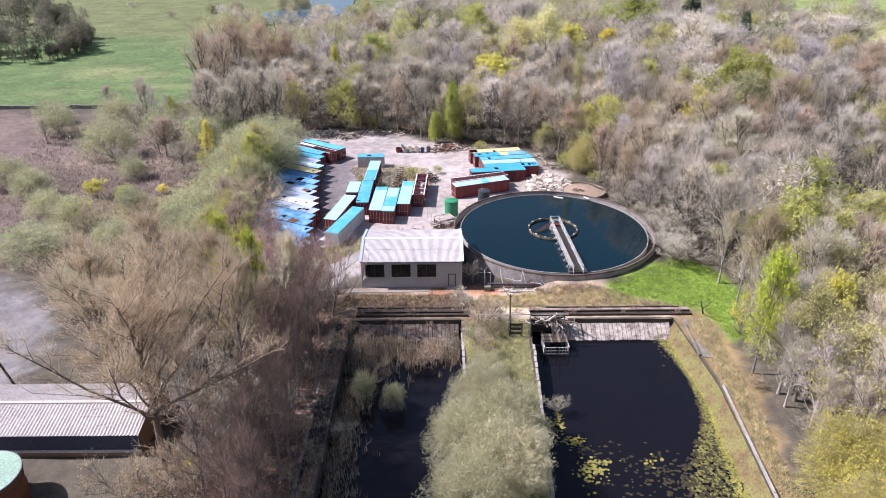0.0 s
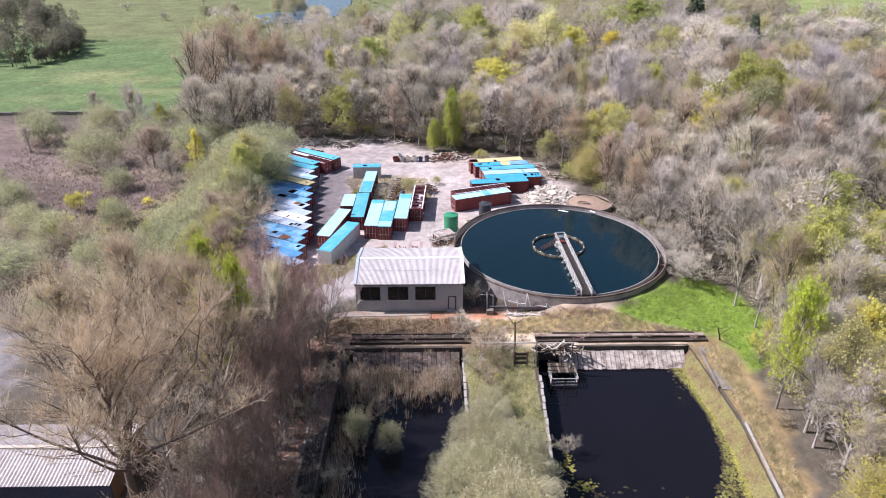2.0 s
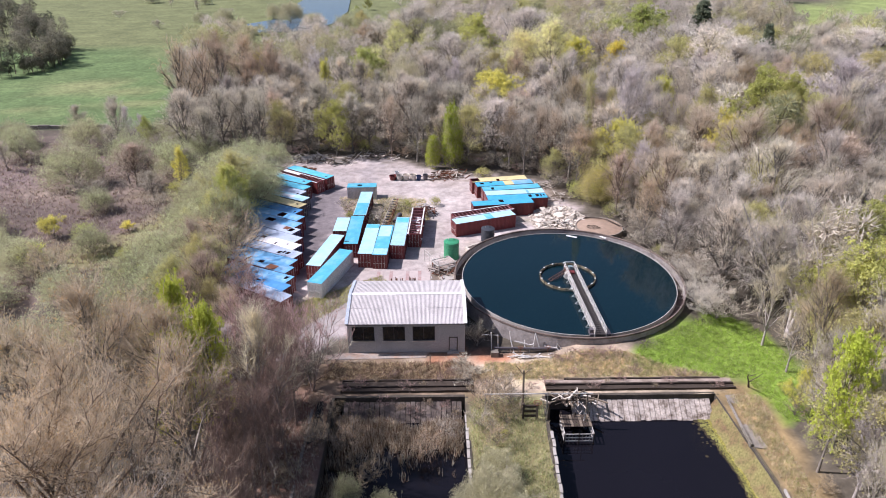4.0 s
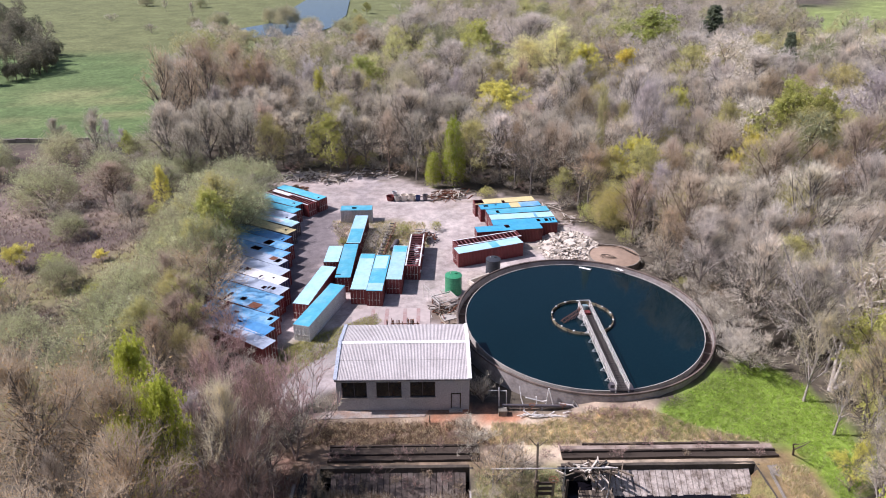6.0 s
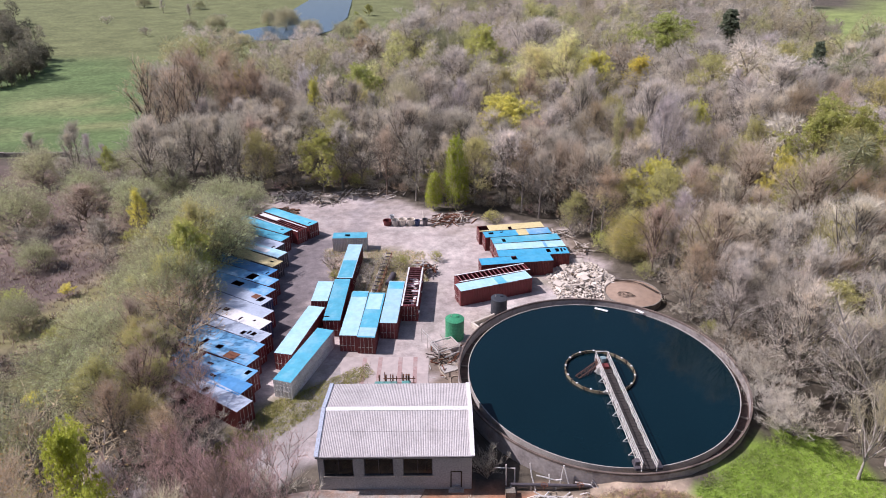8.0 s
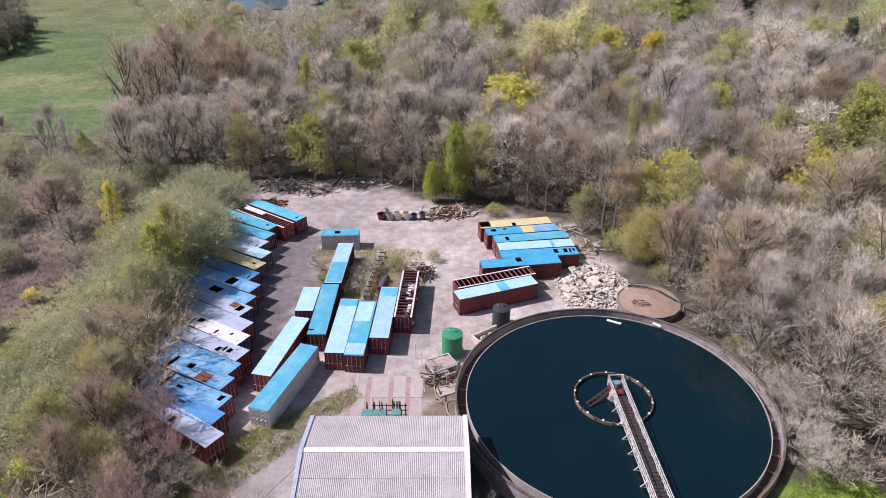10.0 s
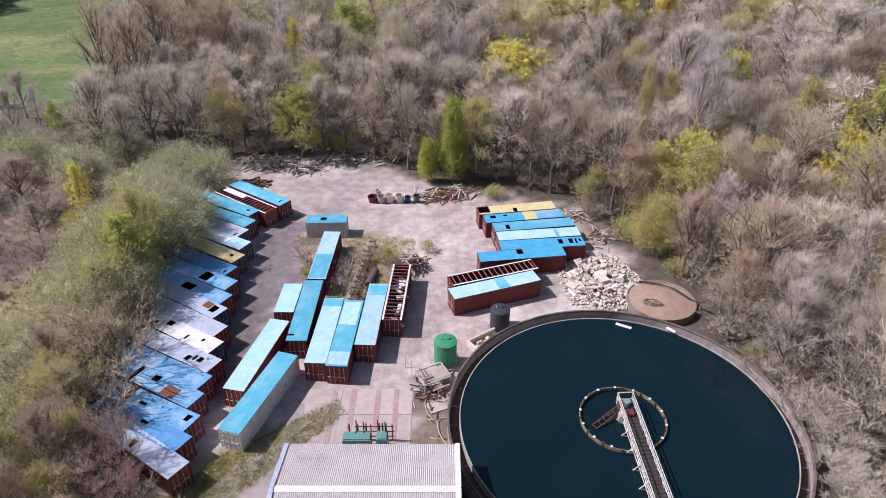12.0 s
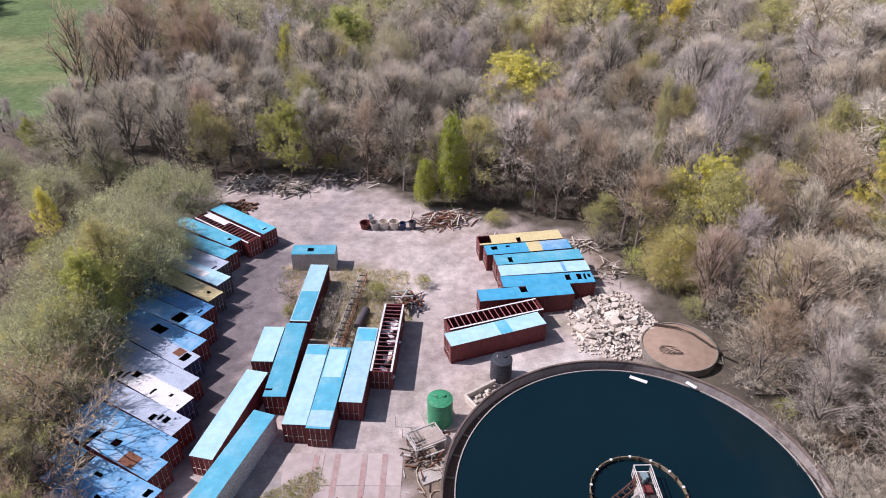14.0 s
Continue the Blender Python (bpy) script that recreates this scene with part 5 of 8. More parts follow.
        c = c[c[:, 2] > 0.03 * H]
        n2 = len(c) // 2
        out = unit((c[:n2] - np.array([0, 0, H * 0.3])) + rng.normal(0, 0.35 * H * 0.3, (n2, 3)))
        crown.append((*slivers(rng, c[:n2] - out * 0.07 * H, c[:n2] + out * 0.02 * H, np.full(n2, twig_w)), 0))
        crown.append((*leaf_quads(rng, c[n2:], leaf * rng.uniform(0.6, 1.3, len(c) - n2)), 1))
    if leaves:
        c = ends[rng.integers(0, len(ends), leaves)] + rng.normal(0, 0.12, (leaves, 3))
        crown.append((*leaf_quads(rng, c, leaf * rng.uniform(0.6, 1.3, leaves)), 1))
    return bark, crown


def make_kind(seed, H, bark_mat, twig_mat, leaf_mat, **how):
    """Meshes of one kind of tree: trunk and crown."""
    bark, crown = grow(seed, H, **how)
    return mesh_of("trunk", bark, [bark_mat]), mesh_of("crown", crown, [twig_mat, leaf_mat or twig_mat])


def conifer(seed, H):
    rng = np.random.default_rng(seed)
    t = np.linspace(0, 1, 6)
    trunk = np.zeros((1, 6, 3))
    trunk[0, :, 2] = t * H
    bark = [(*tube_arrays(trunk, (0.22 * (1 - 0.9 * t))[None], 6), 0)]
    n = 220
    z = H * (0.1 + 0.9 * rng.uniform(0, 1, n) ** 0.8)
    az = rng.uniform(0, 6.28, n)
    L = (H - z) * 0.3 + 0.4
    d = np.stack([np.cos(az), np.sin(az), np.full(n, -0.25)], -1)
    p = np.stack([np.zeros(n), np.zeros(n), z], -1)
    q = p + d * L[:, None]
    br = np.stack([p, (p + q) / 2, q], 1)
    bark.append((*tube_arrays(br, np.array([[0.05, 0.03, 0.01]]) * np.ones((n, 1)), 3), 0))
    m = 5200
    w = rng.integers(0, n, m)
    c = p[w] + (q - p)[w] * np.sqrt(rng.uniform(0.05, 1, m))[:, None] + rng.normal(0, 0.18, (m, 3))
    return mesh_of("trunk", bark, [BARK_DARK]), mesh_of("crown", [(*leaf_quads(rng, c, rng.uniform(0.3, 0.6, m)), 0)], [LEAF_DARK])


BARK_SLIM = surface("brown_slim_bark", (0.24, 0.18, 0.15), 0.95, grain=6, stain=0.8, spread=0.25)
TWIG_SLIM = foliage("dark_red_brown_twigs", (0.3, 0.215, 0.175))
TWIG_STRAW = foliage("straw_grey_twigs", (0.7, 0.62, 0.45))
BARK_OAK = surface("brown_limb_bark", (0.19, 0.14, 0.105), 0.95, grain=6, stain=0.8)
TWIG_MAROON = foliage("maroon_brown_twigs", (0.63, 0.52, 0.41), glow_through=0.3)
TWIG_HAZE = foliage("lilac_haze_twigs", (0.73, 0.67, 0.59), glow_through=0.3)
LEAF_LIME = foliage("lime_green_leaf", (0.6, 0.64, 0.12), spread=0.1)
LEAF_DOME = foliage("dome_bush_leaf", (0.53, 0.48, 0.13), spread=0.1)
LEAF_MAPLE = foliage("yellow_olive_leaf", (0.62, 0.58, 0.19), spread=0.12)
KINDS = {
    "ash": (14, [make_kind(s, 14, BARK_GREY, TWIG_GREY, None, width=0.62, r0=0.2, top=0.78, first=0.24, limbs=18, angle=52, angle_top=8, branches=8, twigs=8, fine=3, twig_w=0.036, limb_r=0.62, limb_show=0.2, bend=3, dome=0.2) for s in (1, 2, 3)]),
    "darkash": (14, [make_kind(s, 14, BARK_GREY, TWIG_ASH, None, width=0.64, r0=0.22, top=0.78, first=0.24, limbs=18, angle=52, angle_top=8, branches=8, twigs=8, fine=3, twig_w=0.036, limb_r=0.62, limb_show=0.2, bend=3, dome=0.2) for s in (4, 5, 6)]),
    "brown": (16, [make_kind(s, 16, BARK_OAK, TWIG_MAROON, None, width=0.7, r0=0.24, top=0.78, first=0.24, limbs=20, angle=52, angle_top=8, branches=9, twigs=9, fine=3, twig_w=0.036, limb_r=0.62, limb_show=0.2, bend=3, dome=0.2) for s in (311, 312)]),
    "dome_grey": (18, [make_kind(s, 18, BARK_GREY, TWIG_HAZE, None, width=0.72, r0=0.26, top=0.78, first=0.24, limbs=22, angle=52, angle_top=8, branches=10, twigs=10, fine=3, twig_len=0.075, twig_w=0.036, limb_r=0.62, limb_show=0.2, bend=3, dome=0.2) for s in (321, 322, 323)]),
    "maple": (15, [make_kind(301, 15, BARK_GREY, TWIG_OLIVE, LEAF_MAPLE, width=0.72, r0=0.22, top=0.75, first=0.2, limbs=18, angle=55, branches=6, twigs=6, fine=1, twig_w=0.04, leaves=6000, leaf=0.2, shell=24000)]),
    "lilac": (14, [make_kind(s, 14, BARK_PALE, TWIG_LILAC, None, width=0.56, r0=0.18, top=0.78, first=0.24, limbs=18, angle=52, angle_top=8, branches=8, twigs=7, fine=3, twig_w=0.036, limb_r=0.62, limb_show=0.2, bend=3, dome=0.2) for s in (11, 12, 13)]),
    "tan": (14, [make_kind(s, 14, BARK_GREY, TWIG_TAN, LEAF_BUD, width=0.64, r0=0.2, top=0.78, first=0.24, limbs=18, angle=52, angle_top=8, branches=8, twigs=9, fine=3, leaves=1200, leaf=0.12, twig_w=0.036, limb_r=0.62, limb_show=0.2, bend=3, dome=0.2) for s in (21, 22)]),
    "olive": (12, [make_kind(s, 12, BARK_GREY, TWIG_OLIVE, LEAF_OLIVE, width=0.8, r0=0.17, top=0.66, first=0.28, limbs=18, angle=85, angle_top=15, branches=7, twigs=8, fine=2, twig_w=0.036, leaves=7500, leaf=0.16, bend=3, dome=0.22) for s in (31, 32)]),
    "green": (12, [make_kind(s, 12, BARK_GREY, TWIG_OLIVE, LEAF_GREEN, width=0.78, r0=0.18, top=0.66, first=0.26, limbs=20, angle=90, angle_top=16, branches=7, twigs=7, fine=1, leaves=14000, leaf=0.19, dome=0.2) for s in (41, 42)]),
    "yellow": (14, [make_kind(s, 14, BARK_GREY, TWIG_OLIVE, LEAF_YELLOW, width=0.7, r0=0.2, top=0.68, first=0.3, limbs=20, angle=85, angle_top=16, branches=7, twigs=7, fine=1, leaves=16000, leaf=0.21, dome=0.25) for s in (51, 52)]),
    "bright": (12, [make_kind(61, 12, BARK_GREY, TWIG_OLIVE, LEAF_BRIGHT, width=0.4, r0=0.16, top=0.9, first=0.03, limbs=26, limb_len=0.2, angle=62, angle_top=25, rise=0.1, twigs=6, fine=1, leaves=3000, leaf=0.28, shell=7000)]),
    "lime": (14, [make_kind(s, 14, BARK_GREY, TWIG_OLIVE, LEAF_LIME, width=0.6, r0=0.2, top=0.75, first=0.3, limbs=22, angle=70, angle_top=12, branches=7, twigs=7, fine=1, leaves=15000, leaf=0.22, dome=0.25) for s in (53, 54)]),
    "pale": (18, [make_kind(s, 18, BARK_GREY, TWIG_STRAW, LEAF_POPLAR, width=0.62, r0=0.24, top=0.78, first=0.28, limbs=22, angle=60, angle_top=12, branches=8, twigs=9, fine=2, leaves=12000, leaf=0.19, dome=0.22) for s in (71, 72)]),
    "orange": (14, [make_kind(81, 14, BARK_GREY, TWIG_TAN, LEAF_ORANGE, width=0.5, r0=0.2, top=0.75, first=0.25, limbs=22, angle=70, angle_top=14, branches=7, twigs=8, fine=2, leaves=7000, leaf=0.3, dome=0.2)]),
    "blossom": (10, [make_kind(91, 10, BARK_DARK, TWIG_LILAC, LEAF_BLOSSOM, width=0.95, r0=0.15, limbs=13, twigs=10, leaves=2600, leaf=0.2)]),
    "conifer": (14, [conifer(101, 14)]),
    "column": (14, [make_kind(111, 14, BARK_GREY, TWIG_OLIVE, LEAF_OLIVE, width=0.22, r0=0.17, top=0.92, first=0.08, limbs=22, limb_len=0.2, angle=22, angle_top=10, twigs=9, leaves=2600, leaf=0.2)]),
    "willow": (8, [make_kind(s, 8, BARK_GREY, TWIG_SHADE, LEAF_WILLOW, width=1.15, r0=0.22, top=0.5, stems=6, first=0.12, limbs=32, limb_len=0.48, angle=66, angle_top=20, branches=5, twigs=5, fine=1, twig_len=0.08, twig_w=0.04, leaves=4000, leaf=0.15, shell=10000) for s in (121, 122, 123)]),
    "greywillow": (7, [make_kind(s, 7, BARK_PALE, TWIG_PALE, LEAF_GREY, width=1.3, r0=0.2, top=0.5, stems=7, first=0.15, limbs=30, limb_len=0.5, angle=60, angle_top=22, branches=6, twigs=8, fine=2, twig_len=0.09, twig_w=0.034, leaves=5000, leaf=0.14, shell=22000) for s in (241, 242)]),
    "dome": (7, [make_kind(251, 7, BARK_GREY, TWIG_OLIVE, LEAF_DOME, width=1.5, r0=0.25, top=0.5, stems=6, first=0.1, limbs=34, limb_len=0.5, angle=62, angle_top=20, branches=7, twigs=6, fine=1, twig_len=0.08, twig_w=0.03, leaves=12000, leaf=0.15, shell=70000)]),
    "pale_bare": (14, [make_kind(s, 14, BARK_PALE, TWIG_STRAW, None, width=0.7, r0=0.2, top=0.78, first=0.22, limbs=18, angle=56, angle_top=8, branches=8, twigs=9, fine=3, twig_w=0.034, limb_r=0.6, limb_show=0.2, bend=3, dome=0.15) for s in (261, 262)]),
    "overhang": (6, [make_kind(271, 6, BARK_PALE, TWIG_WHITE, None, width=1.5, r0=0.16, top=0.5, stems=6, first=0.15, limbs=22, limb_len=0.5, angle=72, angle_top=40, branches=8, twigs=11, fine=3, twig_len=0.13, twig_w=0.028, limb_r=0.35, limb_show=0.1)]),
    "shrub": (4, [make_kind(s, 4, BARK_GREY, TWIG_ASH, None, width=1.3, r0=0.09, top=0.5, stems=5, first=0.1, limbs=18, limb_len=0.5, angle=55, branches=6, twigs=8, fine=2, twig_len=0.13, twig_w=0.026, limb_r=0.4, limb_show=0.2) for s in (131, 132)]),
    "scrub": (4, [make_kind(s, 4, BARK_GREY, TWIG_TAN, LEAF_BUD, width=1.3, r0=0.09, top=0.5, stems=5, first=0.1, limbs=18, limb_len=0.5, angle=55, branches=6, twigs=8, fine=2, twig_len=0.13, twig_w=0.026, limb_r=0.4, limb_show=0.2, leaves=300, leaf=0.1) for s in (141,)]),
    "greenshrub": (4, [make_kind(s, 4, BARK_GREY, TWIG_OLIVE, LEAF_GREEN, width=1.25, r0=0.12, top=0.5, stems=4, first=0.1, limbs=14, limb_len=0.5, angle=55, branches=3, twigs=4, fine=1, twig_len=0.12, twig_w=0.035, leaves=1000, leaf=0.16, shell=1800) for s in (151,)]),
    "yellowshrub": (5, [make_kind(161, 5, BARK_GREY, TWIG_OLIVE, LEAF_YELLOW, width=1.15, r0=0.12, top=0.5, stems=6, first=0.1, limbs=20, limb_len=0.48, angle=50, branches=5, twigs=6, fine=1, twig_len=0.1, twig_w=0.035, leaves=7000, leaf=0.15)]),
    "redtwig": (9, [make_kind(s, 9, BARK_SLIM, TWIG_RED, None, width=0.9, r0=0.16, top=0.6, stems=3, first=0.2, limbs=18, limb_len=0.45, angle=42, angle_top=18, rise=0.35, branches=6, twigs=9, fine=2, twig_len=0.09, twig_w=0.03) for s in (281,)]),
    "redscrub": (2, [make_kind(s, 2, BARK_SLIM, TWIG_RED, None, width=1.9, r0=0.06, top=0.5, stems=5, first=0.1, limbs=12, limb_len=0.5, angle=60, branches=4, twigs=6, fine=2, twig_len=0.16, twig_w=0.03) for s in (291,)]),
    "slim": (15, [make_kind(s, 15, BARK_SLIM, TWIG_SLIM, None, width=0.34, r0=0.17, top=0.94, first=0.2, limbs=18, limb_len=0.2, angle=55, angle_top=30, branches=5, twigs=6, fine=2, twig_w=0.028) for s in (171, 172, 173)]),
    "birch": (16, [make_kind(s, 16, BARK_PALE, TWIG_GREY, LEAF_OLIVE, width=0.5, r0=0.19, top=0.88, first=0.25, limbs=17, limb_len=0.3, angle=40, angle_top=18, rise=0.4, branches=7, twigs=12, fine=2, twig_w=0.036, wobble=0.03, limb_show=0.16, leaves=700, leaf=0.13) for s in (181, 182, 183)]),
    "tall": (20, [make_kind(s, 20, BARK_DARK, TWIG_TAN, LEAF_BUD, width=0.5, r0=0.34, top=0.8, first=0.2, limbs=16, limb_len=0.36, angle=40, branches=7, twigs=9, fine=2, twig_len=0.06, twig_w=0.05, leaves=500, leaf=0.2) for s in (221, 222)]),
    "spreading": (26, [make_kind(191, 26, BARK_OAK, TWIG_TAN, LEAF_BUD, width=0.9, r0=0.5, top=0.6, first=0.36, limbs=24, limb_len=0.4, angle=60, angle_top=16, rise=0.3, branches=14, twigs=16, fine=4, twig_len=0.055, twig_w=0.04, leaves=16000, leaf=0.1, limb_r=0.42, limb_show=0.09, bend=4)]),
    "pale_limbed": (25, [make_kind(201, 25, BARK_WHITE, TWIG_WHITE, LEAF_WILLOW, width=0.7, r0=0.32, limb_show=0.1, bend=4, top=0.55, first=0.3, limbs=14, limb_len=0.42, angle=50, angle_top=18, branches=9, twigs=11, fine=2, twig_len=0.05, twig_w=0.04, leaves=1500, leaf=0.12, lean=8)]),
    "big_bare": (22, [make_kind(211, 22, BARK_PALE, TWIG_STRAW, LEAF_WILLOW, width=1.05, r0=0.5, top=0.45, stems=3, first=0.3, limbs=20, limb_len=0.5, angle=52, angle_top=18, branches=9, twigs=15, fine=4, twig_len=0.055, twig_w=0.045, leaves=3000, leaf=0.12)]),
}
WORDS = {
    "ash": ("bare_tree", "bare grey-brown tree, leafless in early spring", "tree"),
    "darkash": ("bare_tree", "dark grey bare tree, leafless in early spring", "tree"),
    "brown": ("bare_tree", "round-crowned bare tree with red-brown twigs", "tree"),
    "dome_grey": ("dome_crowned_tree", "tall dome-crowned bare tree with fine grey twigs", "tree"),
    "maple": ("maple_tree", "dense yellow-green maple tree in fresh leaf", "tree"),
    "lilac": ("bare_tree", "bare tree with fine lilac-grey twigs", "tree"),
    "tan": ("budding_tree", "tan budding tree with brown bark", "tree"),
    "olive": ("budding_tree", "olive-green tree just coming into leaf", "tree"),
    "green": ("leafy_tree", "green tree in fresh spring leaf", "tree"),
    "yellow": ("maple_tree", "yellow-green maple tree in fresh leaf", "tree"),
    "bright": ("leafy_tree", "narrow bright green tree in full leaf", "tree"),
    "lime": ("leafy_tree", "vivid lime-green tree in fresh leaf", "tree"),
    "pale": ("poplar_tree", "tall pale green poplar tree coming into leaf", "tree"),
    "orange": ("flowering_tree", "tree covered in orange-yellow blossom", "tree"),
    "blossom": ("blossom_tree", "small tree white with spring blossom", "tree"),
    "conifer": ("conifer_tree", "dark evergreen conifer in the woods", "tree"),
    "column": ("ivy_tree", "narrow tree clad in olive ivy", "tree"),
    "willow": ("willow_bush", "rounded pale green willow bush", "bush"),
    "greywillow": ("willow_bush", "rounded grey-green willow bush between the pools", "bush"),
    "dome": ("leafy_bush", "dense yellow-green domed bush in fresh leaf", "bush"),
    "pale_bare": ("bare_tree", "bare tree with pale grey limbs and twigs", "tree"),
    "redtwig": ("bare_tree", "bare low tree with reddish-grey twigs", "tree"),
    "redscrub": ("shrub", "low dead pinkish-brown scrub before the tank", "shrub"),
    "overhang": ("shrub", "bare shrub with pale twigs over the tank", "shrub"),
    "shrub": ("shrub", "leafless grey-brown twiggy shrub", "shrub"),
    "scrub": ("shrub", "tan leafless thorny shrub", "shrub"),
    "greenshrub": ("shrub", "low green shrub in leaf", "shrub"),
    "yellowshrub": ("shrub", "bright yellow-green shrub in leaf", "shrub"),
    "slim": ("slim_bare_tree", "slim straight leafless tree beside the pool", "tree"),
    "birch": ("birch_tree", "leafless slender birch tree with white trunk", "tree"),
    "tall": ("poplar_tree", "tall dark-limbed tree with tan budding twigs", "tree"),
    "spreading": ("spreading_tree", "great spreading tree with tan budding twigs", "tree"),
    "pale_limbed": ("spreading_tree", "tall leaning tree with pale limbs", "tree"),
    "big_bare": ("spreading_tree", "great forked tree with pale bare limbs", "tree"),
}
_made = {}
_count = 0


def plant(kind, x, y, height, turn=None, wide=1.0, group="", z=None):
    """A tree of the given kind and height."""
    global _count
    _count += 1
    base, variants = KINDS[kind]
    i = _count % len(variants)
    s = height / base
    turn = (_count * 137.5) % 360 if turn is None else turn
    z = float(ground_height(np.array([x]), np.array([y]))[0]) - 0.08 if z is None else z
    m = pose(x, y, z, 0, 0, turn) @ Matrix.Diagonal((s * wide, s * wide, s, 1))
    if (kind, i) in _made:
        first = _made[kind, i]
        return copy_thing(first, m @ Matrix.Diagonal([1 / v for v in first.scale] + [1]))
    name, label, category = WORDS[kind]
    tree = thing(name, label, category, m, group or {"tree": "trees of the woods", "bush": "willow bushes", "shrub": "shrubs"}[category])
    part("trunk", variants[i][0], BARK_GREY, tree)
    part("crown", variants[i][1], TWIG_GREY, tree)
    _made[kind, i] = tree
    return tree


# single trees that stand out near the pools
for kind, x, y, h, wide in (
    ("spreading", -33.0, -37.5, 26.5, 1.0), ("pale_limbed", -31.8, -32.0, 17.0, 0.9), ("tan", -27.0, -27.0, 21.2, 0.88), ("tan", -38.5, -18.0, 22.5, 1.02), ("tan", -46.0, -20.0, 20, 1.07), ("tan", -31.0, -19.0, 20, 0.98),
    ("lime", 36.2, -22.0, 18.0, 0.5), ("yellow", 38.4, -12.5, 7.0, 0.6), ("yellow", 44.0, -22.0, 16.0, 0.55), ("olive", 42.5, -12.0, 13.0, 0.6), ("ash", 44.0, -18.0, 14.0, 0.8), ("dome_grey", 40.5, -22.0, 14.0, 0.7),
    ("dome", 39.2, -42.0, 8.3, 1.0), ("dome", 36.9, -51.5, 9.4, 1.0), ("big_bare", 45.2, 3.7, 22.0, 1.0), ("pale_bare", 41.5, -4.0, 11.2, 0.8), ("pale_bare", 41.0, 2.0, 13, 0.8), ("overhang", 36.4, 14.0, 5.2, 1),
    ("overhang", 37.0, 18.6, 5, 0.95), ("overhang", 36.2, 11.5, 4.3, 0.9), ("overhang", 35.2, 9.0, 4.2, 1), ("green", 47.0, -6.0, 19.1, 0.94), ("olive", 45.5, -15.0, 17.2, 1),
    ("tan", 42.0, -8.0, 17.5, 0.88), ("olive", 52.0, -24.0, 17.2, 1), ("yellowshrub", 39.0, -9.0, 1.8, 1), ("greenshrub", 38.6, -18.0, 3.2, 1), ("lilac", 47.0, 8.0, 13.1, 1.03),
    ("ash", 38.5, 28.0, 12.0, 1.1), ("ash", 41.0, 16.0, 13.0, 1.1),
):
    plant(kind, x, y, h, wide=wide)
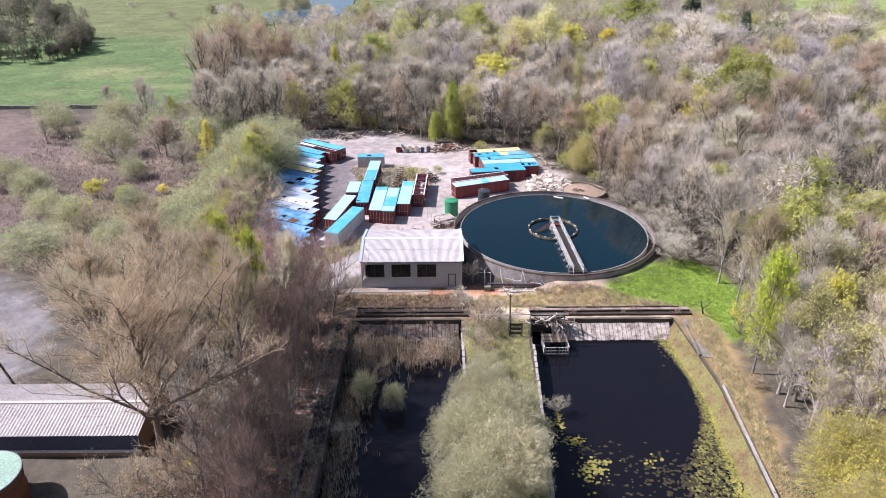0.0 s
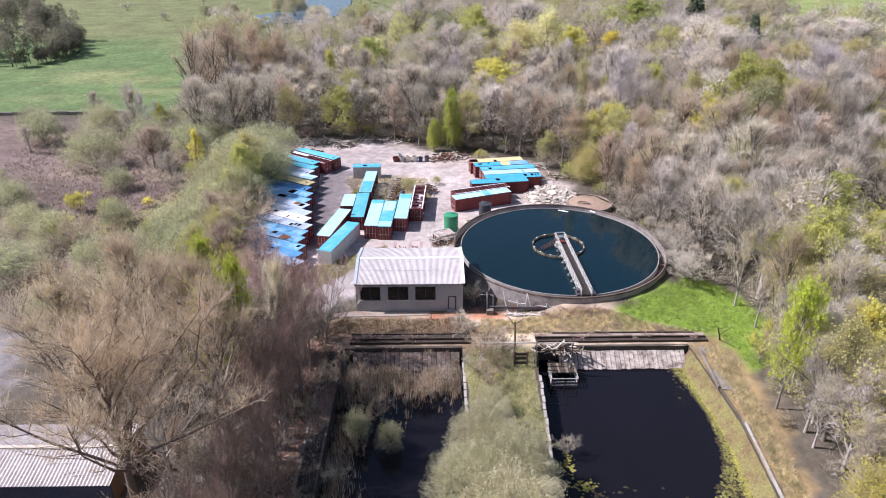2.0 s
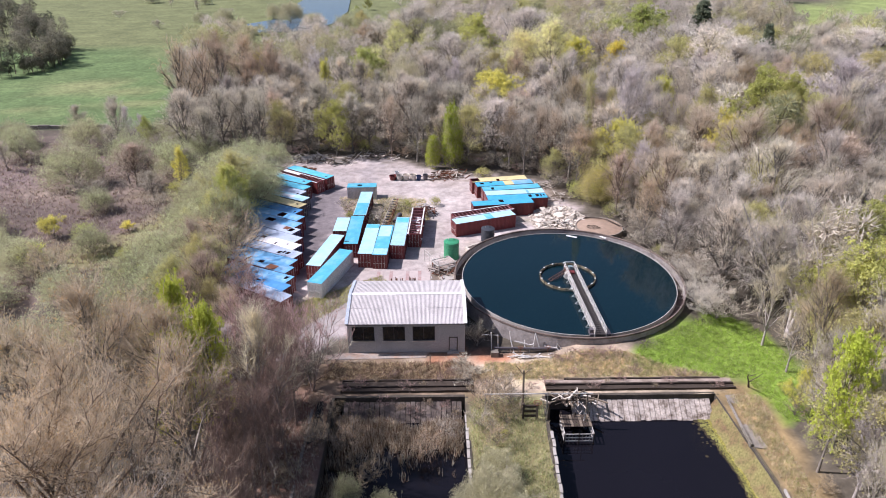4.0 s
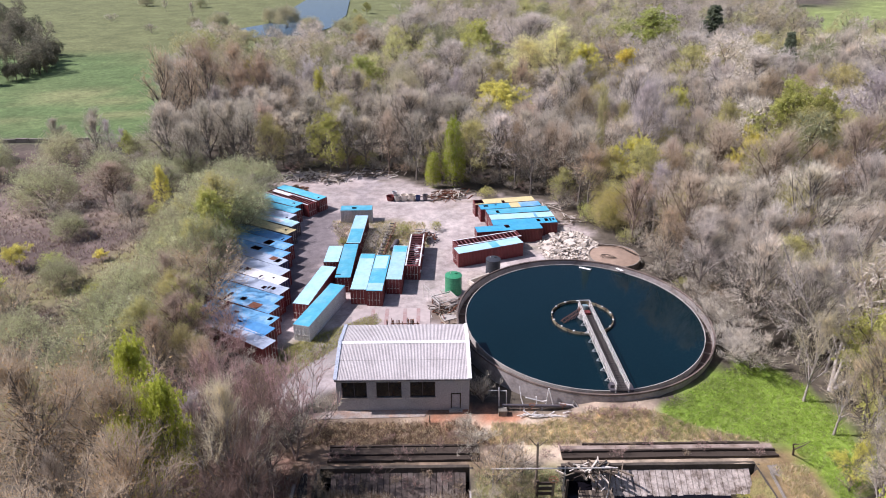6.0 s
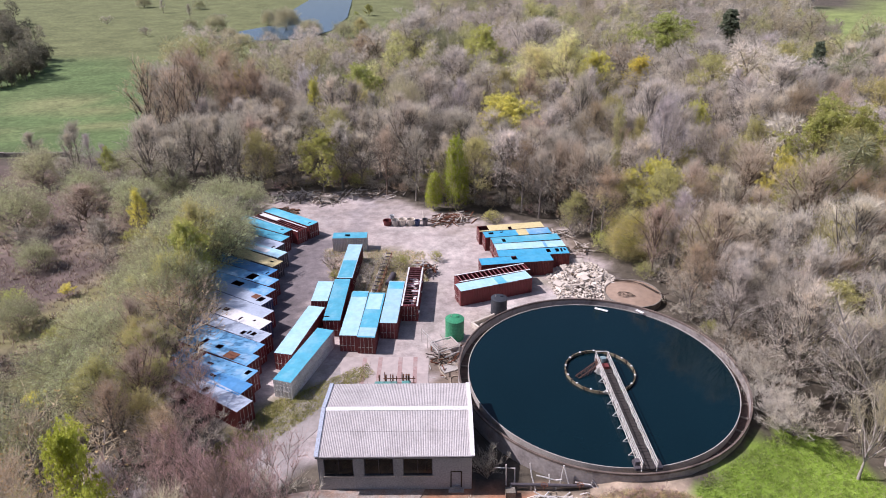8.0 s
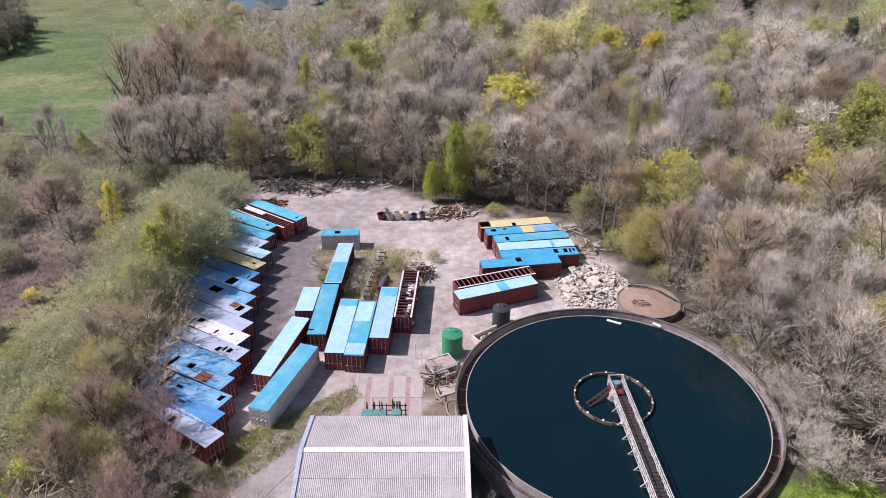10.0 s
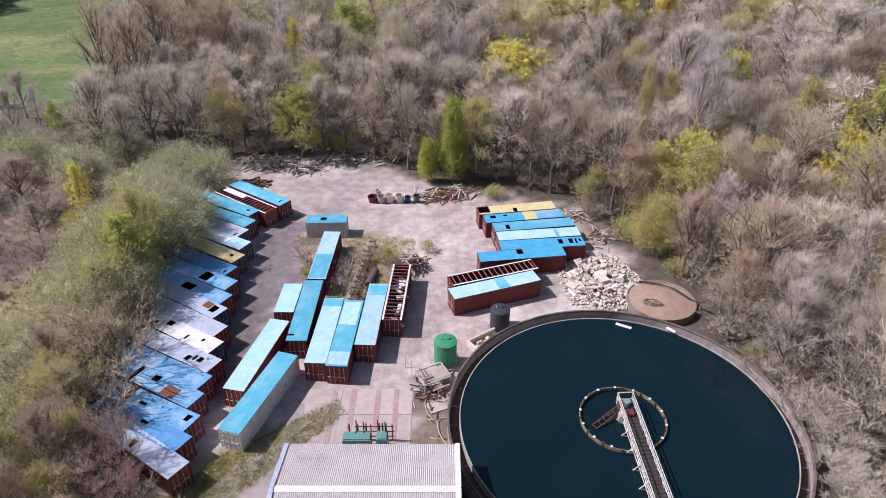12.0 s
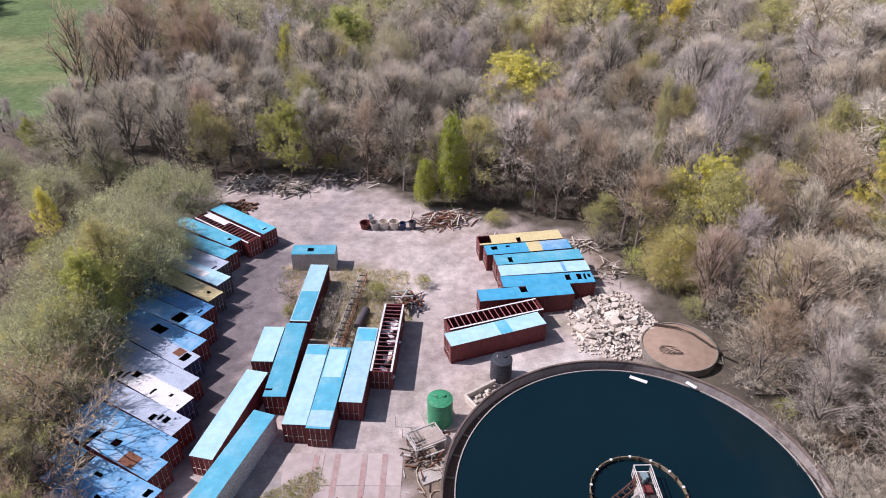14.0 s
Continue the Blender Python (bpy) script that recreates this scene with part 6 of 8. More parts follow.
# trees that stand out in the woods behind the yard
# kind, place, height of the crown's top over the yard, crown's width
STANDING = (
    ("tall", -70.9, 106, 26.7, 11.2), ("tall", -67.2, 112, 25.2, 8.4), ("tan", -65.3, 122, 25.1, 12.9), ("tan", -60.5, 132, 22.7, 11.7), ("tan", -49.7, 120, 22.5, 9.3),
    ("blossom", -39.3, 136, 19.0, 7.6), ("green", -24.2, 134, 17.5, 10.8), ("greywillow", -12.2, 118, 18.1, 10.4), ("yellow", -56.4, 132, 18.5, 5.1), ("yellow", -36.2, 128, 16.2, 4.5),
    ("ash", -9.5, 90, 19.2, 15.8), ("ash", -16.4, 94, 17.4, 10.4), ("darkash", -24.7, 98, 17.4, 10.7), ("darkash", -33.6, 97, 17.0, 10.7), ("darkash", -41.9, 99, 15.9, 11.1),
    ("darkash", -49.3, 97, 15.5, 10.4), ("darkash", -56.8, 98, 14.5, 9.9), ("darkash", -63.8, 100, 11.8, 8.8), ("dome_grey", -10.8, 200, 23.9, 25.9), ("dome_grey", 30.8, 190, 24.6, 23.1),
    ("green", 11.3, 170, 22.6, 13.4), ("dome_grey", 2.1, 150, 19.7, 15.9), ("tan", -30.1, 195, 16.8, 17.2), ("ash", -39.6, 190, 15.3, 17.0), ("yellow", 12.3, 98, 19.3, 12.8),
    ("pale", 32.9, 140, 25.1, 12.8), ("pale", 25.1, 146, 21.1, 13.9), ("pale", 18.6, 130, 16.9, 9.6), ("yellow", 41.8, 150, 20.4, 10.7), ("orange", 54.3, 146, 18.5, 6.5),
    ("tan", 55.4, 170, 17.3, 15.9), ("green", 73.4, 184, 25.3, 19.3), ("conifer", 104.8, 208, 23.5, 11.2), ("conifer", 82.7, 104, 28.5, 5.5), ("dome_grey", 71.2, 142, 24.7, 22.5),
    ("dome_grey", 73.9, 100, 26.1, 24.5), ("column", 29.4, 68.5, 25.4, 2.6), ("dome_grey", 44.3, 98, 23.3, 13.3), ("lilac", 40.2, 74, 24.4, 9.0), ("olive", 39.8, 90, 16.0, 6.7),
    ("yellow", 55.9, 99, 17.6, 5.7), ("olive", 55.9, 71, 20.7, 10.4), ("green", 63.9, 62.6, 25.3, 10.7), ("green", 68.6, 60, 24.9, 9.5),
    ("dome_grey", 77.7, 64, 20.8, 13.8), ("brown", 55.0, 45.5, 21.5, 12.9), ("brown", 51.0, 60, 19.2, 14.6), ("yellow", 54.3, 54, 19.5, 6.6), ("yellow", 35.9, 61, 16.8, 6.8),
    ("maple", 30.6, 55, 8.4, 8.4), ("brown", 37.6, 38, 17.1, 11.1), ("maple", 53.5, 34.6, 16.8, 7.6), ("dome_grey", 10.5, 78.4, 17.2, 13.1), ("darkash", 21.3, 80, 15.6, 11.0),
    ("darkash", 29.1, 83, 14.7, 8.7), ("brown", 17.6, 88, 15.9, 10.2), ("ash", 4.5, 84, 15.8, 8.6), ("olive", 21.9, 64, 8.9, 5.7), ("lilac", 36.5, 50, 14.5, 7.1),
    ("ash", 44.9, 40, 16.2, 10.6), ("darkash", 52.9, 47, 16.4, 9.3), ("green", 55.6, 7.5, 18.5, 9.7), ("yellow", 66.2, 11.5, 11.9, 8.3), ("blossom", 86.1, 44, 15.6, 18.2),
    ("dome_grey", 114.4, 110, 27.6, 27.5), ("lilac", 80.5, 62, 28.2, 15.0), ("olive", 73.5, 66, 21.0, 9.5), ("brown", 134.6, 128, 18.5, 26.3), ("green", 88.6, 60, 19.6, 13.6),
    ("brown", 67.7, 38, 19.0, 14.0), ("ash", 52.7, 30, 21.6, 12.6), ("green", -28.0, 86.5, 13.5, 7.5), ("bright", 0.3, 76.8, 15.0, 4.3), ("bright", -4.2, 76.2, 8.0, 3.0),
    ("darkash", 2.0, 92, 17, 11), ("ash", -20, 89, 13, 9), ("tan", -55, 118, 20, 10), ("darkash", 36, 95, 17, 11), ("ash", 62, 86, 22, 12),
)
for kind, x, y, top, broad in STANDING:
    h = top - float(ground_height(np.array([x]), np.array([y]))[0])
    broad *= 1.2 if kind in ("yellow", "pale", "green", "olive", "orange") else 1.45 if kind == "conifer" else 1.08
    size = KINDS[kind][1][0][1]
    spans = np.empty(len(size.vertices) * 3)
    size.vertices.foreach_get("co", spans)
    plant(kind, x, y, h, wide=broad / (np.percentile(np.abs(spans[0::3]), 98) * 2 / KINDS[kind][0] * h))
# willows and shrubs behind the long row of containers
for kind, x, y, h, wide in (
    ("willow", -41.5, 73.0, 7.8, 1.13), ("shrub", -43.5, 66.0, 6.4, 1.56), ("willow", -43.0, 60.0, 9.4, 1.03), ("willow", -43.5, 53.0, 12, 1.03), ("olive", -42.0, 47.0, 14.4, 1), ("willow", -45.5, 45.0, 11.4, 1.03),
    ("green", -41.5, 41.5, 12.1, 0.85), ("olive", -40.8, 38.0, 9.8, 1), ("greenshrub", -38.6, 33.2, 5, 1), ("scrub", -40.5, 29.5, 9, 1.21), ("willow", -43.5, 33.0, 8.8, 1.03), ("scrub", -39.3, 25.0, 9.8, 1.32),
    ("olive", -41.0, 20.5, 9.2, 1.1), ("willow", -45.0, 24.0, 8.3, 1.03), ("scrub", -38.3, 16.5, 7.5, 1.43), ("shrub", -37.0, 9.5, 6.9, 1.56), ("willow", -44.5, 14.5, 8.3, 1.13), ("willow", -49.0, 38.0, 7.3, 1.13),
    ("willow", -48.0, 29.0, 6.8, 1.13), ("yellowshrub", -38.0, -0.5, 3.3, 1.1), ("yellowshrub", -45.0, 8.5, 3, 1.1),
):
    plant(kind, x, y, h, wide=wide)
for kind, x, y, h, wide in (
    ("olive", -36.5, 13.5, 8, 1), ("olive", -35.0, 7.0, 8.6, 1), ("olive", -39.0, 18.5, 9.2, 1), ("olive", -41.0, 9.5, 10.9, 1), ("tan", -31.5, 3.0, 9.4, 1.07), ("tan", -38.0, 5.0, 11.2, 1.07),
    ("willow", -49.0, 76.0, 6.0, 1.0), ("willow", -51.0, 47.0, 7.0, 1.0),
    ("green", -41.5, 41.0, 12.7, 0.94), ("yellowshrub", -52.0, 14.0, 2.7, 1.1), ("greenshrub", -50.5, 20.0, 4.5, 1.1), ("willow", -53.0, 30.0, 5.7, 1.23), ("yellowshrub", -50.0, 52.0, 3, 1), ("willow", -50.0, 66.0, 7.8, 1.23),
    ("willow", -47.0, 74.0, 8.3, 1.23), ("willow", -39.5, 57.0, 8.3, 1.03), ("willow", -40.0, 50.0, 9.9, 1.03), ("olive", -43.0, 36.0, 10.3, 1),
):
    plant(kind, x, y, h, wide=wide)
for kind, x, y, h, wide in (
    ("willow", -41.5, 28.0, 7.8, 1.03), ("shrub", -33.5, 5.0, 6.4, 1.56), ("redtwig", -31.0, -0.5, 10, 1), ("lilac", -34.5, -4.0, 9.1, 1.03), ("redtwig", -27.0, -2.5, 9, 1.1), ("redtwig", -23.0, 0.0, 8.4, 1),
    ("redtwig", -21.0, -5.0, 6.9, 1), ("shrub", -29.0, 6.8, 4.2, 1.56), ("shrub", -21.5, -3.5, 5.8, 1.43), ("shrub", -34.5, 9.0, 4.8, 1.3), ("willow", -50.0, 18.0, 7.3, 1.23), ("greenshrub", -51.0, 4.0, 4.5, 1.2),
    ("willow", -57.0, -2.0, 7.3, 1.34), ("willow", -49.0, -4.0, 7.8, 1.23), ("scrub", -42.0, -6.0, 12, 1.32), ("tan", -47.0, -14.0, 13.8, 1.07), ("tan", -38.5, -12.0, 16.2, 1.07), ("lilac", -28.0, -11.0, 12.2, 0.93),
    ("scrub", -34.5, -42.5, 6.8, 1.1), ("yellowshrub", -29.6, -39.0, 3, 0.9), ("scrub", -31.0, -41.0, 5.4, 1.1), ("yellowshrub", -36.5, -44.5, 1.8, 1.1),
):
    plant(kind, x, y, h, wide=wide)
for kind, x, y, h, wide in (
    ("scrub", -28.0, -44.0, 7.5, 1.21), ("shrub", -25.5, -38.0, 8, 1.43), ("shrub", -25.0, -32.0, 6.9, 1.56), ("shrub", -27.0, -24.0, 6.4, 1.56), ("scrub", -32.5, -30.5, 7.5, 1.21),
):
    plant(kind, x, y, h, wide=wide)
# slim trees in a row beside the western pool
rr = random.Random(21)
for i in range(22):
    plant("slim", -20.9 + rr.uniform(-1.3, 1.0), -9.5 - i * 2.0 + rr.uniform(-0.6, 0.6), rr.uniform(12.5, 16.5), wide=0.9)
for i in range(16):
    plant("slim", -24.6 + rr.uniform(-1.6, 1.6), -10 - i * 2.5 + rr.uniform(-1, 1), rr.uniform(12, 16), wide=1.0)
for i in range(12):
    plant("scrub", rr.uniform(-25, -16.2), rr.uniform(-50, -8), rr.uniform(1.8, 3.4))
# willow on the strip between the pools, and reeds-side bushes
for kind, x, y, h, wide in (("greywillow", 2.2, -22.0, 3.6, 0.9), ("greywillow", 1.2, -28.0, 5.4, 1.15), ("greywillow", 3.4, -33.0, 6.2, 1.1), ("greywillow", -1.0, -35.0, 5.8, 1.15), ("greywillow", 2.8, -39.5, 6.8, 1.15), ("greywillow", -0.5, -43.5, 6.6, 1.1), ("scrub", 2.6, -17.0, 3.3, 1.1), ("scrub", 2.0, -11.0, 5.1, 0.99), ("scrub", 4.0, -13.5, 3, 1.1), ("shrub", 1.2, -14.0, 2.5, 1.3), ("yellowshrub", 3.6, -15.5, 0.8, 1), ("shrub", 5.0, -10.0, 3.4, 1.3),
                            ("willow", -13.4, -24.0, 4.4, 0.62), ("willow", -9.6, -25.5, 3.7, 0.72), ("scrub", -11.5, -20.0, 3.9, 1.1), ("scrub", -5.5, -16.5, 3.3, 1.1), ("shrub", -15.2, -31.0, 2.8, 1.3), ("scrub", -14.6, -15.0, 4.5, 1.1), ("shrub", -3.0, -13.5, 2.5, 1.3), ("shrub", 0.4, -5.4, 3.2, 1.56), ("shrub", 10.4, -27.0, 2.5, 1.04), *[("redscrub", 11.6 + 0.85 * i, -1.0 - 0.5 * (i % 3), 0.9 + 0.2 * (i % 2), 1.0) for i in range(11)]):
    plant(kind, x, y, h, wide=wide, z=-2.0 if x < -2.5 else (-1.6 if x == 10.4 else None))
# dead scrub along the banks above the pools
for i in range(26):
    x = -17.5 + i * 1.95
    plant("redscrub" if i % 3 else "scrub", x, -4.4 - 0.9 * (i * 7 % 4), 0.8 + 0.25 * (i % 3), wide=1.1)
for i in range(9):
    plant("redscrub" if i % 2 else "scrub", -15.6 + i * 1.75, -8.9 - 0.5 * (i % 3), 1.2 + 0.3 * (i % 2), z=-1.0 - 0.45 * (i % 3))
# yard weeds and edge shrubs
for kind, x, y, h, wide in (
    ("shrub", -13.5, 50.0, 2.8, 1.56), ("greenshrub", -10.0, 51.0, 2.5, 1.1), ("shrub", -21.0, 50.5, 2.8, 1.43), ("greenshrub", -20.5, 47.0, 1.6, 1.1), ("shrub", -14.6, 43.0, 3, 1.17), ("shrub", -15.3, 47.0, 2.8, 1.17),
    ("greenshrub", -3.8, 53.5, 2, 1), ("shrub", 1.6, 2.4, 4.5, 0.78), ("greenshrub", 7.2, 70.5, 2.2, 1.5), ("olive", -1.5, 84.0, 10.3, 1), ("greenshrub", 26.0, 57.0, 3.6, 1), ("greenshrub", 29.0, 54.5, 4.5, 1),
    ("brown", 35.5, 51.0, 10.2, 0.89), ("olive", 38.5, 55.0, 10.3, 0.9), ("darkash", 39.5, 46.5, 11.6, 0.8), ("ash", 41.0, 42.0, 9.6, 1.03), ("brown", 38.0, 33.0, 11.2, 0.8), ("ash", 42.0, 30.0, 13, 0.8),
    ("maple", 35.0, 55.5, 8.6, 0.64), ("shrub", 33.0, 45.5, 4.2, 1.56), ("shrub", 36.0, 36.0, 5.3, 1.69), ("shrub", 33.5, 34.0, 3.4, 1.69),
):
    plant(kind, x, y, h, wide=wide)
for kind, x, y, h, wide in (
    ("shrub", 35.6, 24.5, 5.3, 1.43), ("shrub", 36.2, 19.0, 5.8, 1.3), ("shrub", 36.8, 16.5, 6.9, 1.17), ("greenshrub", 35.5, 30.5, 1.8, 1.2), ("shrub", 37.0, 8.5, 5.3, 1.43), ("shrub", 22.0, 63.0, 4.2, 1.56),
):
    plant(kind, x, y, h, wide=wide)
for kind, x, y, h, wide in (
    ("darkash", 40.5, 24.5, 12.0, 0.9), ("brown", 43.0, 21.0, 13.5, 0.9), ("darkash", 34.5, 46.5, 9.0, 0.9), ("brown", 32.5, 51.0, 8.0, 0.9), ("darkash", 43.5, 12.0, 13.0, 0.9), ("brown", 46.0, 27.0, 14.0, 0.9), ("darkash", 36.8, 42.5, 11.0, 0.8),
    ("brown", 41.5, 35.0, 12.5, 0.85), ("shrub", 34.5, 38.0, 4.0, 1.2), ("shrub", 38.5, 29.5, 5.0, 1.1), ("greenshrub", 31.0, 47.5, 2.6, 1.2), ("scrub", 37.5, 25.0, 4.0, 1.1),
):
    plant(kind, x, y, h, wide=wide)

# the woods behind and beside the yard
CLEAR = [YARD, LAWN, BANK, ISLAND, POOL_EAST, POOL_WEST, MARSH, FIELD_WEST, FIELD_EAST, CARPARK,
         [(-20, -9), (37, -9), (37, -60), (-20, -60)], [(-60, -60), (-18, -60), (-18, 12), (-60, 12)], [(-62, 12), (-26, 12), (-26, 82), (-55, 82), (-62, 60)]]
placed = [(-33.0, -37.5), *[(x, y) for _, x, y, _, _ in STANDING]]


def free(x, y, gap):
    if math.hypot(x - TC[0], y - TC[1]) < 20.5 or math.hypot(x - 27, y - 40) < 8:
        return False
    if any(float(inside(np.array([x]), np.array([y]), p)[0]) > -1.5 for p in CLEAR):
        return False
    return all((x - a) ** 2 + (y - b) ** 2 > gap * gap for a, b in placed)


MIXES = ((("ash", 20), ("darkash", 46), ("dome_grey", 10), ("brown", 10), ("tan", 4), ("olive", 7)),
         (("ash", 26), ("dome_grey", 22), ("brown", 16), ("darkash", 14), ("tan", 6), ("olive", 12), ("green", 2), ("birch", 3)),
         (("ash", 22), ("dome_grey", 26), ("darkash", 22), ("lilac", 8), ("brown", 8), ("tan", 5), ("olive", 9)))
rw = random.Random(77)
tries = 0
while len(placed) < 380 and tries < 7000:
    tries += 1
    x, y = rw.uniform(-80, 110), rw.uniform(-40, 128)
    if x < 30 and y < 60:
        continue
    if abs(x + 2) > 0.70 * (y + 95) + 12 or x < -72 - 0.2 * (y - 100):
        continue
    if not free(x, y, 4.1 if y < 98 else 5.6):
        continue
    placed.append((x, y))
    mix = MIXES[2] if y > 92 and x > -5 else MIXES[0] if x < 30 else MIXES[1]
    kind = rw.choices([k for k, _ in mix], [w for _, w in mix])[0]
    plant(kind, x, y, rw.uniform(13.0, 18.0) if y < 110 else rw.uniform(14.5, 20.0), wide=rw.uniform(0.85, 1.2))
# brush along the far edge of the yard
for i in range(70):
    u = (i % 35) / 34
    x, y = -37 + 68 * u + rw.uniform(-1, 1), float(np.interp(u, [0, 0.2, 0.45, 0.65, 0.85, 1.0], [87, 90, 82, 75, 70, 60])) + rw.uniform(0, 3.0) + (2.5 if i > 34 else 0)
    plant(rw.choices(["shrub", "scrub", "greenshrub", "redscrub"], [50, 25, 10, 15])[0], x, y, rw.uniform(1.5, 3.8), wide=1.2)
# birch grove on the eastern bank
grove = []
tries = 0
while len(grove) < 62 and tries < 4000:
    tries += 1
    x, y = rw.uniform(36.4, 53), rw.uniform(-54, -15)
    if (x < 38.5 and y > -19) or math.hypot(x - 38.4, y + 42) < 5.5 or math.hypot(x - 37.4, y + 51.5) < 5 or any((x - a) ** 2 + (y - b) ** 2 < 4.4 for a, b in grove):
        continue
    grove.append((x, y))
    plant(rw.choices(["birch", "olive", "ash", "lilac"], [68, 6, 14, 12])[0], x, y, rw.uniform(10.5, 13.5), wide=rw.uniform(0.9, 1.15))
for i in range(24):
    x, y = rw.uniform(35.5, 50), rw.uniform(-53, -12)
    plant(rw.choice(["shrub", "scrub", "shrub", "greenshrub"]), x, y, rw.uniform(1.4, 2.8), wide=1.2)
# undergrowth
n = tries = 0
while n < 60 and tries < 6000:
    tries += 1
    x, y = rw.uniform(-62, 75), rw.uniform(-40, 118)
    if (x < 30 and y < 60) or not free(x, y, 1.6):
        continue
    n += 1
    plant(rw.choices(["shrub", "scrub", "greenshrub"], [60, 28, 12])[0], x, y, rw.uniform(1.8, 4.2), wide=1.25)
# tall lime-green trees and bare trees beside the pump house
for kind, x, y, h, wide in (
    ("lime", -27.2, -18.0, 19.5, 0.46), ("lime", -30.3, -20.0, 17.0, 0.46), ("lime", -33.4, -9.9, 17.8, 0.5), ("olive", -34.8, -13.6, 15.0, 0.55), ("willow", -46.5, 0.0, 11.8, 0.95), ("olive", -46.0, -7.0, 10.8, 0.9),
    ("pale_bare", -22.6, -17.5, 19.0, 0.7), ("redtwig", -19.5, -7.0, 14.0, 0.8), ("brown", -37.7, 12.0, 10.5, 1.0), ("brown", -42.5, 22.5, 10.5, 0.9), ("willow", -41.5, 36.0, 11.0, 0.9), ("redtwig", -25.5, -8.5, 16.0, 0.8),
    ("darkash", -36.0, -21.0, 14.0, 0.8), ("darkash", -42.0, -13.5, 13.0, 0.9), ("redtwig", -33.2, 12.0, 9.0, 1.15), ("redtwig", -36.8, 14.6, 8.5, 1.1), ("redtwig", -30.0, 9.2, 7.5, 1.1), ("brown", -38.5, 17.8, 9.5, 1.2),
):
    plant(kind, x, y, h, wide=wide)
# trees and bushes on the marsh beyond the containers
for kind, x, y, h, wide in (
    ("willow", -73.7, 95.7, 6.9, 1.15), ("ash", -81.5, 88.0, 13.5, 0.9), ("brown", -69.0, 65.0, 10.0, 1.7), ("yellow", -58.0, 62.5, 10.5, 0.5), ("willow", -83.0, 66.0, 10.3, 1.15), ("ash", -103.6, 76.5, 7.3, 1.3),
    ("yellowshrub", -74.7, 39.6, 4.2, 1.2), ("yellowshrub", -71.8, 26.7, 4.6, 1.0), ("willow", -74.1, 13.6, 5.8, 2.0), ("darkash", -90.5, 106.4, 10.7, 1.2), ("green", -77.3, 94.0, 7.6, 0.8), ("darkash", -62.0, 56.0, 7.0, 1.5),
    ("shrub", -75.0, 58.0, 5.0, 1.3), ("darkash", -60.0, 72.0, 7.0, 1.5), ("willow", -52.0, 60.0, 6.0, 1.2),
):
    plant(kind, x, y, h, wide=wide)
# scattered bushes on the marsh and fields
for kind, x, y, h in (
    ("willow", -63, 73, 8.3), ("shrub", -70, 84, 6.4), ("willow", -76, 80, 8.3), ("ash", -84, 88, 8.0), ("willow", -92, 92, 8.8), ("ash", -97, 100, 10.0),
    ("shrub", -66, 62, 5.8), ("ash", -71, 66, 8.0), ("shrub", -60, 52, 4.2), ("willow", -88, 40, 6.8), ("willow", -96, 46, 7.3), ("willow", -80, 30, 6.2),
    ("willow", -72, 24, 6.8), ("willow", -64, 32, 5.2), ("greenshrub", -68, 38, 3.6), ("yellowshrub", -62, 42, 2.1), ("greenshrub", -58, 60, 3.6), ("shrub", -56, 46, 3.2),
    ("willow", -104, 84, 8.3), ("willow", -112, 96, 7.3), ("lilac", -86, 103, 8.7), ("lilac", -80, 98, 7.8),
):
    plant(kind, x, y, h, wide=1.1)
for kind, x, y, h in (
    ("willow", -68, 92, 7.3), ("willow", -60, 84, 7.3), ("ash", -62, 98, 11.0), ("ash", -54, 95, 12.0), ("willow", -72, 52, 5.2), ("scrub", -66, 20, 7.5),
    ("willow", -60, 14, 6.2), ("greenshrub", -56, 28, 3.1),
):
    plant(kind, x, y, h, wide=1.1)


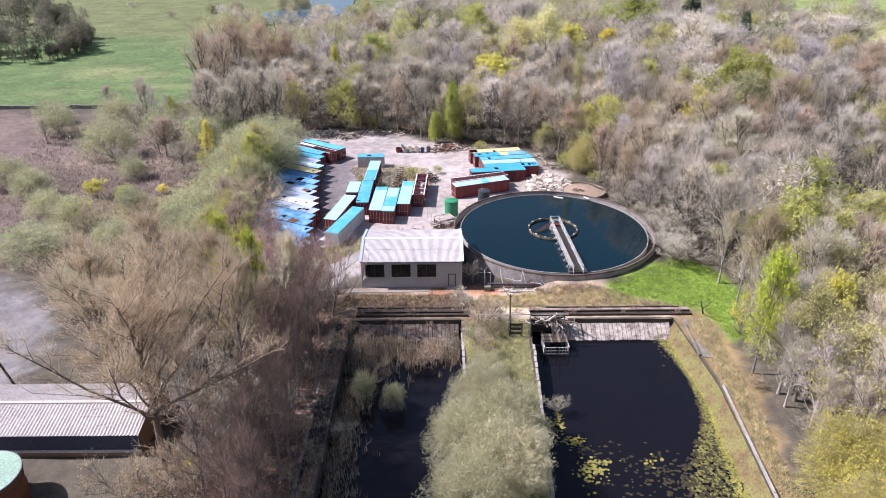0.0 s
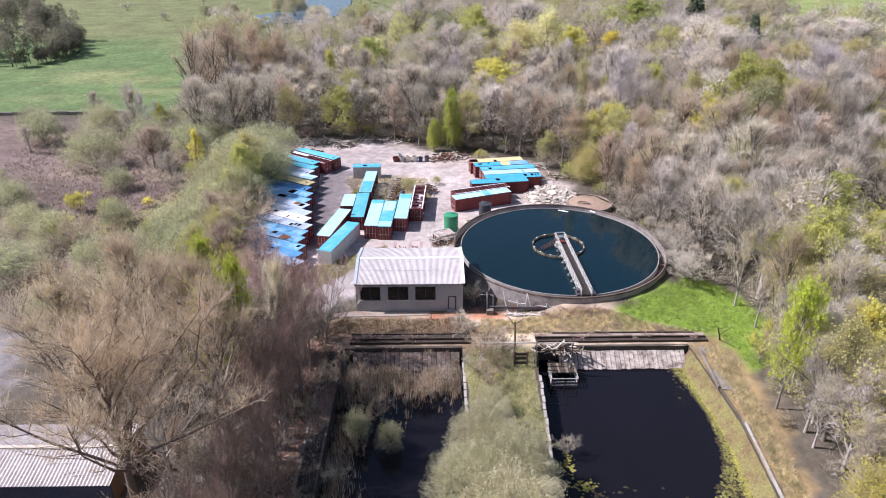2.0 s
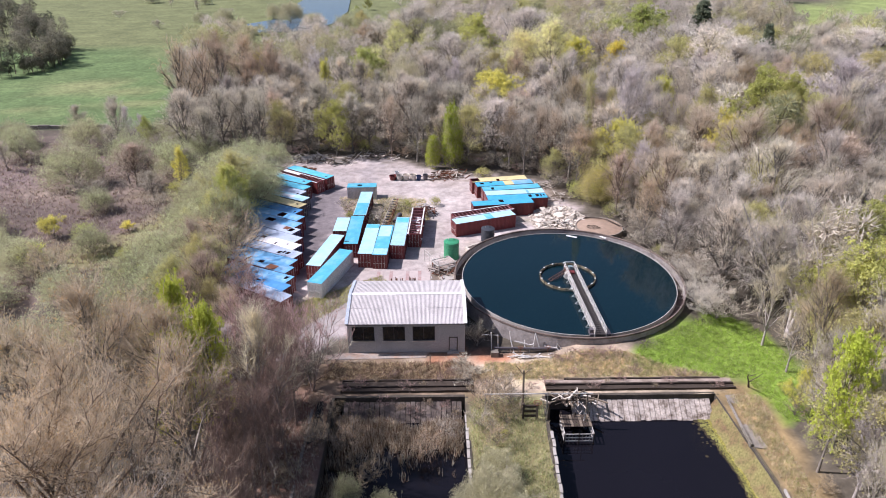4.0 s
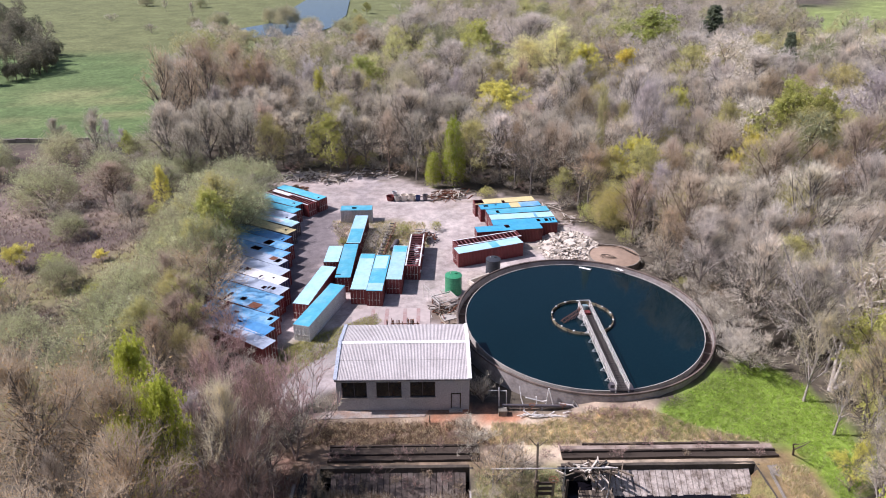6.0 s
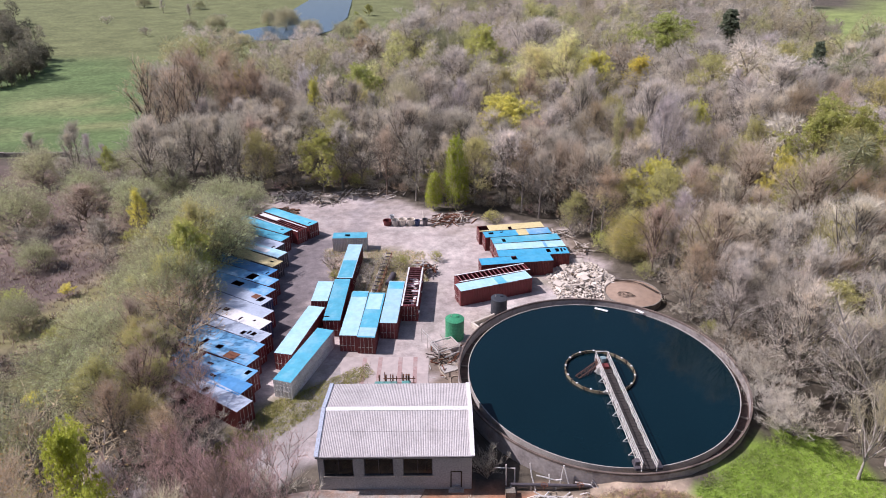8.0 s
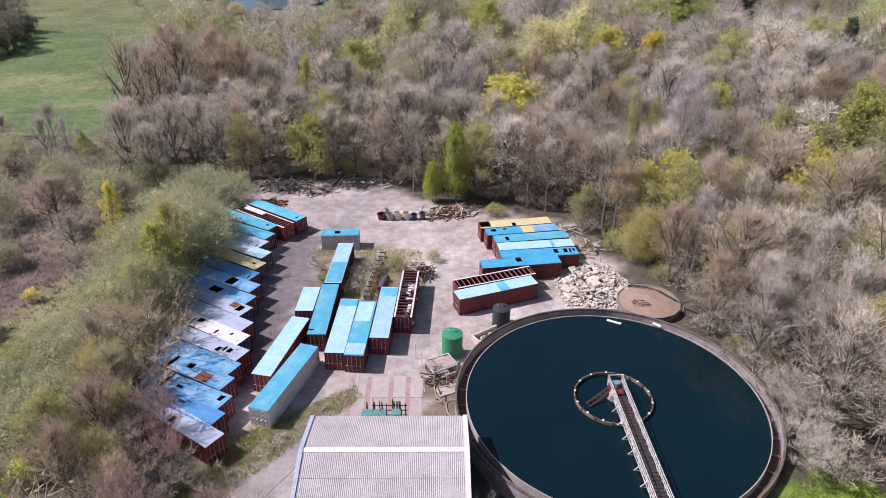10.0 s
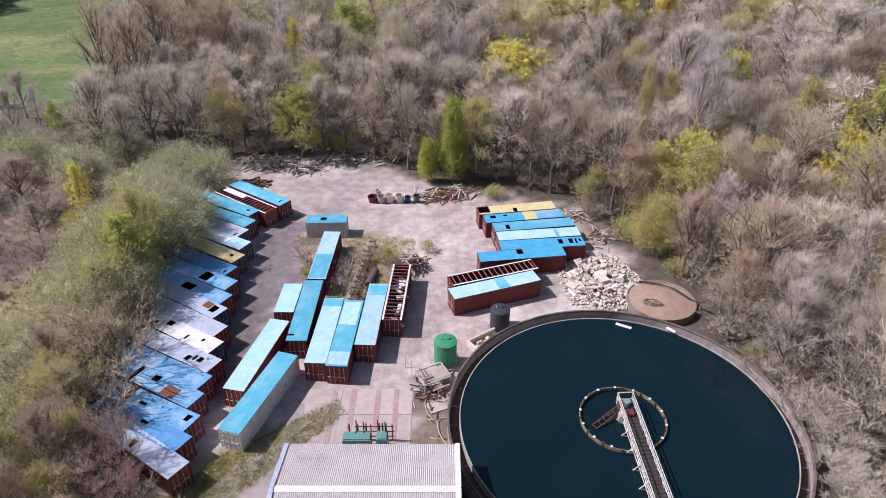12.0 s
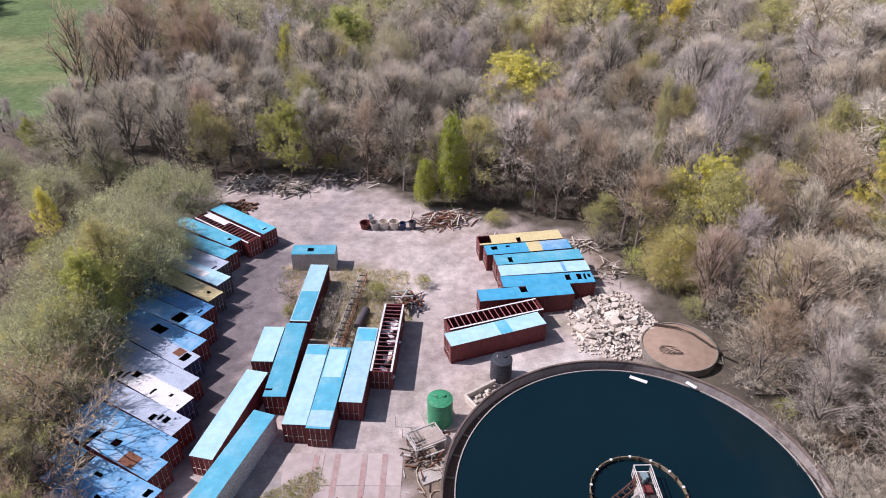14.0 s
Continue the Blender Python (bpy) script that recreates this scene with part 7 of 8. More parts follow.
def bulk_wood(name, spots, label, seed, tones, low=1.05, high=1.6):
    """Far woods: many light trees in one mesh, each with its own tint."""
    rng = np.random.default_rng(seed)
    protos = []
    for i in range(6):
        g = np.random.default_rng(900 + i)
        t = np.linspace(0, 1, 4)
        H = 13.0
        trunk = np.zeros((1, 4, 3))
        trunk[0, :, 2] = t * H * 0.75
        trunk[0, 1:, :2] = g.normal(0, 0.25, (3, 2))
        groups = [tube_arrays(trunk, (0.2 * (1 - 0.7 * t))[None], 4)]
        m = 11
        az = np.arange(m) * 2.4 + g.uniform(-0.4, 0.4, m)
        zc = H * np.linspace(0.4, 0.88, m)
        rad = (3.2, 2.6, 3.6, 3.0, 2.2, 3.4)[i] * np.sqrt(np.clip(1 - ((zc / H - 0.58) / 0.42) ** 2, 0.08, 1)) * g.uniform(0.6, 1.0, m)
        cen = np.stack([np.cos(az) * rad, np.sin(az) * rad, zc], -1)
        limb = np.stack([np.stack([np.zeros(m), np.zeros(m), zc - 2.6], -1), cen], 1)
        groups.append(tube_arrays(limb, np.array([[0.09, 0.04]]) * np.ones((m, 1)), 3))
        wood_count = sum(len(v) for v, _ in groups)
        per = 100
        d = unit(g.normal(size=(m * per, 3)) + np.array([0, 0, 0.35]))
        c = np.repeat(cen, per, 0)
        r = np.repeat(g.uniform(1.3, 2.1, m), per)[:, None]
        p = c + d * r * g.uniform(0.25, 0.7, (m * per, 1))
        q = c + unit(d + g.normal(0, 0.25, d.shape)) * r * g.uniform(0.9, 1.25, (m * per, 1))
        groups.append(slivers(g, p, q, np.full(m * per, 0.13)))
        protos.append(groups)
    flat = []
    for groups in protos:
        vs, fs, o = [], [], 0
        for v, f in groups:
            tri = f if f.shape[1] == 3 else np.concatenate([f[:, [0, 1, 2]], f[:, [0, 2, 3]]])
            vs.append(v)
            fs.append(tri + o)
            o += len(v)
        flat.append((np.concatenate(vs), np.concatenate(fs)))
    V, F, T, o = [], [], [], 0
    for i, (x, y) in enumerate(spots):
        v, f = flat[i % 6]
        s, a = rng.uniform(low, high), rng.uniform(0, 6.28)
        c, sn = math.cos(a) * s, math.sin(a) * s
        z = float(ground_height(np.array([x]), np.array([y]))[0])
        V.append(np.stack([v[:, 0] * c - v[:, 1] * sn + x, v[:, 0] * sn + v[:, 1] * c + y, v[:, 2] * s + z - 0.1], -1))
        F.append(f + o)
        patch = 0.5 + 0.5 * math.sin(x * 0.06 + 2.0 * math.sin(y * 0.045)) * math.cos(y * 0.07 + x * 0.02)
        k = min(int((0.7 * patch + 0.3 * rng.uniform()) * len(tones)), len(tones) - 1) if rng.uniform() < 0.7 else rng.integers(0, len(tones))
        tone = np.array(tones[k]) * rng.uniform(0.88, 1.12)
        tint = np.tile([*tone, 1.0], (len(v), 1))
        tint[:wood_count, :3] = np.array([0.3, 0.26, 0.24]) * rng.uniform(0.7, 1.3)
        T.append(tint)
        o += len(v)
    me = mesh_of(name, [(np.concatenate(V), np.concatenate(F), 0)], [WOOD_TONE])
    att = me.color_attributes.new("tint", "FLOAT_COLOR", "POINT")
    att.data.foreach_set("color", np.concatenate(T).ravel())
    return tagged(new(name, me), label, "woodland", kind="stuff")


TONES = [(0.62, 0.58, 0.53), (0.75, 0.7, 0.65), (0.88, 0.83, 0.8), (1.0, 0.93, 0.92), (0.95, 0.9, 0.84), (0.85, 0.78, 0.62), (0.8, 0.8, 0.52), (0.9, 0.92, 0.5), (0.7, 0.65, 0.6), (0.55, 0.58, 0.38)]
far = []
tries = 0
while len(far) < 620 and tries < 24000:
    tries += 1
    y = rw.uniform(112, 430)
    x = rw.uniform(-100, 40 + y * 0.72)
    if y < 130 and x < 110:
        continue
    if any(float(inside(np.array([x]), np.array([y]), p)[0]) > -2 for p in (FIELD_WEST, FIELD_EAST)) or (112 < x < 150 and 196 < y < 250):
        continue
    if any((x - a) ** 2 + (y - b) ** 2 < 58 for a, b in far) or any((x - a) ** 2 + (y - b) ** 2 < 36 for a, b in placed):
        continue
    far.append((x, y))
bulk_wood("far_wood", far, "mixed leafless and budding woodland in the distance", 5, TONES)
side = []
tries = 0
while len(side) < 70 and tries < 6000:
    tries += 1
    x, y = rw.uniform(48, 130), rw.uniform(-45, 125)
    if abs(x) > 0.75 * (y + 95) + 18 or any((x - a) ** 2 + (y - b) ** 2 < 30 for a, b in side + placed):
        continue
    side.append((x, y))
bulk_wood("side_wood", side, "mixed leafless woodland beside the works", 6, TONES)
hedge = []
while len(hedge) < 200:
    x, y = rw.uniform(-340, -140), rw.uniform(176, 380)
    if float(inside(np.array([x]), np.array([y]), [(-156, 180), (-153, 205), (-166, 238), (-205, 290), (-235, 350), (-330, 380), (-300, 250), (-200, 176)])[0]) > 0:
        hedge.append((x, y))
bulk_wood("copse", hedge, "dark grey-brown copse at the edge of the field", 7, [(0.2, 0.21, 0.17), (0.3, 0.29, 0.25), (0.45, 0.43, 0.36), (0.33, 0.31, 0.28)], 0.8, 1.15)
front = []
while len(front) < 110:
    u = rw.uniform(0, 1)
    front.append((float(np.interp(u, [0, 0.2, 0.5, 1], [-200, -156, -154, -170])) + rw.uniform(-5, 2), float(np.interp(u, [0, 0.2, 0.5, 1], [177, 181, 205, 242])) + rw.uniform(-2, 6)))
bulk_wood("copse_hedge", front, "dense dark hedge along the copse's edge", 8, [(0.14, 0.15, 0.12), (0.22, 0.21, 0.17), (0.18, 0.18, 0.15)], 0.35, 0.6)
for kind, x, y, h, wide in (("greywillow", -68.4, 310, 7.7, 1.26), ("greywillow", -120.8, 325, 7.9, 1.15), ("greywillow", -84.5, 330, 11.0, 1.1), ("greywillow", -97.2, 345, 8.5, 0.75), ("greywillow", -106.2, 298, 5.4, 1.3), ("greywillow", -96, 281, 5.0, 1.3), ("willow", -50, 300, 8, 1.2), ("green", -48, 345, 7, 1.3),
                            ("green", -45, 385, 7, 1.3), ("willow", -44, 320, 9, 1.2), ("olive", -40, 290, 11, 1.2), ("olive", -36, 262, 12, 1.2), ("ash", -30, 240, 13, 1.2), ("olive", -32, 222, 11, 1.2), ("tan", -48, 216, 11, 1.2), ("willow", -60, 222, 8, 1.3), ("willow", -76, 232, 7, 1.3), ("tan", -88, 218, 9, 1.2),
                            ("willow", -136, 330, 6, 1.2), ("shrub", -150, 305, 5, 1.3), ("ash", -150, 372, 9, 1.0), ("shrub", -190, 350, 5, 1.3), ("ash", -176, 400, 9, 1.0), ("willow", -160, 420, 7, 1.2), ("shrub", -128, 360, 5, 1.2), ("willow", -200, 430, 8, 1.2)):
    plant(kind, x, y, h, wide=wide)
# ---- yard things ----
rs = random.Random(33)


def chunk_mesh(seed, flat):
    """A broken concrete lump with uneven corners."""
    r = random.Random(seed)
    g = Geo()
    n = r.choice((4, 5, 6))
    top = [(math.cos(2 * math.pi * i / n + r.uniform(-0.3, 0.3)) * r.uniform(0.35, 0.55), math.sin(2 * math.pi * i / n + r.uniform(-0.3, 0.3)) * r.uniform(0.3, 0.55)) for i in range(n)]
    g.add([(x * 0.9, y * 0.9, flat + r.uniform(-0.05, 0.05)) for x, y in top] + [(x, y, 0) for x, y in top], [tuple(range(n)), tuple(range(2 * n - 1, n - 1, -1)), *[(i, n + i, n + (i + 1) % n, (i + 1) % n) for i in range(n)]])
    return g.mesh("chunk", CONCRETE_PALE)


CHUNKS = [chunk_mesh(i, (0.14, 0.2, 0.3)[i % 3]) for i in range(9)]
heap = thing("rubble_heap", "heap of broken pale concrete slabs beside the containers", "rubble", pose(0, 0, 0))
HEAP = [(15.8, 41.0), (15.6, 47.0), (19.6, 52.6), (22.5, 51.5), (25.0, 46.0), (23.6, 39.8), (20.0, 39.6)]
made = 0
while made < 290:
    x, y = rs.uniform(15, 26), rs.uniform(39, 53)
    d = float(inside(np.array([x]), np.array([y]), HEAP)[0])
    if d < 0:
        continue
    made += 1
    c = part("chunk", CHUNKS[made % 9], CONCRETE_PALE, heap)
    s = rs.uniform(0.45, 1.35) * (1.9 if rs.random() < 0.14 else 1)
    c.matrix_basis = pose(x, y, rs.uniform(0, 1.0) * min(d, 3.0) * 0.45 - 0.05, rs.uniform(-22, 22), rs.uniform(-22, 22), rs.uniform(0, 360)) @ Matrix.Diagonal((s, s * 0.8, s * 0.65, 1))
for x, y, s in ((20.6, 51.3, 2.6), (16.4, 46.0, 2.0), (15.9, 43.8, 2.0), (24.2, 43.2, 2.4), (17.8, 49.6, 1.8)):
    c = part("chunk", CHUNKS[1], CONCRETE_PALE, heap, "large tilted slab")
    c.matrix_basis = pose(x, y, 0.5, -24, 8, rs.uniform(0, 360)) @ Matrix.Diagonal((s, s, s * 0.8, 1))

g = Geo()
GRIT = [(15.0, 40.2), (14.6, 48.0), (19.0, 53.6), (23.5, 52.0), (26.0, 46.5), (24.6, 39.0), (20.0, 38.6)]
made = 0
while made < 1500:
    x, y = rs.uniform(14, 27), rs.uniform(38, 54)
    d = float(inside(np.array([x]), np.array([y]), GRIT)[0])
    if d < 0:
        continue
    made += 1
    s = rs.uniform(0.06, 0.24)
    g.box(-s, -s * rs.uniform(0.4, 1), 0, s, s * rs.uniform(0.4, 1), s * rs.uniform(0.4, 1.0), 0, pose(x, y, rs.uniform(0, 0.9) * min(d, 3.0) * 0.4, rs.uniform(-30, 30), rs.uniform(-30, 30), rs.uniform(0, 360)))
solid("rubble_grit", g, CONCRETE_PALE, "small pale concrete rubble strewn over the heap", "rubble", kind="stuff")

# round silt tank
silt = thing("silt_tank", "low round tank heaped with brown silt", "tank", pose(26.9, 40.1, -0.7))
g = Geo()
g.lathe([(4.25, 1.3), (4.25, 1.75), (4.4, 1.75), (4.4, -0.1)], 56)
part("tank_wall", g, CONCRETE_DARK, silt)
g = Geo()
g.lathe([(0.0, 2.25), (1.6, 2.1), (3.2, 1.8), (4.27, 1.62)], 56)
part("silt_surface", g, SILT, silt, "domed dry brown silt", smooth=True)
g = Geo()
g.tube([(-2.0, 3.9, 1.9), (0.5, 2.9, 2.15), (2.0, 1.8, 2.2), (3.6, -0.2, 2.0), (4.6, -1.0, 1.9)], 0.12, 8)
g.beam((4.2, -0.2, 1.2), (4.9, -1.8, 2.6), 0.2)
part("outlet_pipe", g, TIMBER_DARK, silt, "dark pipe across the tank")
g = Geo()
for i in range(4):
    pts = [(-1.6 + 1.1 * math.cos(t * 0.7 + i) + 0.12 * i, -1.2 + 0.7 * math.sin(t * 0.7 + i * 0.6), 2.16 + 0.02 * i) for t in range(8)]
    g.tube(pts, 0.035, 5)
part("loose_hose", g, TIMBER_DARK, silt)


def upright_tank(x, y, r, h, mat, label, z0=0.0):
    t = thing("storage_tank", label, "tank", pose(x, y, z0), "upright tanks")
    g = Geo()
    prof = [(0.0, 0.0), (r, 0.0)]
    for i in range(6):
        z = h * 0.92 * (i + 0.5) / 6
        prof += [(r, z - 0.05), (r + 0.025, z), (r, z + 0.05)]
    prof += [(r, h * 0.92)]
    g.lathe(prof, 36)
    part("tank_body", g, mat, t, smooth=False)
    g = Geo()
    g.lathe([(r + 0.03, h * 0.91), (r + 0.03, h * 0.935), (r * 0.7, h * 0.975), (0.0, h)], 36)
    lid = part("tank_lid", g, mat, t)
    g = Geo()
    g.tube([(0.35, 0.2, h * 0.97), (0.35, 0.2, h + 0.1)], 0.22, 14)
    part("lid_hatch", g, mat, lid)
    g = Geo()
    g.tube([(-0.5, 0.1, h * 0.97), (-0.5, 0.1, h + 0.25), (-0.5, -0.2, h + 0.25)], 0.05, 8)
    part("vent_pipe", g, STEEL_PALE, lid)
    return t


upright_tank(-1.2, 28.9, 1.3, 3.3, GREEN_TANK, "bright green upright plastic tank on a plinth", 0.35)
upright_tank(5.6, 35.8, 1.2, 2.9, BLACK_TANK, "dark slate upright plastic tank beside the settling tank")
g = Geo()
g.box(-1.6, -1.6, -0.05, 1.6, 1.6, 0.35)
solid("plinth", g, CONCRETE, "square concrete plinth under the green tank", "plinth", m=pose(-1.2, 28.9, 0, 0, 0, 20))
# bund by the dark tank
bund = thing("bund_wall", "low pale block bund holding rubble", "wall", pose(4.0, 32.3, 0, 0, 0, 35))
for x0, y0, x1, y1 in ((-2.3, -1.5, 2.0, -1.2), (-2.3, 1.2, 2.0, 1.5), (-2.3, -1.2, -2.0, 1.2)):
    part("block_wall", Geo().box(x0, y0, -0.05, x1, y1, 0.75), CONCRETE_PALE, bund)
for i in range(26):
    c = part("chunk", CHUNKS[i % 9], CONCRETE_PALE, bund)
    c.matrix_basis = pose(rs.uniform(-1.7, 1.8), rs.uniform(-1.0, 1.0), rs.uniform(0, 0.25), rs.uniform(-30, 30), rs.uniform(-30, 30), rs.uniform(0, 360)) @ Matrix.Diagonal((0.55, 0.55, 0.6, 1))

# dosing platform beside the green tank
plat = thing("dosing_platform", "steel platform with handrail and ribbed cover", "platform", pose(-2.6, 25.9, 0, 0, 0, 28))
for px in (-1.6, 1.5):
    for py in (-1.3, 1.2):
        part("leg", Geo().beam((px, py, -0.05), (px, py, 1.25), 0.12), STEEL_PALE, plat)
part("platform_frame", Geo().beam((-1.7, -1.3, 1.2), (1.6, -1.3, 1.2), 0.14).beam((-1.7, 1.2, 1.2), (1.6, 1.2, 1.2), 0.14).beam((-1.7, -1.3, 1.2), (-1.7, 1.2, 1.2), 0.14).beam((1.6, -1.3, 1.2), (1.6, 1.2, 1.2), 0.14), STEEL_PALE, plat)
for i in range(11):
    part("cover_slat", Geo().box(-0.2 + i * 0.16, -1.2, 1.27, -0.08 + i * 0.16, 0.7, 1.33), surface("ribbed_cover", (0.45, 0.38, 0.34), 0.7, grain=6) if i == 0 else bpy.data.materials["ribbed_cover"], plat)
for z in (1.75, 2.25):
    part("handrail", Geo().beam((-1.75, -1.4, z), (-1.75, 3.6, z), 0.06), STEEL_PALE, plat)
    part("handrail", Geo().beam((-1.72, -1.4, z), (-0.3, -1.4, z), 0.06), STEEL_PALE, plat)
for yy in (-1.4, 0.2, 1.9, 3.6):
    part("rail_post", Geo().beam((-1.75, yy, 0.0), (-1.75, yy, 2.22), 0.055), STEEL_PALE, plat)
g = Geo()
g.tube([(-0.9, -1.8, 0.5), (0.4, -1.8, 0.5), (0.4, -0.6, 0.5), (1.4, -0.6, 0.9), (2.2, -0.6, 0.9)], 0.12, 8)
g.tube([(-0.5, -2.3, 0.1), (-0.5, -2.3, 1.1), (0.9, -2.3, 1.1)], 0.08, 8)
part("pipework", g, STEEL_PALE, plat)
g = Geo()
g.box(-1.5, -3.9, 0.02, 0.6, -2.5, 0.14)
solid("cover_slab", g, CONCRETE, "loose concrete cover slab on the ground", "slab", m=pose(-3.0, 25.0, 0, 0, 0, 25))
for k, (x, y, rr2) in enumerate(((-2.0, 20.6, 1.5), (-1.0, 18.0, 1.1))):
    g = Geo()
    g.tube([(x + rr2 * math.cos(t * 0.55 + k) * (1 + 0.1 * math.sin(t)), y + 2.1 * rr2 * math.sin(t * 0.42 + k), 0.1) for t in range(9)], 0.07, 6)
    solid("hose", g, surface("buff_hose", (0.42, 0.35, 0.27), 0.7, grain=8) if k == 0 else bpy.data.materials["buff_hose"], "buff rubber hose lying in the yard", "hose", "hoses")
for i in range(26):
    g = Geo()
    x, y = rs.uniform(-5.2, -0.6), rs.uniform(14, 25)
    l = rs.uniform(0.3, 0.9)
    g.box(-l / 2, -0.05, 0, l / 2, 0.05, 0.06)
    solid("scrap_bar", g, rs.choice([STEEL_PALE, RUST, TIMBER, TIMBER_DARK]), "short scrap bar lying on the yard", "scrap", "scrap bars", m=pose(x, y, 0.02, 0, 0, rs.uniform(0, 180)))

# clutter round the dosing platform
for i in range(40):
    g = Geo()
    x, y = -2.6 + rs.gauss(0, 1.3), 24.2 + rs.gauss(0, 1.3)
    l = rs.uniform(0.5, 1.8)
    g.beam((0, 0, 0.06), (l, 0, 0.06 + rs.uniform(0, 0.5)), rs.uniform(0.06, 0.14))
    solid("scrap_bar", g, rs.choice([STEEL_PALE, TIMBER_DARK, DARK_STEEL, CONCRETE_PALE, RUST]), "scrap bar piled beside the dosing platform", "scrap", "scrap bars", m=pose(x, y, 0.0, 0, 0, rs.uniform(0, 360)))
for i in range(3):
    g = Geo()
    g.tube([(1.2 * math.cos(t * 0.8 + i) * (0.6 + 0.05 * t), 0.7 * math.sin(t * 0.8 + i * 2), 0.12 + 0.03 * t) for t in range(10)], 0.05, 6)
    solid("hose", g, TIMBER_DARK if i else bpy.data.materials["buff_hose"], "dark hose coiled beside the dosing platform", "hose", "hoses", m=pose(-1.6 - 0.9 * i, 23.2 + 0.5 * i, 0))

# machinery behind the pump house
TEAL = surface("teal_machine_paint", (0.11, 0.3, 0.28), 0.5, grain=6, stain=1.2, stain_color=(0.2, 0.1, 0.06), stain_amount=0.4)
for x, w, h in ((-10.0, 2.8, 2.0), (-7.5, 1.1, 2.1)):
    mc = thing("pump_unit", "teal pump unit with upright pipes", "machine", pose(x, 16.0, 0), "pump units")
    part("casing", Geo().box(-w / 2, -0.6, 0.1, w / 2, 0.6, h), TEAL, mc)
    part("base_frame", Geo().box(-w / 2 - 0.2, -0.75, 0, w / 2 + 0.2, 0.75, 0.1), RUST, mc)
    for dx in (-0.3 * w, 0.0, 0.3 * w):
        part("riser_pipe", Geo().tube([(dx, 0.75, 0), (dx, 0.75, h + 0.9), (dx, 0.35, h + 0.9)], 0.09, 8), RUST, mc)
    part("cover", Geo().box(-w / 2 + 0.1, -0.5, h, w / 2 - 0.1, 0.5, h + 0.12), TEAL, mc)
rack = thing("pipe_rack", "rusty upright rack of bars", "rack", pose(-8.4, 17.3, 0))
for i in range(6):
    part("upright", Geo().beam((-1.8 + i * 0.72, 0, 0), (-1.8 + i * 0.72, 0, 2.9 - 0.3 * (i % 3)), 0.1), RUST, rack)
for z in (0.5, 1.2, 1.9):
    part("cross_bar", Geo().beam((-2.0, 0.07, z), (2.0, 0.07, z), 0.08), RUST, rack)

# tubs and drums at the far side of the yard
for i, (x, r1, h, mat, words) in enumerate(((-13.2, 0.85, 1.0, RED_STEEL, "dark red"), (-11.7, 0.75, 1.2, CONCRETE, "grey"), (-10.3, 0.8, 1.25, CONCRETE_PALE, "pale"), (-8.7, 0.8, 1.25, CONCRETE_PALE, "pale"), (-7.4, 0.5, 1.1, NAVY_STEEL, "navy"), (-5.9, 0.55, 1.3, DARK_STEEL, "dark grey"), (-12.4, 0.5, 1.5, WHITE_STEEL, "white"))):
    y = 68.6 + (1.4 if i == 6 else rs.uniform(-0.2, 0.3))
    t = thing("drum", "%s open-topped drum standing in the yard" % words, "drum", pose(x, y, 0), "drums in the yard")
    g = Geo()
    g.lathe([(0.01, 0.1), (r1 * 0.75, 0.1), (r1 * 0.93, h - 0.02), (r1, h), (r1 * 1.02, h - 0.08), (r1 * 0.8, 0.0)], 24)
    part("shell", g, mat, t)
    part("rim", Geo().lathe([(r1 * 0.94, h), (r1 * 1.05, h + 0.02), (r1 * 1.05, h - 0.08)], 24), mat, t)


def stick_heap(name, cx, cy, rx, ry, n, mats, label, seed, lmin=0.8, lmax=3.2, thick=0.09, high=0.9):
    r = random.Random(seed)
    g = Geo()
    for i in range(n):
        x, y = cx + r.gauss(0, rx * 0.5), cy + r.gauss(0, ry * 0.5)
        l, a, tilt = r.uniform(lmin, lmax), r.uniform(0, math.pi), r.uniform(-0.25, 0.25)
        d = Vector((math.cos(a) * math.cos(tilt), math.sin(a) * math.cos(tilt), math.sin(tilt))) * (l / 2)
        c = Vector((x, y, 0.06 + abs(d.z) + r.uniform(0, high) * max(0, 1 - ((x - cx) / rx) ** 2 - ((y - cy) / ry) ** 2)))
        w = thick * r.uniform(0.5, 1.5)
        g.beam(c - d, c + d, w, w * r.uniform(0.5, 1.5), r.randrange(len(mats)))
    return solid(name, g, tuple(mats), label, "debris", kind="stuff")


WOOD_PALE = surface("bleached_wood", (0.6, 0.54, 0.48), 0.9, grain=14, stain=1.0)
stick_heap("timber_heap", -33.5, 83.5, 5.0, 2.6, 150, [WOOD_PALE, TIMBER, CONCRETE_PALE], "heap of bleached broken timber at the wood's edge", 1, thick=0.2)
stick_heap("timber_heap", -27.0, 81.0, 3.5, 1.8, 90, [TIMBER, CONCRETE_DARK, WOOD_PALE], "low heap of broken timber and rubble", 2, thick=0.16)
stick_heap("timber_heap", -19.0, 85.0, 6.0, 2.2, 120, [WOOD_PALE, TIMBER], "scattered bleached branches at the wood's edge", 3, thick=0.14)
stick_heap("timber_heap", -1.0, 71.0, 4.2, 2.6, 170, [TIMBER, WOOD_PALE, RUST], "brown brushwood heap with bleached sticks", 4, thick=0.12)
stick_heap("timber_heap", 6.5, 64.5, 2.5, 1.6, 40, [TIMBER, WOOD_PALE], "loose sticks beside the containers", 5, thick=0.1)
stick_heap("timber_heap", -34.5, 75.0, 3.0, 2.0, 60, [RUST, TIMBER, BRICK], "heap of earth and broken brick", 6, thick=0.25, lmax=1.2)
stick_heap("scrap_heap", -6.0, 49.0, 1.9, 2.2, 46, [RUST, DARK_STEEL, STEEL_PALE], "heap of twisted scrap steel in the yard", 7, thick=0.16, high=1.8)
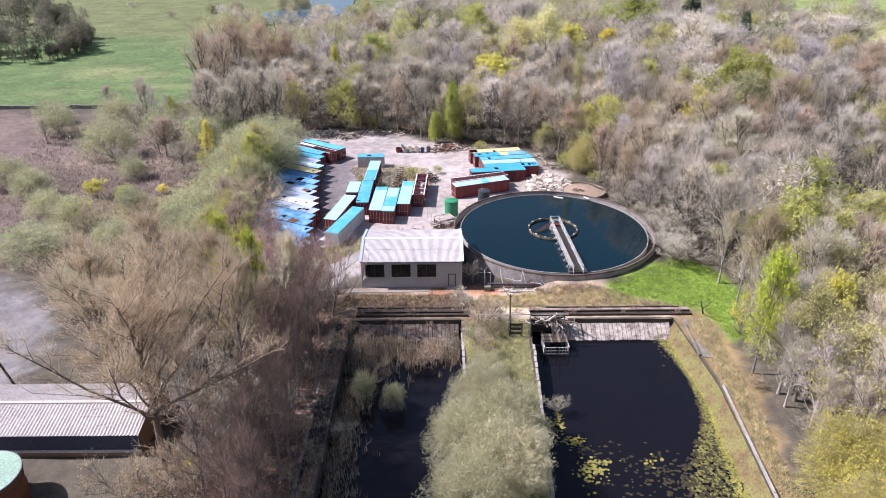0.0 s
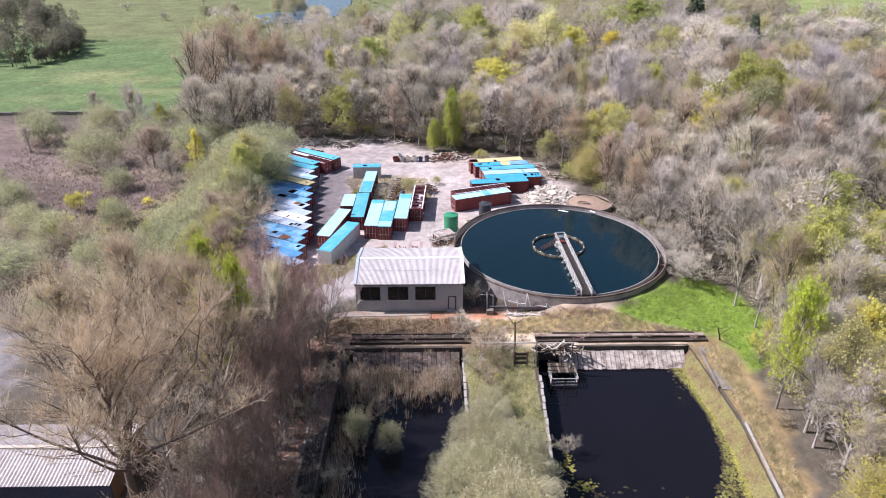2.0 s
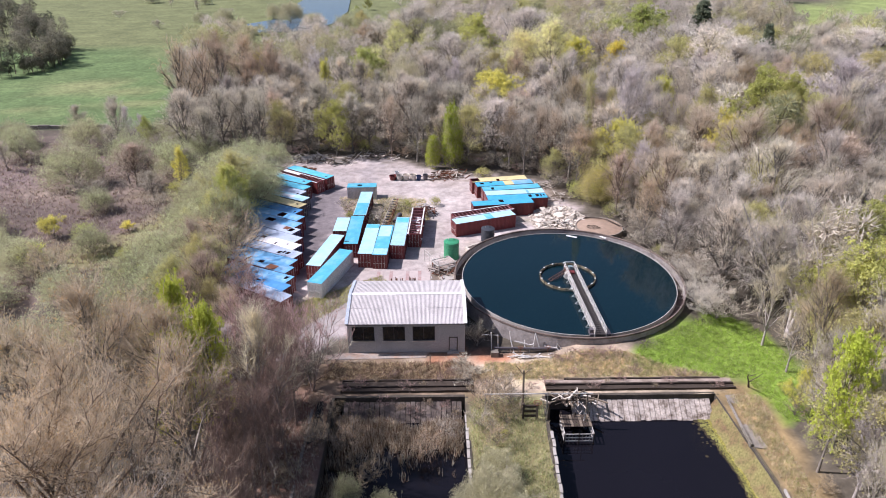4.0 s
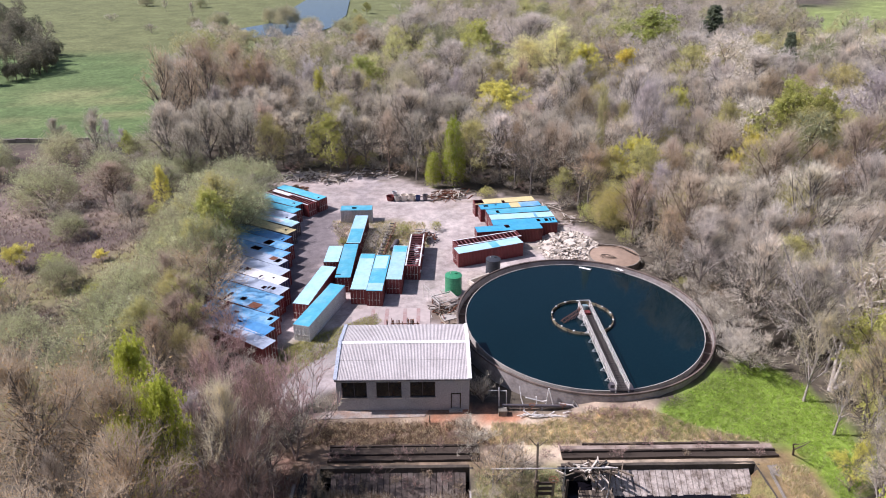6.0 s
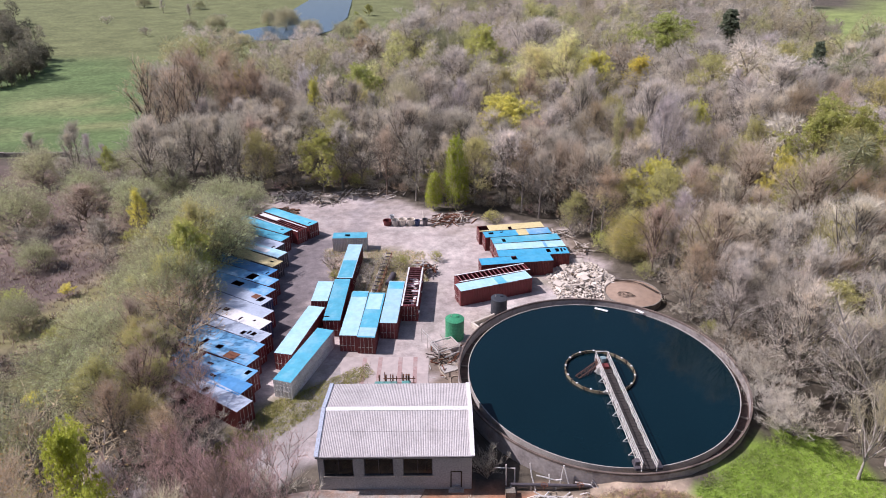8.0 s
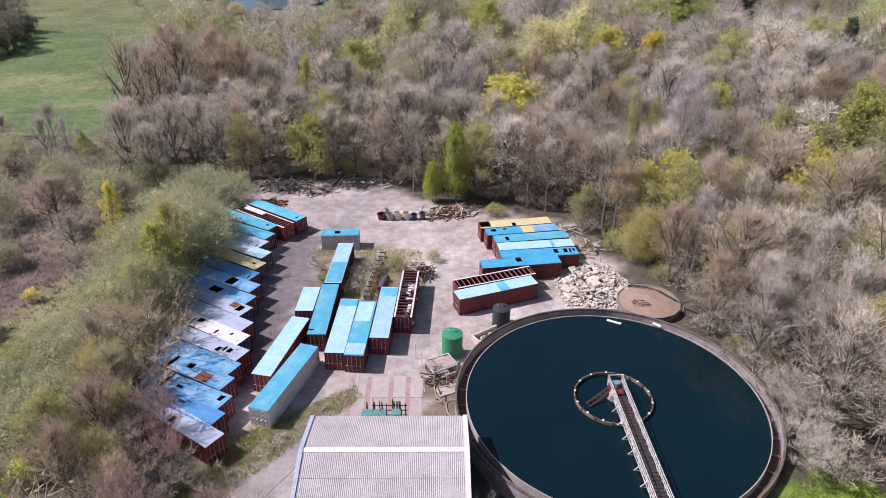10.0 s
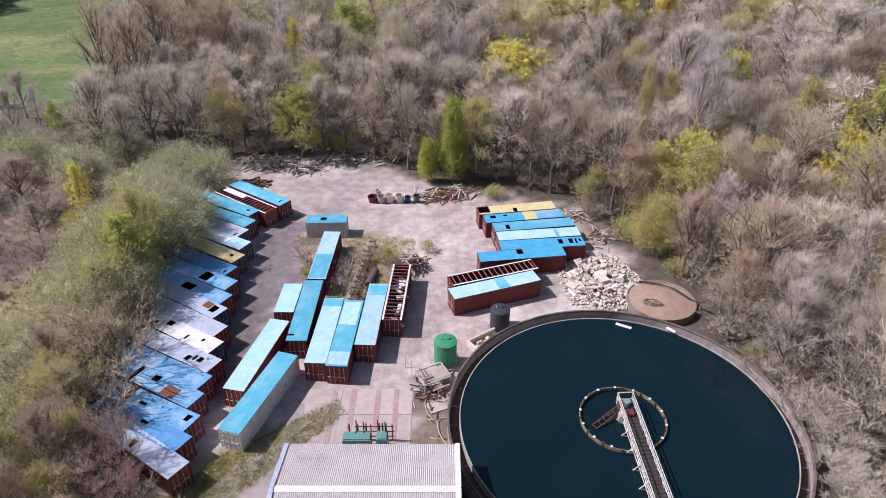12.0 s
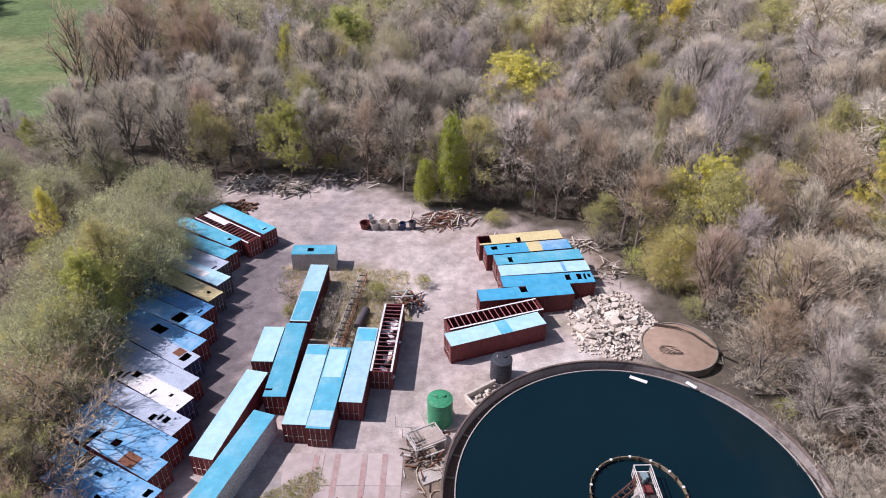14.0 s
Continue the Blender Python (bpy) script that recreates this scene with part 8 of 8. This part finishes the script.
stick_heap("scrap_heap", 19.5, 63.5, 3.0, 1.6, 36, [TIMBER, WOOD_PALE], "dead branches behind the containers", 8, thick=0.12)
stick_heap("fallen_wood", 22.5, 57.0, 2.0, 3.0, 40, [TIMBER, WOOD_PALE], "dead branches beside the rubble heap", 9, thick=0.1)
# scrap inside the roofless container
for i in range(18):
    g = Geo()
    s = rs.uniform(0.3, 0.8)
    g.box(-s / 2, -s / 3, 0, s / 2, s / 3, s * 0.7)
    u = rs.uniform(0.6, 11.5)
    a = radians(87)
    solid("scrap_box", g, rs.choice([WHITE_STEEL, ROOF_WHITE, RED_RIB, DARK_STEEL]), "scrap box dumped inside the roofless container", "scrap", "scrap in the container", m=pose(-7.7 + math.cos(a) * u + rs.uniform(0.0, 0.7), 33.75 + math.sin(a) * u, 0.19 + 0.004 * i, 0, 0, rs.uniform(0, 90)))
for i in range(14):
    g = Geo()
    l = rs.uniform(0.8, 2.2)
    g.box(-l / 2, -rs.uniform(0.1, 0.4), 0, l / 2, rs.uniform(0.1, 0.4), rs.uniform(0.06, 0.25))
    u = rs.uniform(0.8, 11.2)
    a = radians(87)
    solid("scrap_sheet", g, rs.choice([WHITE_STEEL, ROOF_WHITE, ROOF_WHITE, CONCRETE_PALE]), "white torn sheet dumped in the roofless container", "scrap", "scrap in the container", m=pose(-7.7 + math.cos(a) * u + rs.uniform(-0.4, 0.6), 33.75 + math.sin(a) * u, 1.0 + 0.05 * i, rs.uniform(-20, 20), rs.uniform(-15, 15), rs.uniform(0, 180)))
# long lattice conveyor in the weeds
conv = thing("lattice_conveyor", "rusty lattice conveyor boom lying in weeds", "conveyor", pose(-13.6, 39.5, 0.1, 0, 0, 84))
for s in (-0.5, 0.5):
    g = Geo()
    for z in (0.15, 1.0):
        g.beam((0, s, z), (15.5, s, z), 0.1)
    for i in range(16):
        x = i * 0.97
        g.beam((x, s, 0.15 if i % 2 else 1.0), (x + 0.97, s, 1.0 if i % 2 else 0.15), 0.07)
    part("side_lattice", g, STEEL_PALE if s > 0 else RUST, conv)
for i in range(12):
    part("roller", Geo().tube([(0.7 + i * 1.3, -0.48, 0.9), (0.7 + i * 1.3, 0.48, 0.9)], 0.1, 8), DARK_STEEL, conv)
for i, (x, y, a) in enumerate(((-15.1, 42.0, 86), (-11.6, 44.0, 78))):
    g = Geo()
    g.tube([(0, 0, 0.5), (9.0 if i == 0 else 3.6, 0, 0.5)], 0.12 if i == 0 else 0.5, 14)
    solid("pipe_length", g, STEEL_PALE if i == 0 else DARK_STEEL, "long pipe lying beside the containers", "pipe", "loose pipes", m=pose(x, y, 0 if i else -0.3, 0, 0, a))

# pipework before the settling tank
pw = thing("valve_pipework", "tangle of pale pipes and handrails before the tank", "pipework", pose(0, 0, 0))
PIPE_WHITE = surface("chipped_white_pipe", (0.66, 0.64, 0.62), 0.55, grain=6, stain=1.4, stain_color=(0.35, 0.27, 0.22), stain_amount=0.5)
part("main_pipe", Geo().tube([(3.8, 0.9, 0.7), (12.8, 0.6, 0.65)], 0.16, 10), DARK_STEEL, pw)
part("second_pipe", Geo().tube([(4.6, 0.9, 0.35), (11.8, 0.8, 0.35)], 0.14, 8), CONCRETE_DARK, pw)
for x in (3.9, 6.0, 8.6, 11.8):
    part("pipe_stand", Geo().beam((x, 0.78, -0.05), (x, 0.78, 0.6), 0.16), CONCRETE, pw)
for pts in (((2.2, 1.4, 2.5), (4.3, 1.4, 2.4), (4.4, 1.4, 0.1)), ((3.4, 1.4, 2.9), (3.5, 1.4, 0.1)), ((5.9, 1.7, 2.8), (6.1, 1.3, 1.4), (6.5, 0.6, 0.1)), ((9.4, 1.5, 2.6), (9.2, 1.5, 0.1)), ((9.4, 1.5, 2.6), (10.1, 1.0, 0.1)), ((6.6, 1.3, 1.5), (8.6, 1.1, 1.0), (9.2, 1.0, 1.2)), ((7.9, 1.3, 1.6), (8.0, 1.0, 0.4)), ((10.6, 0.9, 0.9), (12.2, 0.6, 0.8), (12.9, 0.2, 0.2)),
            ((12.1, 0.6, 0.1), (12.3, 0.6, 1.5), (12.9, 0.3, 0.6)), ((6.2, -0.2, 0.2), (9.2, -0.4, 0.15), (10.0, 0.2, 0.2)), ((9.2, -0.5, 0.15), (11.4, -0.7, 0.2)), ((6.2, 0.1, 0.5), (7.2, -0.3, 0.1), (7.8, 0.2, 0.3)), ((11.0, 0.0, 0.1), (11.6, -0.2, 0.5), (12.4, 0.0, 0.1))):
    part("rail_pipe", Geo().tube(pts, 0.075, 6), PIPE_WHITE, pw)
part("valve_box", Geo().box(3.3, -0.35, -0.05, 4.3, 0.45, 0.75), CONCRETE_DARK, pw)
for x in (7.3, 11.0):
    part("valve_wheel", Geo().lathe([(0.28, 1.15), (0.34, 1.18), (0.34, 1.12), (0.28, 1.15)], 16).tube([(0, 0, 0.4), (0, 0, 1.16)], 0.04, 6).beam((-0.3, 0, 1.15), (0.3, 0, 1.15), 0.04), RUST, pw).location = (x, 0.3, 0)
for i in range(30):
    g = Geo()
    l = rs.uniform(0.3, 1.1)
    g.box(-l / 2, -0.06, 0, l / 2, 0.06, 0.07)
    solid("scrap_bar", g, rs.choice([STEEL_PALE, CONCRETE_PALE, TIMBER]), "short scrap bar lying before the tank", "scrap", "scrap bars", m=pose(rs.uniform(5.5, 12.2), rs.uniform(-0.8, -0.35), 0.12 + 0.003 * i, 0, rs.uniform(-4, 4), rs.uniform(-30, 30)))
# posts, pipe and cage at the head of the pools
pole = thing("sluice_post", "weathered post with a long cross pipe", "post", pose(6.0, -11.8, 0))
part("post", Geo().tube([(0, 0, -0.1), (0.05, 0, 3.0), (-0.05, 0, 6.2)], 0.16, 8, r1=0.11), TIMBER, pole)
part("cross_pipe", Geo().tube([(-4.6, -0.25, 3.1), (8.2, -0.25, 3.05)], 0.07, 8), STEEL_PALE, pole)
for x, h in ((2.9, 3.3), (7.6, 3.1), (-4.4, 3.1)):
    part("pipe_leg", Geo().beam((x, -0.25, -2.2 if x > 3.2 else -0.1), (x, -0.25, h), 0.12), STEEL_PALE if x < 3 else TIMBER, pole)
part("brace", Geo().beam((-1.0, 0, 6.9), (0, 0, 5.6), 0.07).beam((0.9, 0, 6.6), (0, 0, 5.7), 0.06), TIMBER, pole)
gate = thing("sluice_gate", "timber and steel sluice frame at the pool corner", "sluice", pose(7.6, -13.0, 0))
for x in (-1.6, 0.0, 1.4):
    part("gate_post", Geo().beam((x, 0, -0.2), (x, 0, 2.4), 0.24), TIMBER_DARK if x else TIMBER, gate)
for z in (0.5, 1.2, 1.9):
    part("gate_board", Geo().box(-1.6, -0.1, z, 0.0, 0.05, z + 0.3), TIMBER_DARK, gate)
part("gate_wheel", Geo().lathe([(0.4, 2.5), (0.47, 2.53), (0.47, 2.47), (0.4, 2.5)], 18).beam((-0.4, 0, 2.5), (0.4, 0, 2.5), 0.05), RUST, gate)
cage = thing("intake_cage", "weathered steel cage platform standing in the pool", "cage", pose(12.4, -13.2, WATER_Z))
for px in (-1.7, 0.0, 1.7):
    for py in (-1.6, 1.4):
        part("leg", Geo().beam((px, py, -1.3), (px, py, 2.2 if py > 0 else 1.5), 0.12), TIMBER_DARK, cage)
for z in (0.45, 0.95, 1.45):
    for py in (-1.6, 1.4):
        part("side_bar", Geo().beam((-1.75, py, z), (1.75, py, z), 0.09), STEEL_PALE, cage)
    for px in (-1.7, 1.7):
        part("side_bar", Geo().beam((px, -1.6, z), (px, 1.4, z), 0.09), STEEL_PALE, cage)
for i in range(9):
    part("upright", Geo().beam((-1.6 + i * 0.4, -1.6, 0.3), (-1.6 + i * 0.4, -1.6, 1.45), 0.06), STEEL_PALE, cage)
for i in range(10):
    part("deck_board", Geo().box(-1.8 + i * 0.36, -0.4, 1.5, -1.5 + i * 0.36, 1.7, 1.57), TIMBER_DARK if i % 3 else TIMBER, cage)
part("lifting_hook", Geo().tube([(0.9, 0.6, 1.5), (1.1, 0.6, 2.6), (0.6, 0.6, 3.0), (0.3, 0.6, 2.6)], 0.07, 6), STEEL_PALE, cage)
stick_heap("flood_debris", 12.8, -9.6, 2.2, 0.9, 60, [TIMBER, CONCRETE_PALE, TIMBER_DARK], "broken boards caught at the pool corner", 11, thick=0.12)
g = Geo()
g.beam((0, 0, -0.1), (0.03, 0, 1.2), 0.12)
solid("fence_post", g, TIMBER, "short timber post before the pump house", "post", m=pose(-4.9, -1.4, 0))
# dead leaning snag by the east bank
g = Geo()
g.tube([(0, 0, -0.1), (-0.5, -0.6, 1.2), (-1.2, -1.3, 2.6), (-1.6, -2.2, 3.6)], 0.14, 6, r1=0.03)
g.tube([(-0.5, -0.6, 1.2), (0.2, -1.0, 2.2), (0.6, -1.3, 3.0)], 0.08, 5, r1=0.02)
g.tube([(-1.2, -1.3, 2.6), (-0.8, -1.9, 3.2), (-0.6, -2.4, 3.9)], 0.05, 5, r1=0.015)
solid("dead_snag", g, BARK_DARK, "dark leaning dead tree stem", "snag", m=pose(35.2, -7.2, 0))

# ---- works beside the pools: shed, round tank, pole ----
shed = thing("long_shed", "long low shed with pale corrugated roof", "building", pose(0, 0, 0))
SX0, SX1, SY0, SY1, SE, SR = -60.0, -36.4, -35.6, -26.6, 2.9, 3.8
SM = (SY0 + SY1) / 2
part("front_wall", Geo().box(SX0, SY0 + 0.2, 0.7, SX1, SY0 + 0.4, SE), surface("navy_cladding", (0.06, 0.065, 0.1), 0.7, grain=6, stain=0.6), shed, "dark navy cladding")
part("plinth_wall", Geo().box(SX0, SY0 + 0.1, -0.1, SX1, SY0 + 0.45, 0.7), BRICK, shed)
part("plinth_ledge", Geo().box(SX0, SY0 - 0.15, 0.66, SX1, SY0 + 0.42, 0.74), CONCRETE_PALE, shed)
part("rear_wall", Geo().box(SX0, SY1 - 0.4, -0.1, SX1, SY1 - 0.2, SE), BRICK, shed)
for x in (SX0, SX1 - 0.2):
    p = [(SY0 + 0.4, -0.1), (SY1 - 0.4, -0.1), (SY1 - 0.4, SE), (SM, SR - 0.1), (SY0 + 0.4, SE)]
    g = Geo()
    g.add([(x, y, z) for y, z in p] + [(x + 0.2, y, z) for y, z in p], [(4, 3, 2, 1, 0), (5, 6, 7, 8, 9), *[(i, (i + 1) % 5, 5 + (i + 1) % 5, 5 + i) for i in range(5)]])
    part("gable_wall", g, BRICK, shed)
for y0, y1 in ((SY0, SM), (SY1, SM)):
    n = 62 * 4
    g = Geo()
    va = [(SX0 - 0.1 + (SX1 - SX0 + 0.2) * i / n, y0, SE + 0.055 * math.sin(math.pi * i / 2)) for i in range(n + 1)]
    vb = [(SX0 - 0.1 + (SX1 - SX0 + 0.2) * i / n, y1, SR + 0.055 * math.sin(math.pi * i / 2)) for i in range(n + 1)]
    g.add(va + vb, [(i, i + 1, n + 2 + i, n + 1 + i) for i in range(n)])
    part("roof_slope", g, surface("shed_roof_sheet", (0.5, 0.46, 0.45), 0.85, grain=4, stain=0.4, stain_color=(0.33, 0.29, 0.27), stain_amount=0.6) if y0 == SY0 else bpy.data.materials["shed_roof_sheet"], shed, "pale weathered corrugated sheets")
part("ridge_cap", Geo().box(SX0 - 0.1, SM - 0.2, SR + 0.02, SX1 + 0.1, SM + 0.2, SR + 0.1), CONCRETE_PALE, shed)
for i in range(16):
    x, y = rs.uniform(-55, -40), rs.uniform(SY0 + 0.5, SM - 0.5)
    z = SE + (SR - SE) * (y - SY0) / (SM - SY0) + 0.08
    g = Geo()
    a = rs.uniform(0, 3.1)
    l = rs.uniform(0.5, 1.4)
    g.tube([(0, 0, 0), (l * math.cos(a), l * 0.3 * math.sin(a), 0.1), (2 * l * math.cos(a), l * 0.5 * math.sin(a), 0.05)], 0.05, 5, r1=0.02)
    solid("fallen_branch", g, WOOD_PALE, "bleached fallen branch lying on the shed roof", "branch", "fallen branches", m=pose(x, y, z))
rt = thing("lidded_tank", "rusty round tank with pale green domed lid", "tank", pose(-48.6, -42.4, 0))
part("tank_shell", Geo().lathe([(3.3, -0.1), (3.3, 1.4), (3.38, 1.45), (3.3, 1.5), (3.3, 2.9), (3.38, 2.95), (3.3, 3.0), (3.3, 3.9)], 48), RUST, rt)
part("tank_lid", Geo().lathe([(3.46, 3.85), (3.46, 4.02), (3.3, 4.06), (1.6, 4.35), (0.0, 4.45)], 48), PALE_GREEN, rt, "pale green domed lid", smooth=False)
part("lid_rim", Geo().lathe([(3.44, 3.8), (3.52, 3.8), (3.52, 4.05), (3.44, 4.05)], 48), DARK_STEEL, rt)
up = thing("utility_pole", "dark timber utility pole beside the car park", "pole", pose(-56.6, -23.6, 0, 4, -12, 0))
part("shaft", Geo().tube([(0, 0, -0.1), (0, 0, 7.5)], 0.16, 8, r1=0.11), TIMBER_DARK, up)
part("cross_arm", Geo().beam((-0.7, 0, 7.1), (0.7, 0, 7.1), 0.1), TIMBER_DARK, up)

# ---- distance ----
for poly in ([(-70, 292), (-59, 324), (-57, 377), (-65, 475), (-96, 510), (-97, 438), (-97, 406), (-87, 342)], [(-114, 305), (-100, 284), (-88, 290), (-72, 296), (-84, 334), (-96, 340), (-105, 325)]):
    flat_patch("water", poly, 0.35 if poly[0][0] > -80 else 0.31, POND_WATER, "blue pond in rough pasture beyond the woods", "water", 0.5)
wall_f = thing("field_wall", "dark field wall along the pasture edge", "wall", kind="structure")
for i in range(24):
    x = -172 + i * 3.2
    y = 109.6 + i * 0.1
    part("wall_length", Geo().box(x, y - 0.3, -0.4, x + 3.1, y + 0.3, 1.1 + rs.uniform(-0.1, 0.1)), CONCRETE_DARK, wall_f)
cot = thing("cottage", "pale rendered house with slate roof among trees", "house", pose(129, 222, 0, 0, 0, 14) @ Matrix.Diagonal((1.3, 1.15, 1.0, 1)))
part("wall", Geo().box(-6, -4, -0.3, 6, 4, 5.2), WHITE_STEEL, cot)
g = Geo()
g.add([(-6.5, -4.5, 5.0), (6.5, -4.5, 5.0), (6.5, 0, 8.2), (-6.5, 0, 8.2), (-6.5, 4.5, 5.0), (6.5, 4.5, 5.0), (-6.5, -4.5, 4.8), (6.5, -4.5, 4.8), (-6.5, 4.5, 4.8), (6.5, 4.5, 4.8)], [(0, 1, 2, 3), (3, 2, 5, 4), (0, 6, 7, 1), (4, 5, 9, 8), (0, 3, 4, 8, 6), (1, 7, 9, 5, 2), (6, 8, 9, 7)])
roof_c = part("roof", g, SLATE, cot, "grey-lilac slate roof")
part("chimney", Geo().box(3.6, -0.5, 7.2, 4.6, 0.5, 9.4), BRICK, roof_c)
for x in (-4, -1.3, 1.3, 4):
    for z in (1.0, 3.4):
        w = part("window", Geo().box(x - 0.55, -4.04, z, x + 0.55, -3.96, z + 1.2), DARK_GLASS, cot)
        part("sill", Geo().box(x - 0.65, -4.15, z - 0.1, x + 0.65, -4.0, z), CONCRETE_PALE, w)

# ---- grass and reeds ----


def tufts(name, n, spots, mats, label, seed, h0, h1, width=0.05, z_of=None):
    """Many blades: thin triangles in small tufts."""
    rng = np.random.default_rng(seed)
    c = spots(rng, n)
    z = ground_height(c[:, 0], c[:, 1]) if z_of is None else np.full(n, z_of)
    base = np.repeat(np.c_[c, z], 6, 0) + np.c_[rng.normal(0, 0.16, (n * 6, 2)), np.zeros(n * 6)]
    tip = base + np.c_[rng.normal(0, 0.2, (n * 6, 2)), rng.uniform(h0, h1, n * 6)]
    v, f = slivers(rng, base, tip, np.full(n * 6, width))
    k = len(f) // len(mats)
    groups, mesh_slots = [(v, f, 0)], mats
    me = mesh_of(name, groups, mats)
    me.polygons.foreach_set("material_index", rng.integers(0, len(mats), len(f)).astype(np.int32))
    return tagged(new(name, me), label, "grass", kind="stuff")


def in_poly(poly):
    a = np.array(poly)

    def pick(rng, n):
        out = np.zeros((0, 2))
        while len(out) < n:
            p = rng.uniform(a.min(0), a.max(0), (n * 2, 2))
            out = np.concatenate([out, p[inside(p[:, 0], p[:, 1], poly) > 0]])
        return out[:n]
    return pick


def fringe(rng, n):
    """Reeds thinning out from the head and the west side of the western pool."""
    a = np.c_[rng.uniform(-16.4, -1.0, n), -11 - np.abs(rng.normal(0, 2.6, n))]
    b = np.c_[-16.5 + np.abs(rng.normal(0, 1.6, n)), rng.uniform(-50, -11, n)]
    p = np.where((rng.uniform(0, 1, n) < 0.62)[:, None], a, b)
    w = np.sin(p[:, 0] * 1.1) * 0.8 + np.sin(p[:, 0] * 0.37 + 1) * 1.5
    p[:, 1] += np.where(p[:, 1] > -20, w * 0.6, 0)
    p[:, 1] = np.minimum(p[:, 1], -10.9)
    return p


LAWN_BLADE = foliage("lawn_blade", (0.4, 0.52, 0.1))
PALE_BLADE = foliage("pale_green_blade", (0.42, 0.44, 0.2))
tufts("bank_scrub", 1800, in_poly([(-19, -5.0), (-18, -1.3), (0.5, -1.4), (3.0, -5.0)]), [GRASS_DRY, REED, REED], "brown dead grass on the bank above the pool", 11, 0.15, 0.5)
tufts("bank_grass", 3900, in_poly([(1.5, -5.0), (2.5, -1.6), (6.5, -1.9), (12, -0.6), (21, -0.9), (32, -4.8), (10, -5.2)]), [GRASS_DRY, PALE_BLADE, GRASS_DRY], "dry tussocky grass on the bank above the pools", 1, 0.15, 0.5)
tufts("lawn_grass", 3800, in_poly(LAWN), [LAWN_BLADE, PALE_BLADE, LAWN_BLADE, LAWN_BLADE], "bright green rough grass beside the settling tank", 2, 0.1, 0.3, 0.07)
tufts("strip_grass", 4200, in_poly([(0, -9), (9, -9), (6.9, -50), (-0.6, -50)]), [PALE_BLADE, LEAF_WILLOW, GRASS_DRY], "pale green rough grass on the strip between pools", 3, 0.2, 0.7)
tufts("reed_bed", 3000, fringe, [REED, REED, TWIG_TAN, TWIG_GREY], "brown reeds along the head of the western pool", 4, 0.5, 1.7, 0.06, WATER_Z)
tufts("yard_weeds", 2200, in_poly([(-24, 58), (-6, 57), (-5, 46), (-11, 42), (-16, 41), (-21, 46)]), [PALE_BLADE, GRASS_DRY], "sparse weeds growing through the yard", 5, 0.15, 0.6)
tufts("verge_weeds", 3200, in_poly([(-26, 4), (-30, 6), (-24, 15), (-13, 23), (-12, 21)]), [PALE_BLADE, LEAF_OLIVE, LEAF_GREEN], "weeds along the edge of the lane", 6, 0.1, 0.4)
tufts("marsh_grass", 5200, in_poly([(-100, 30), (-70, 14), (-54, 22), (-50, 45), (-56, 75), (-86, 98), (-110, 96)]), [REED, TWIG_DARK, TWIG_GREY], "brown dead rushes over the marsh", 7, 0.2, 0.8, 0.1)
tufts("slope_weeds", 2200, in_poly([(32, -9), (35.5, -9), (34, -28), (32, -46), (30.5, -46), (32, -26)]), [GRASS_DRY, TWIG_TAN, PALE_BLADE], "brown weeds along the eastern bank path", 8, 0.15, 0.6)
tufts("row_weeds", 2400, in_poly([(-25, -8), (-17.2, -8), (-17.2, -50), (-25, -50)]), [REED, TWIG_GREY], "dead bracken under the slim trees", 9, 0.2, 0.6)
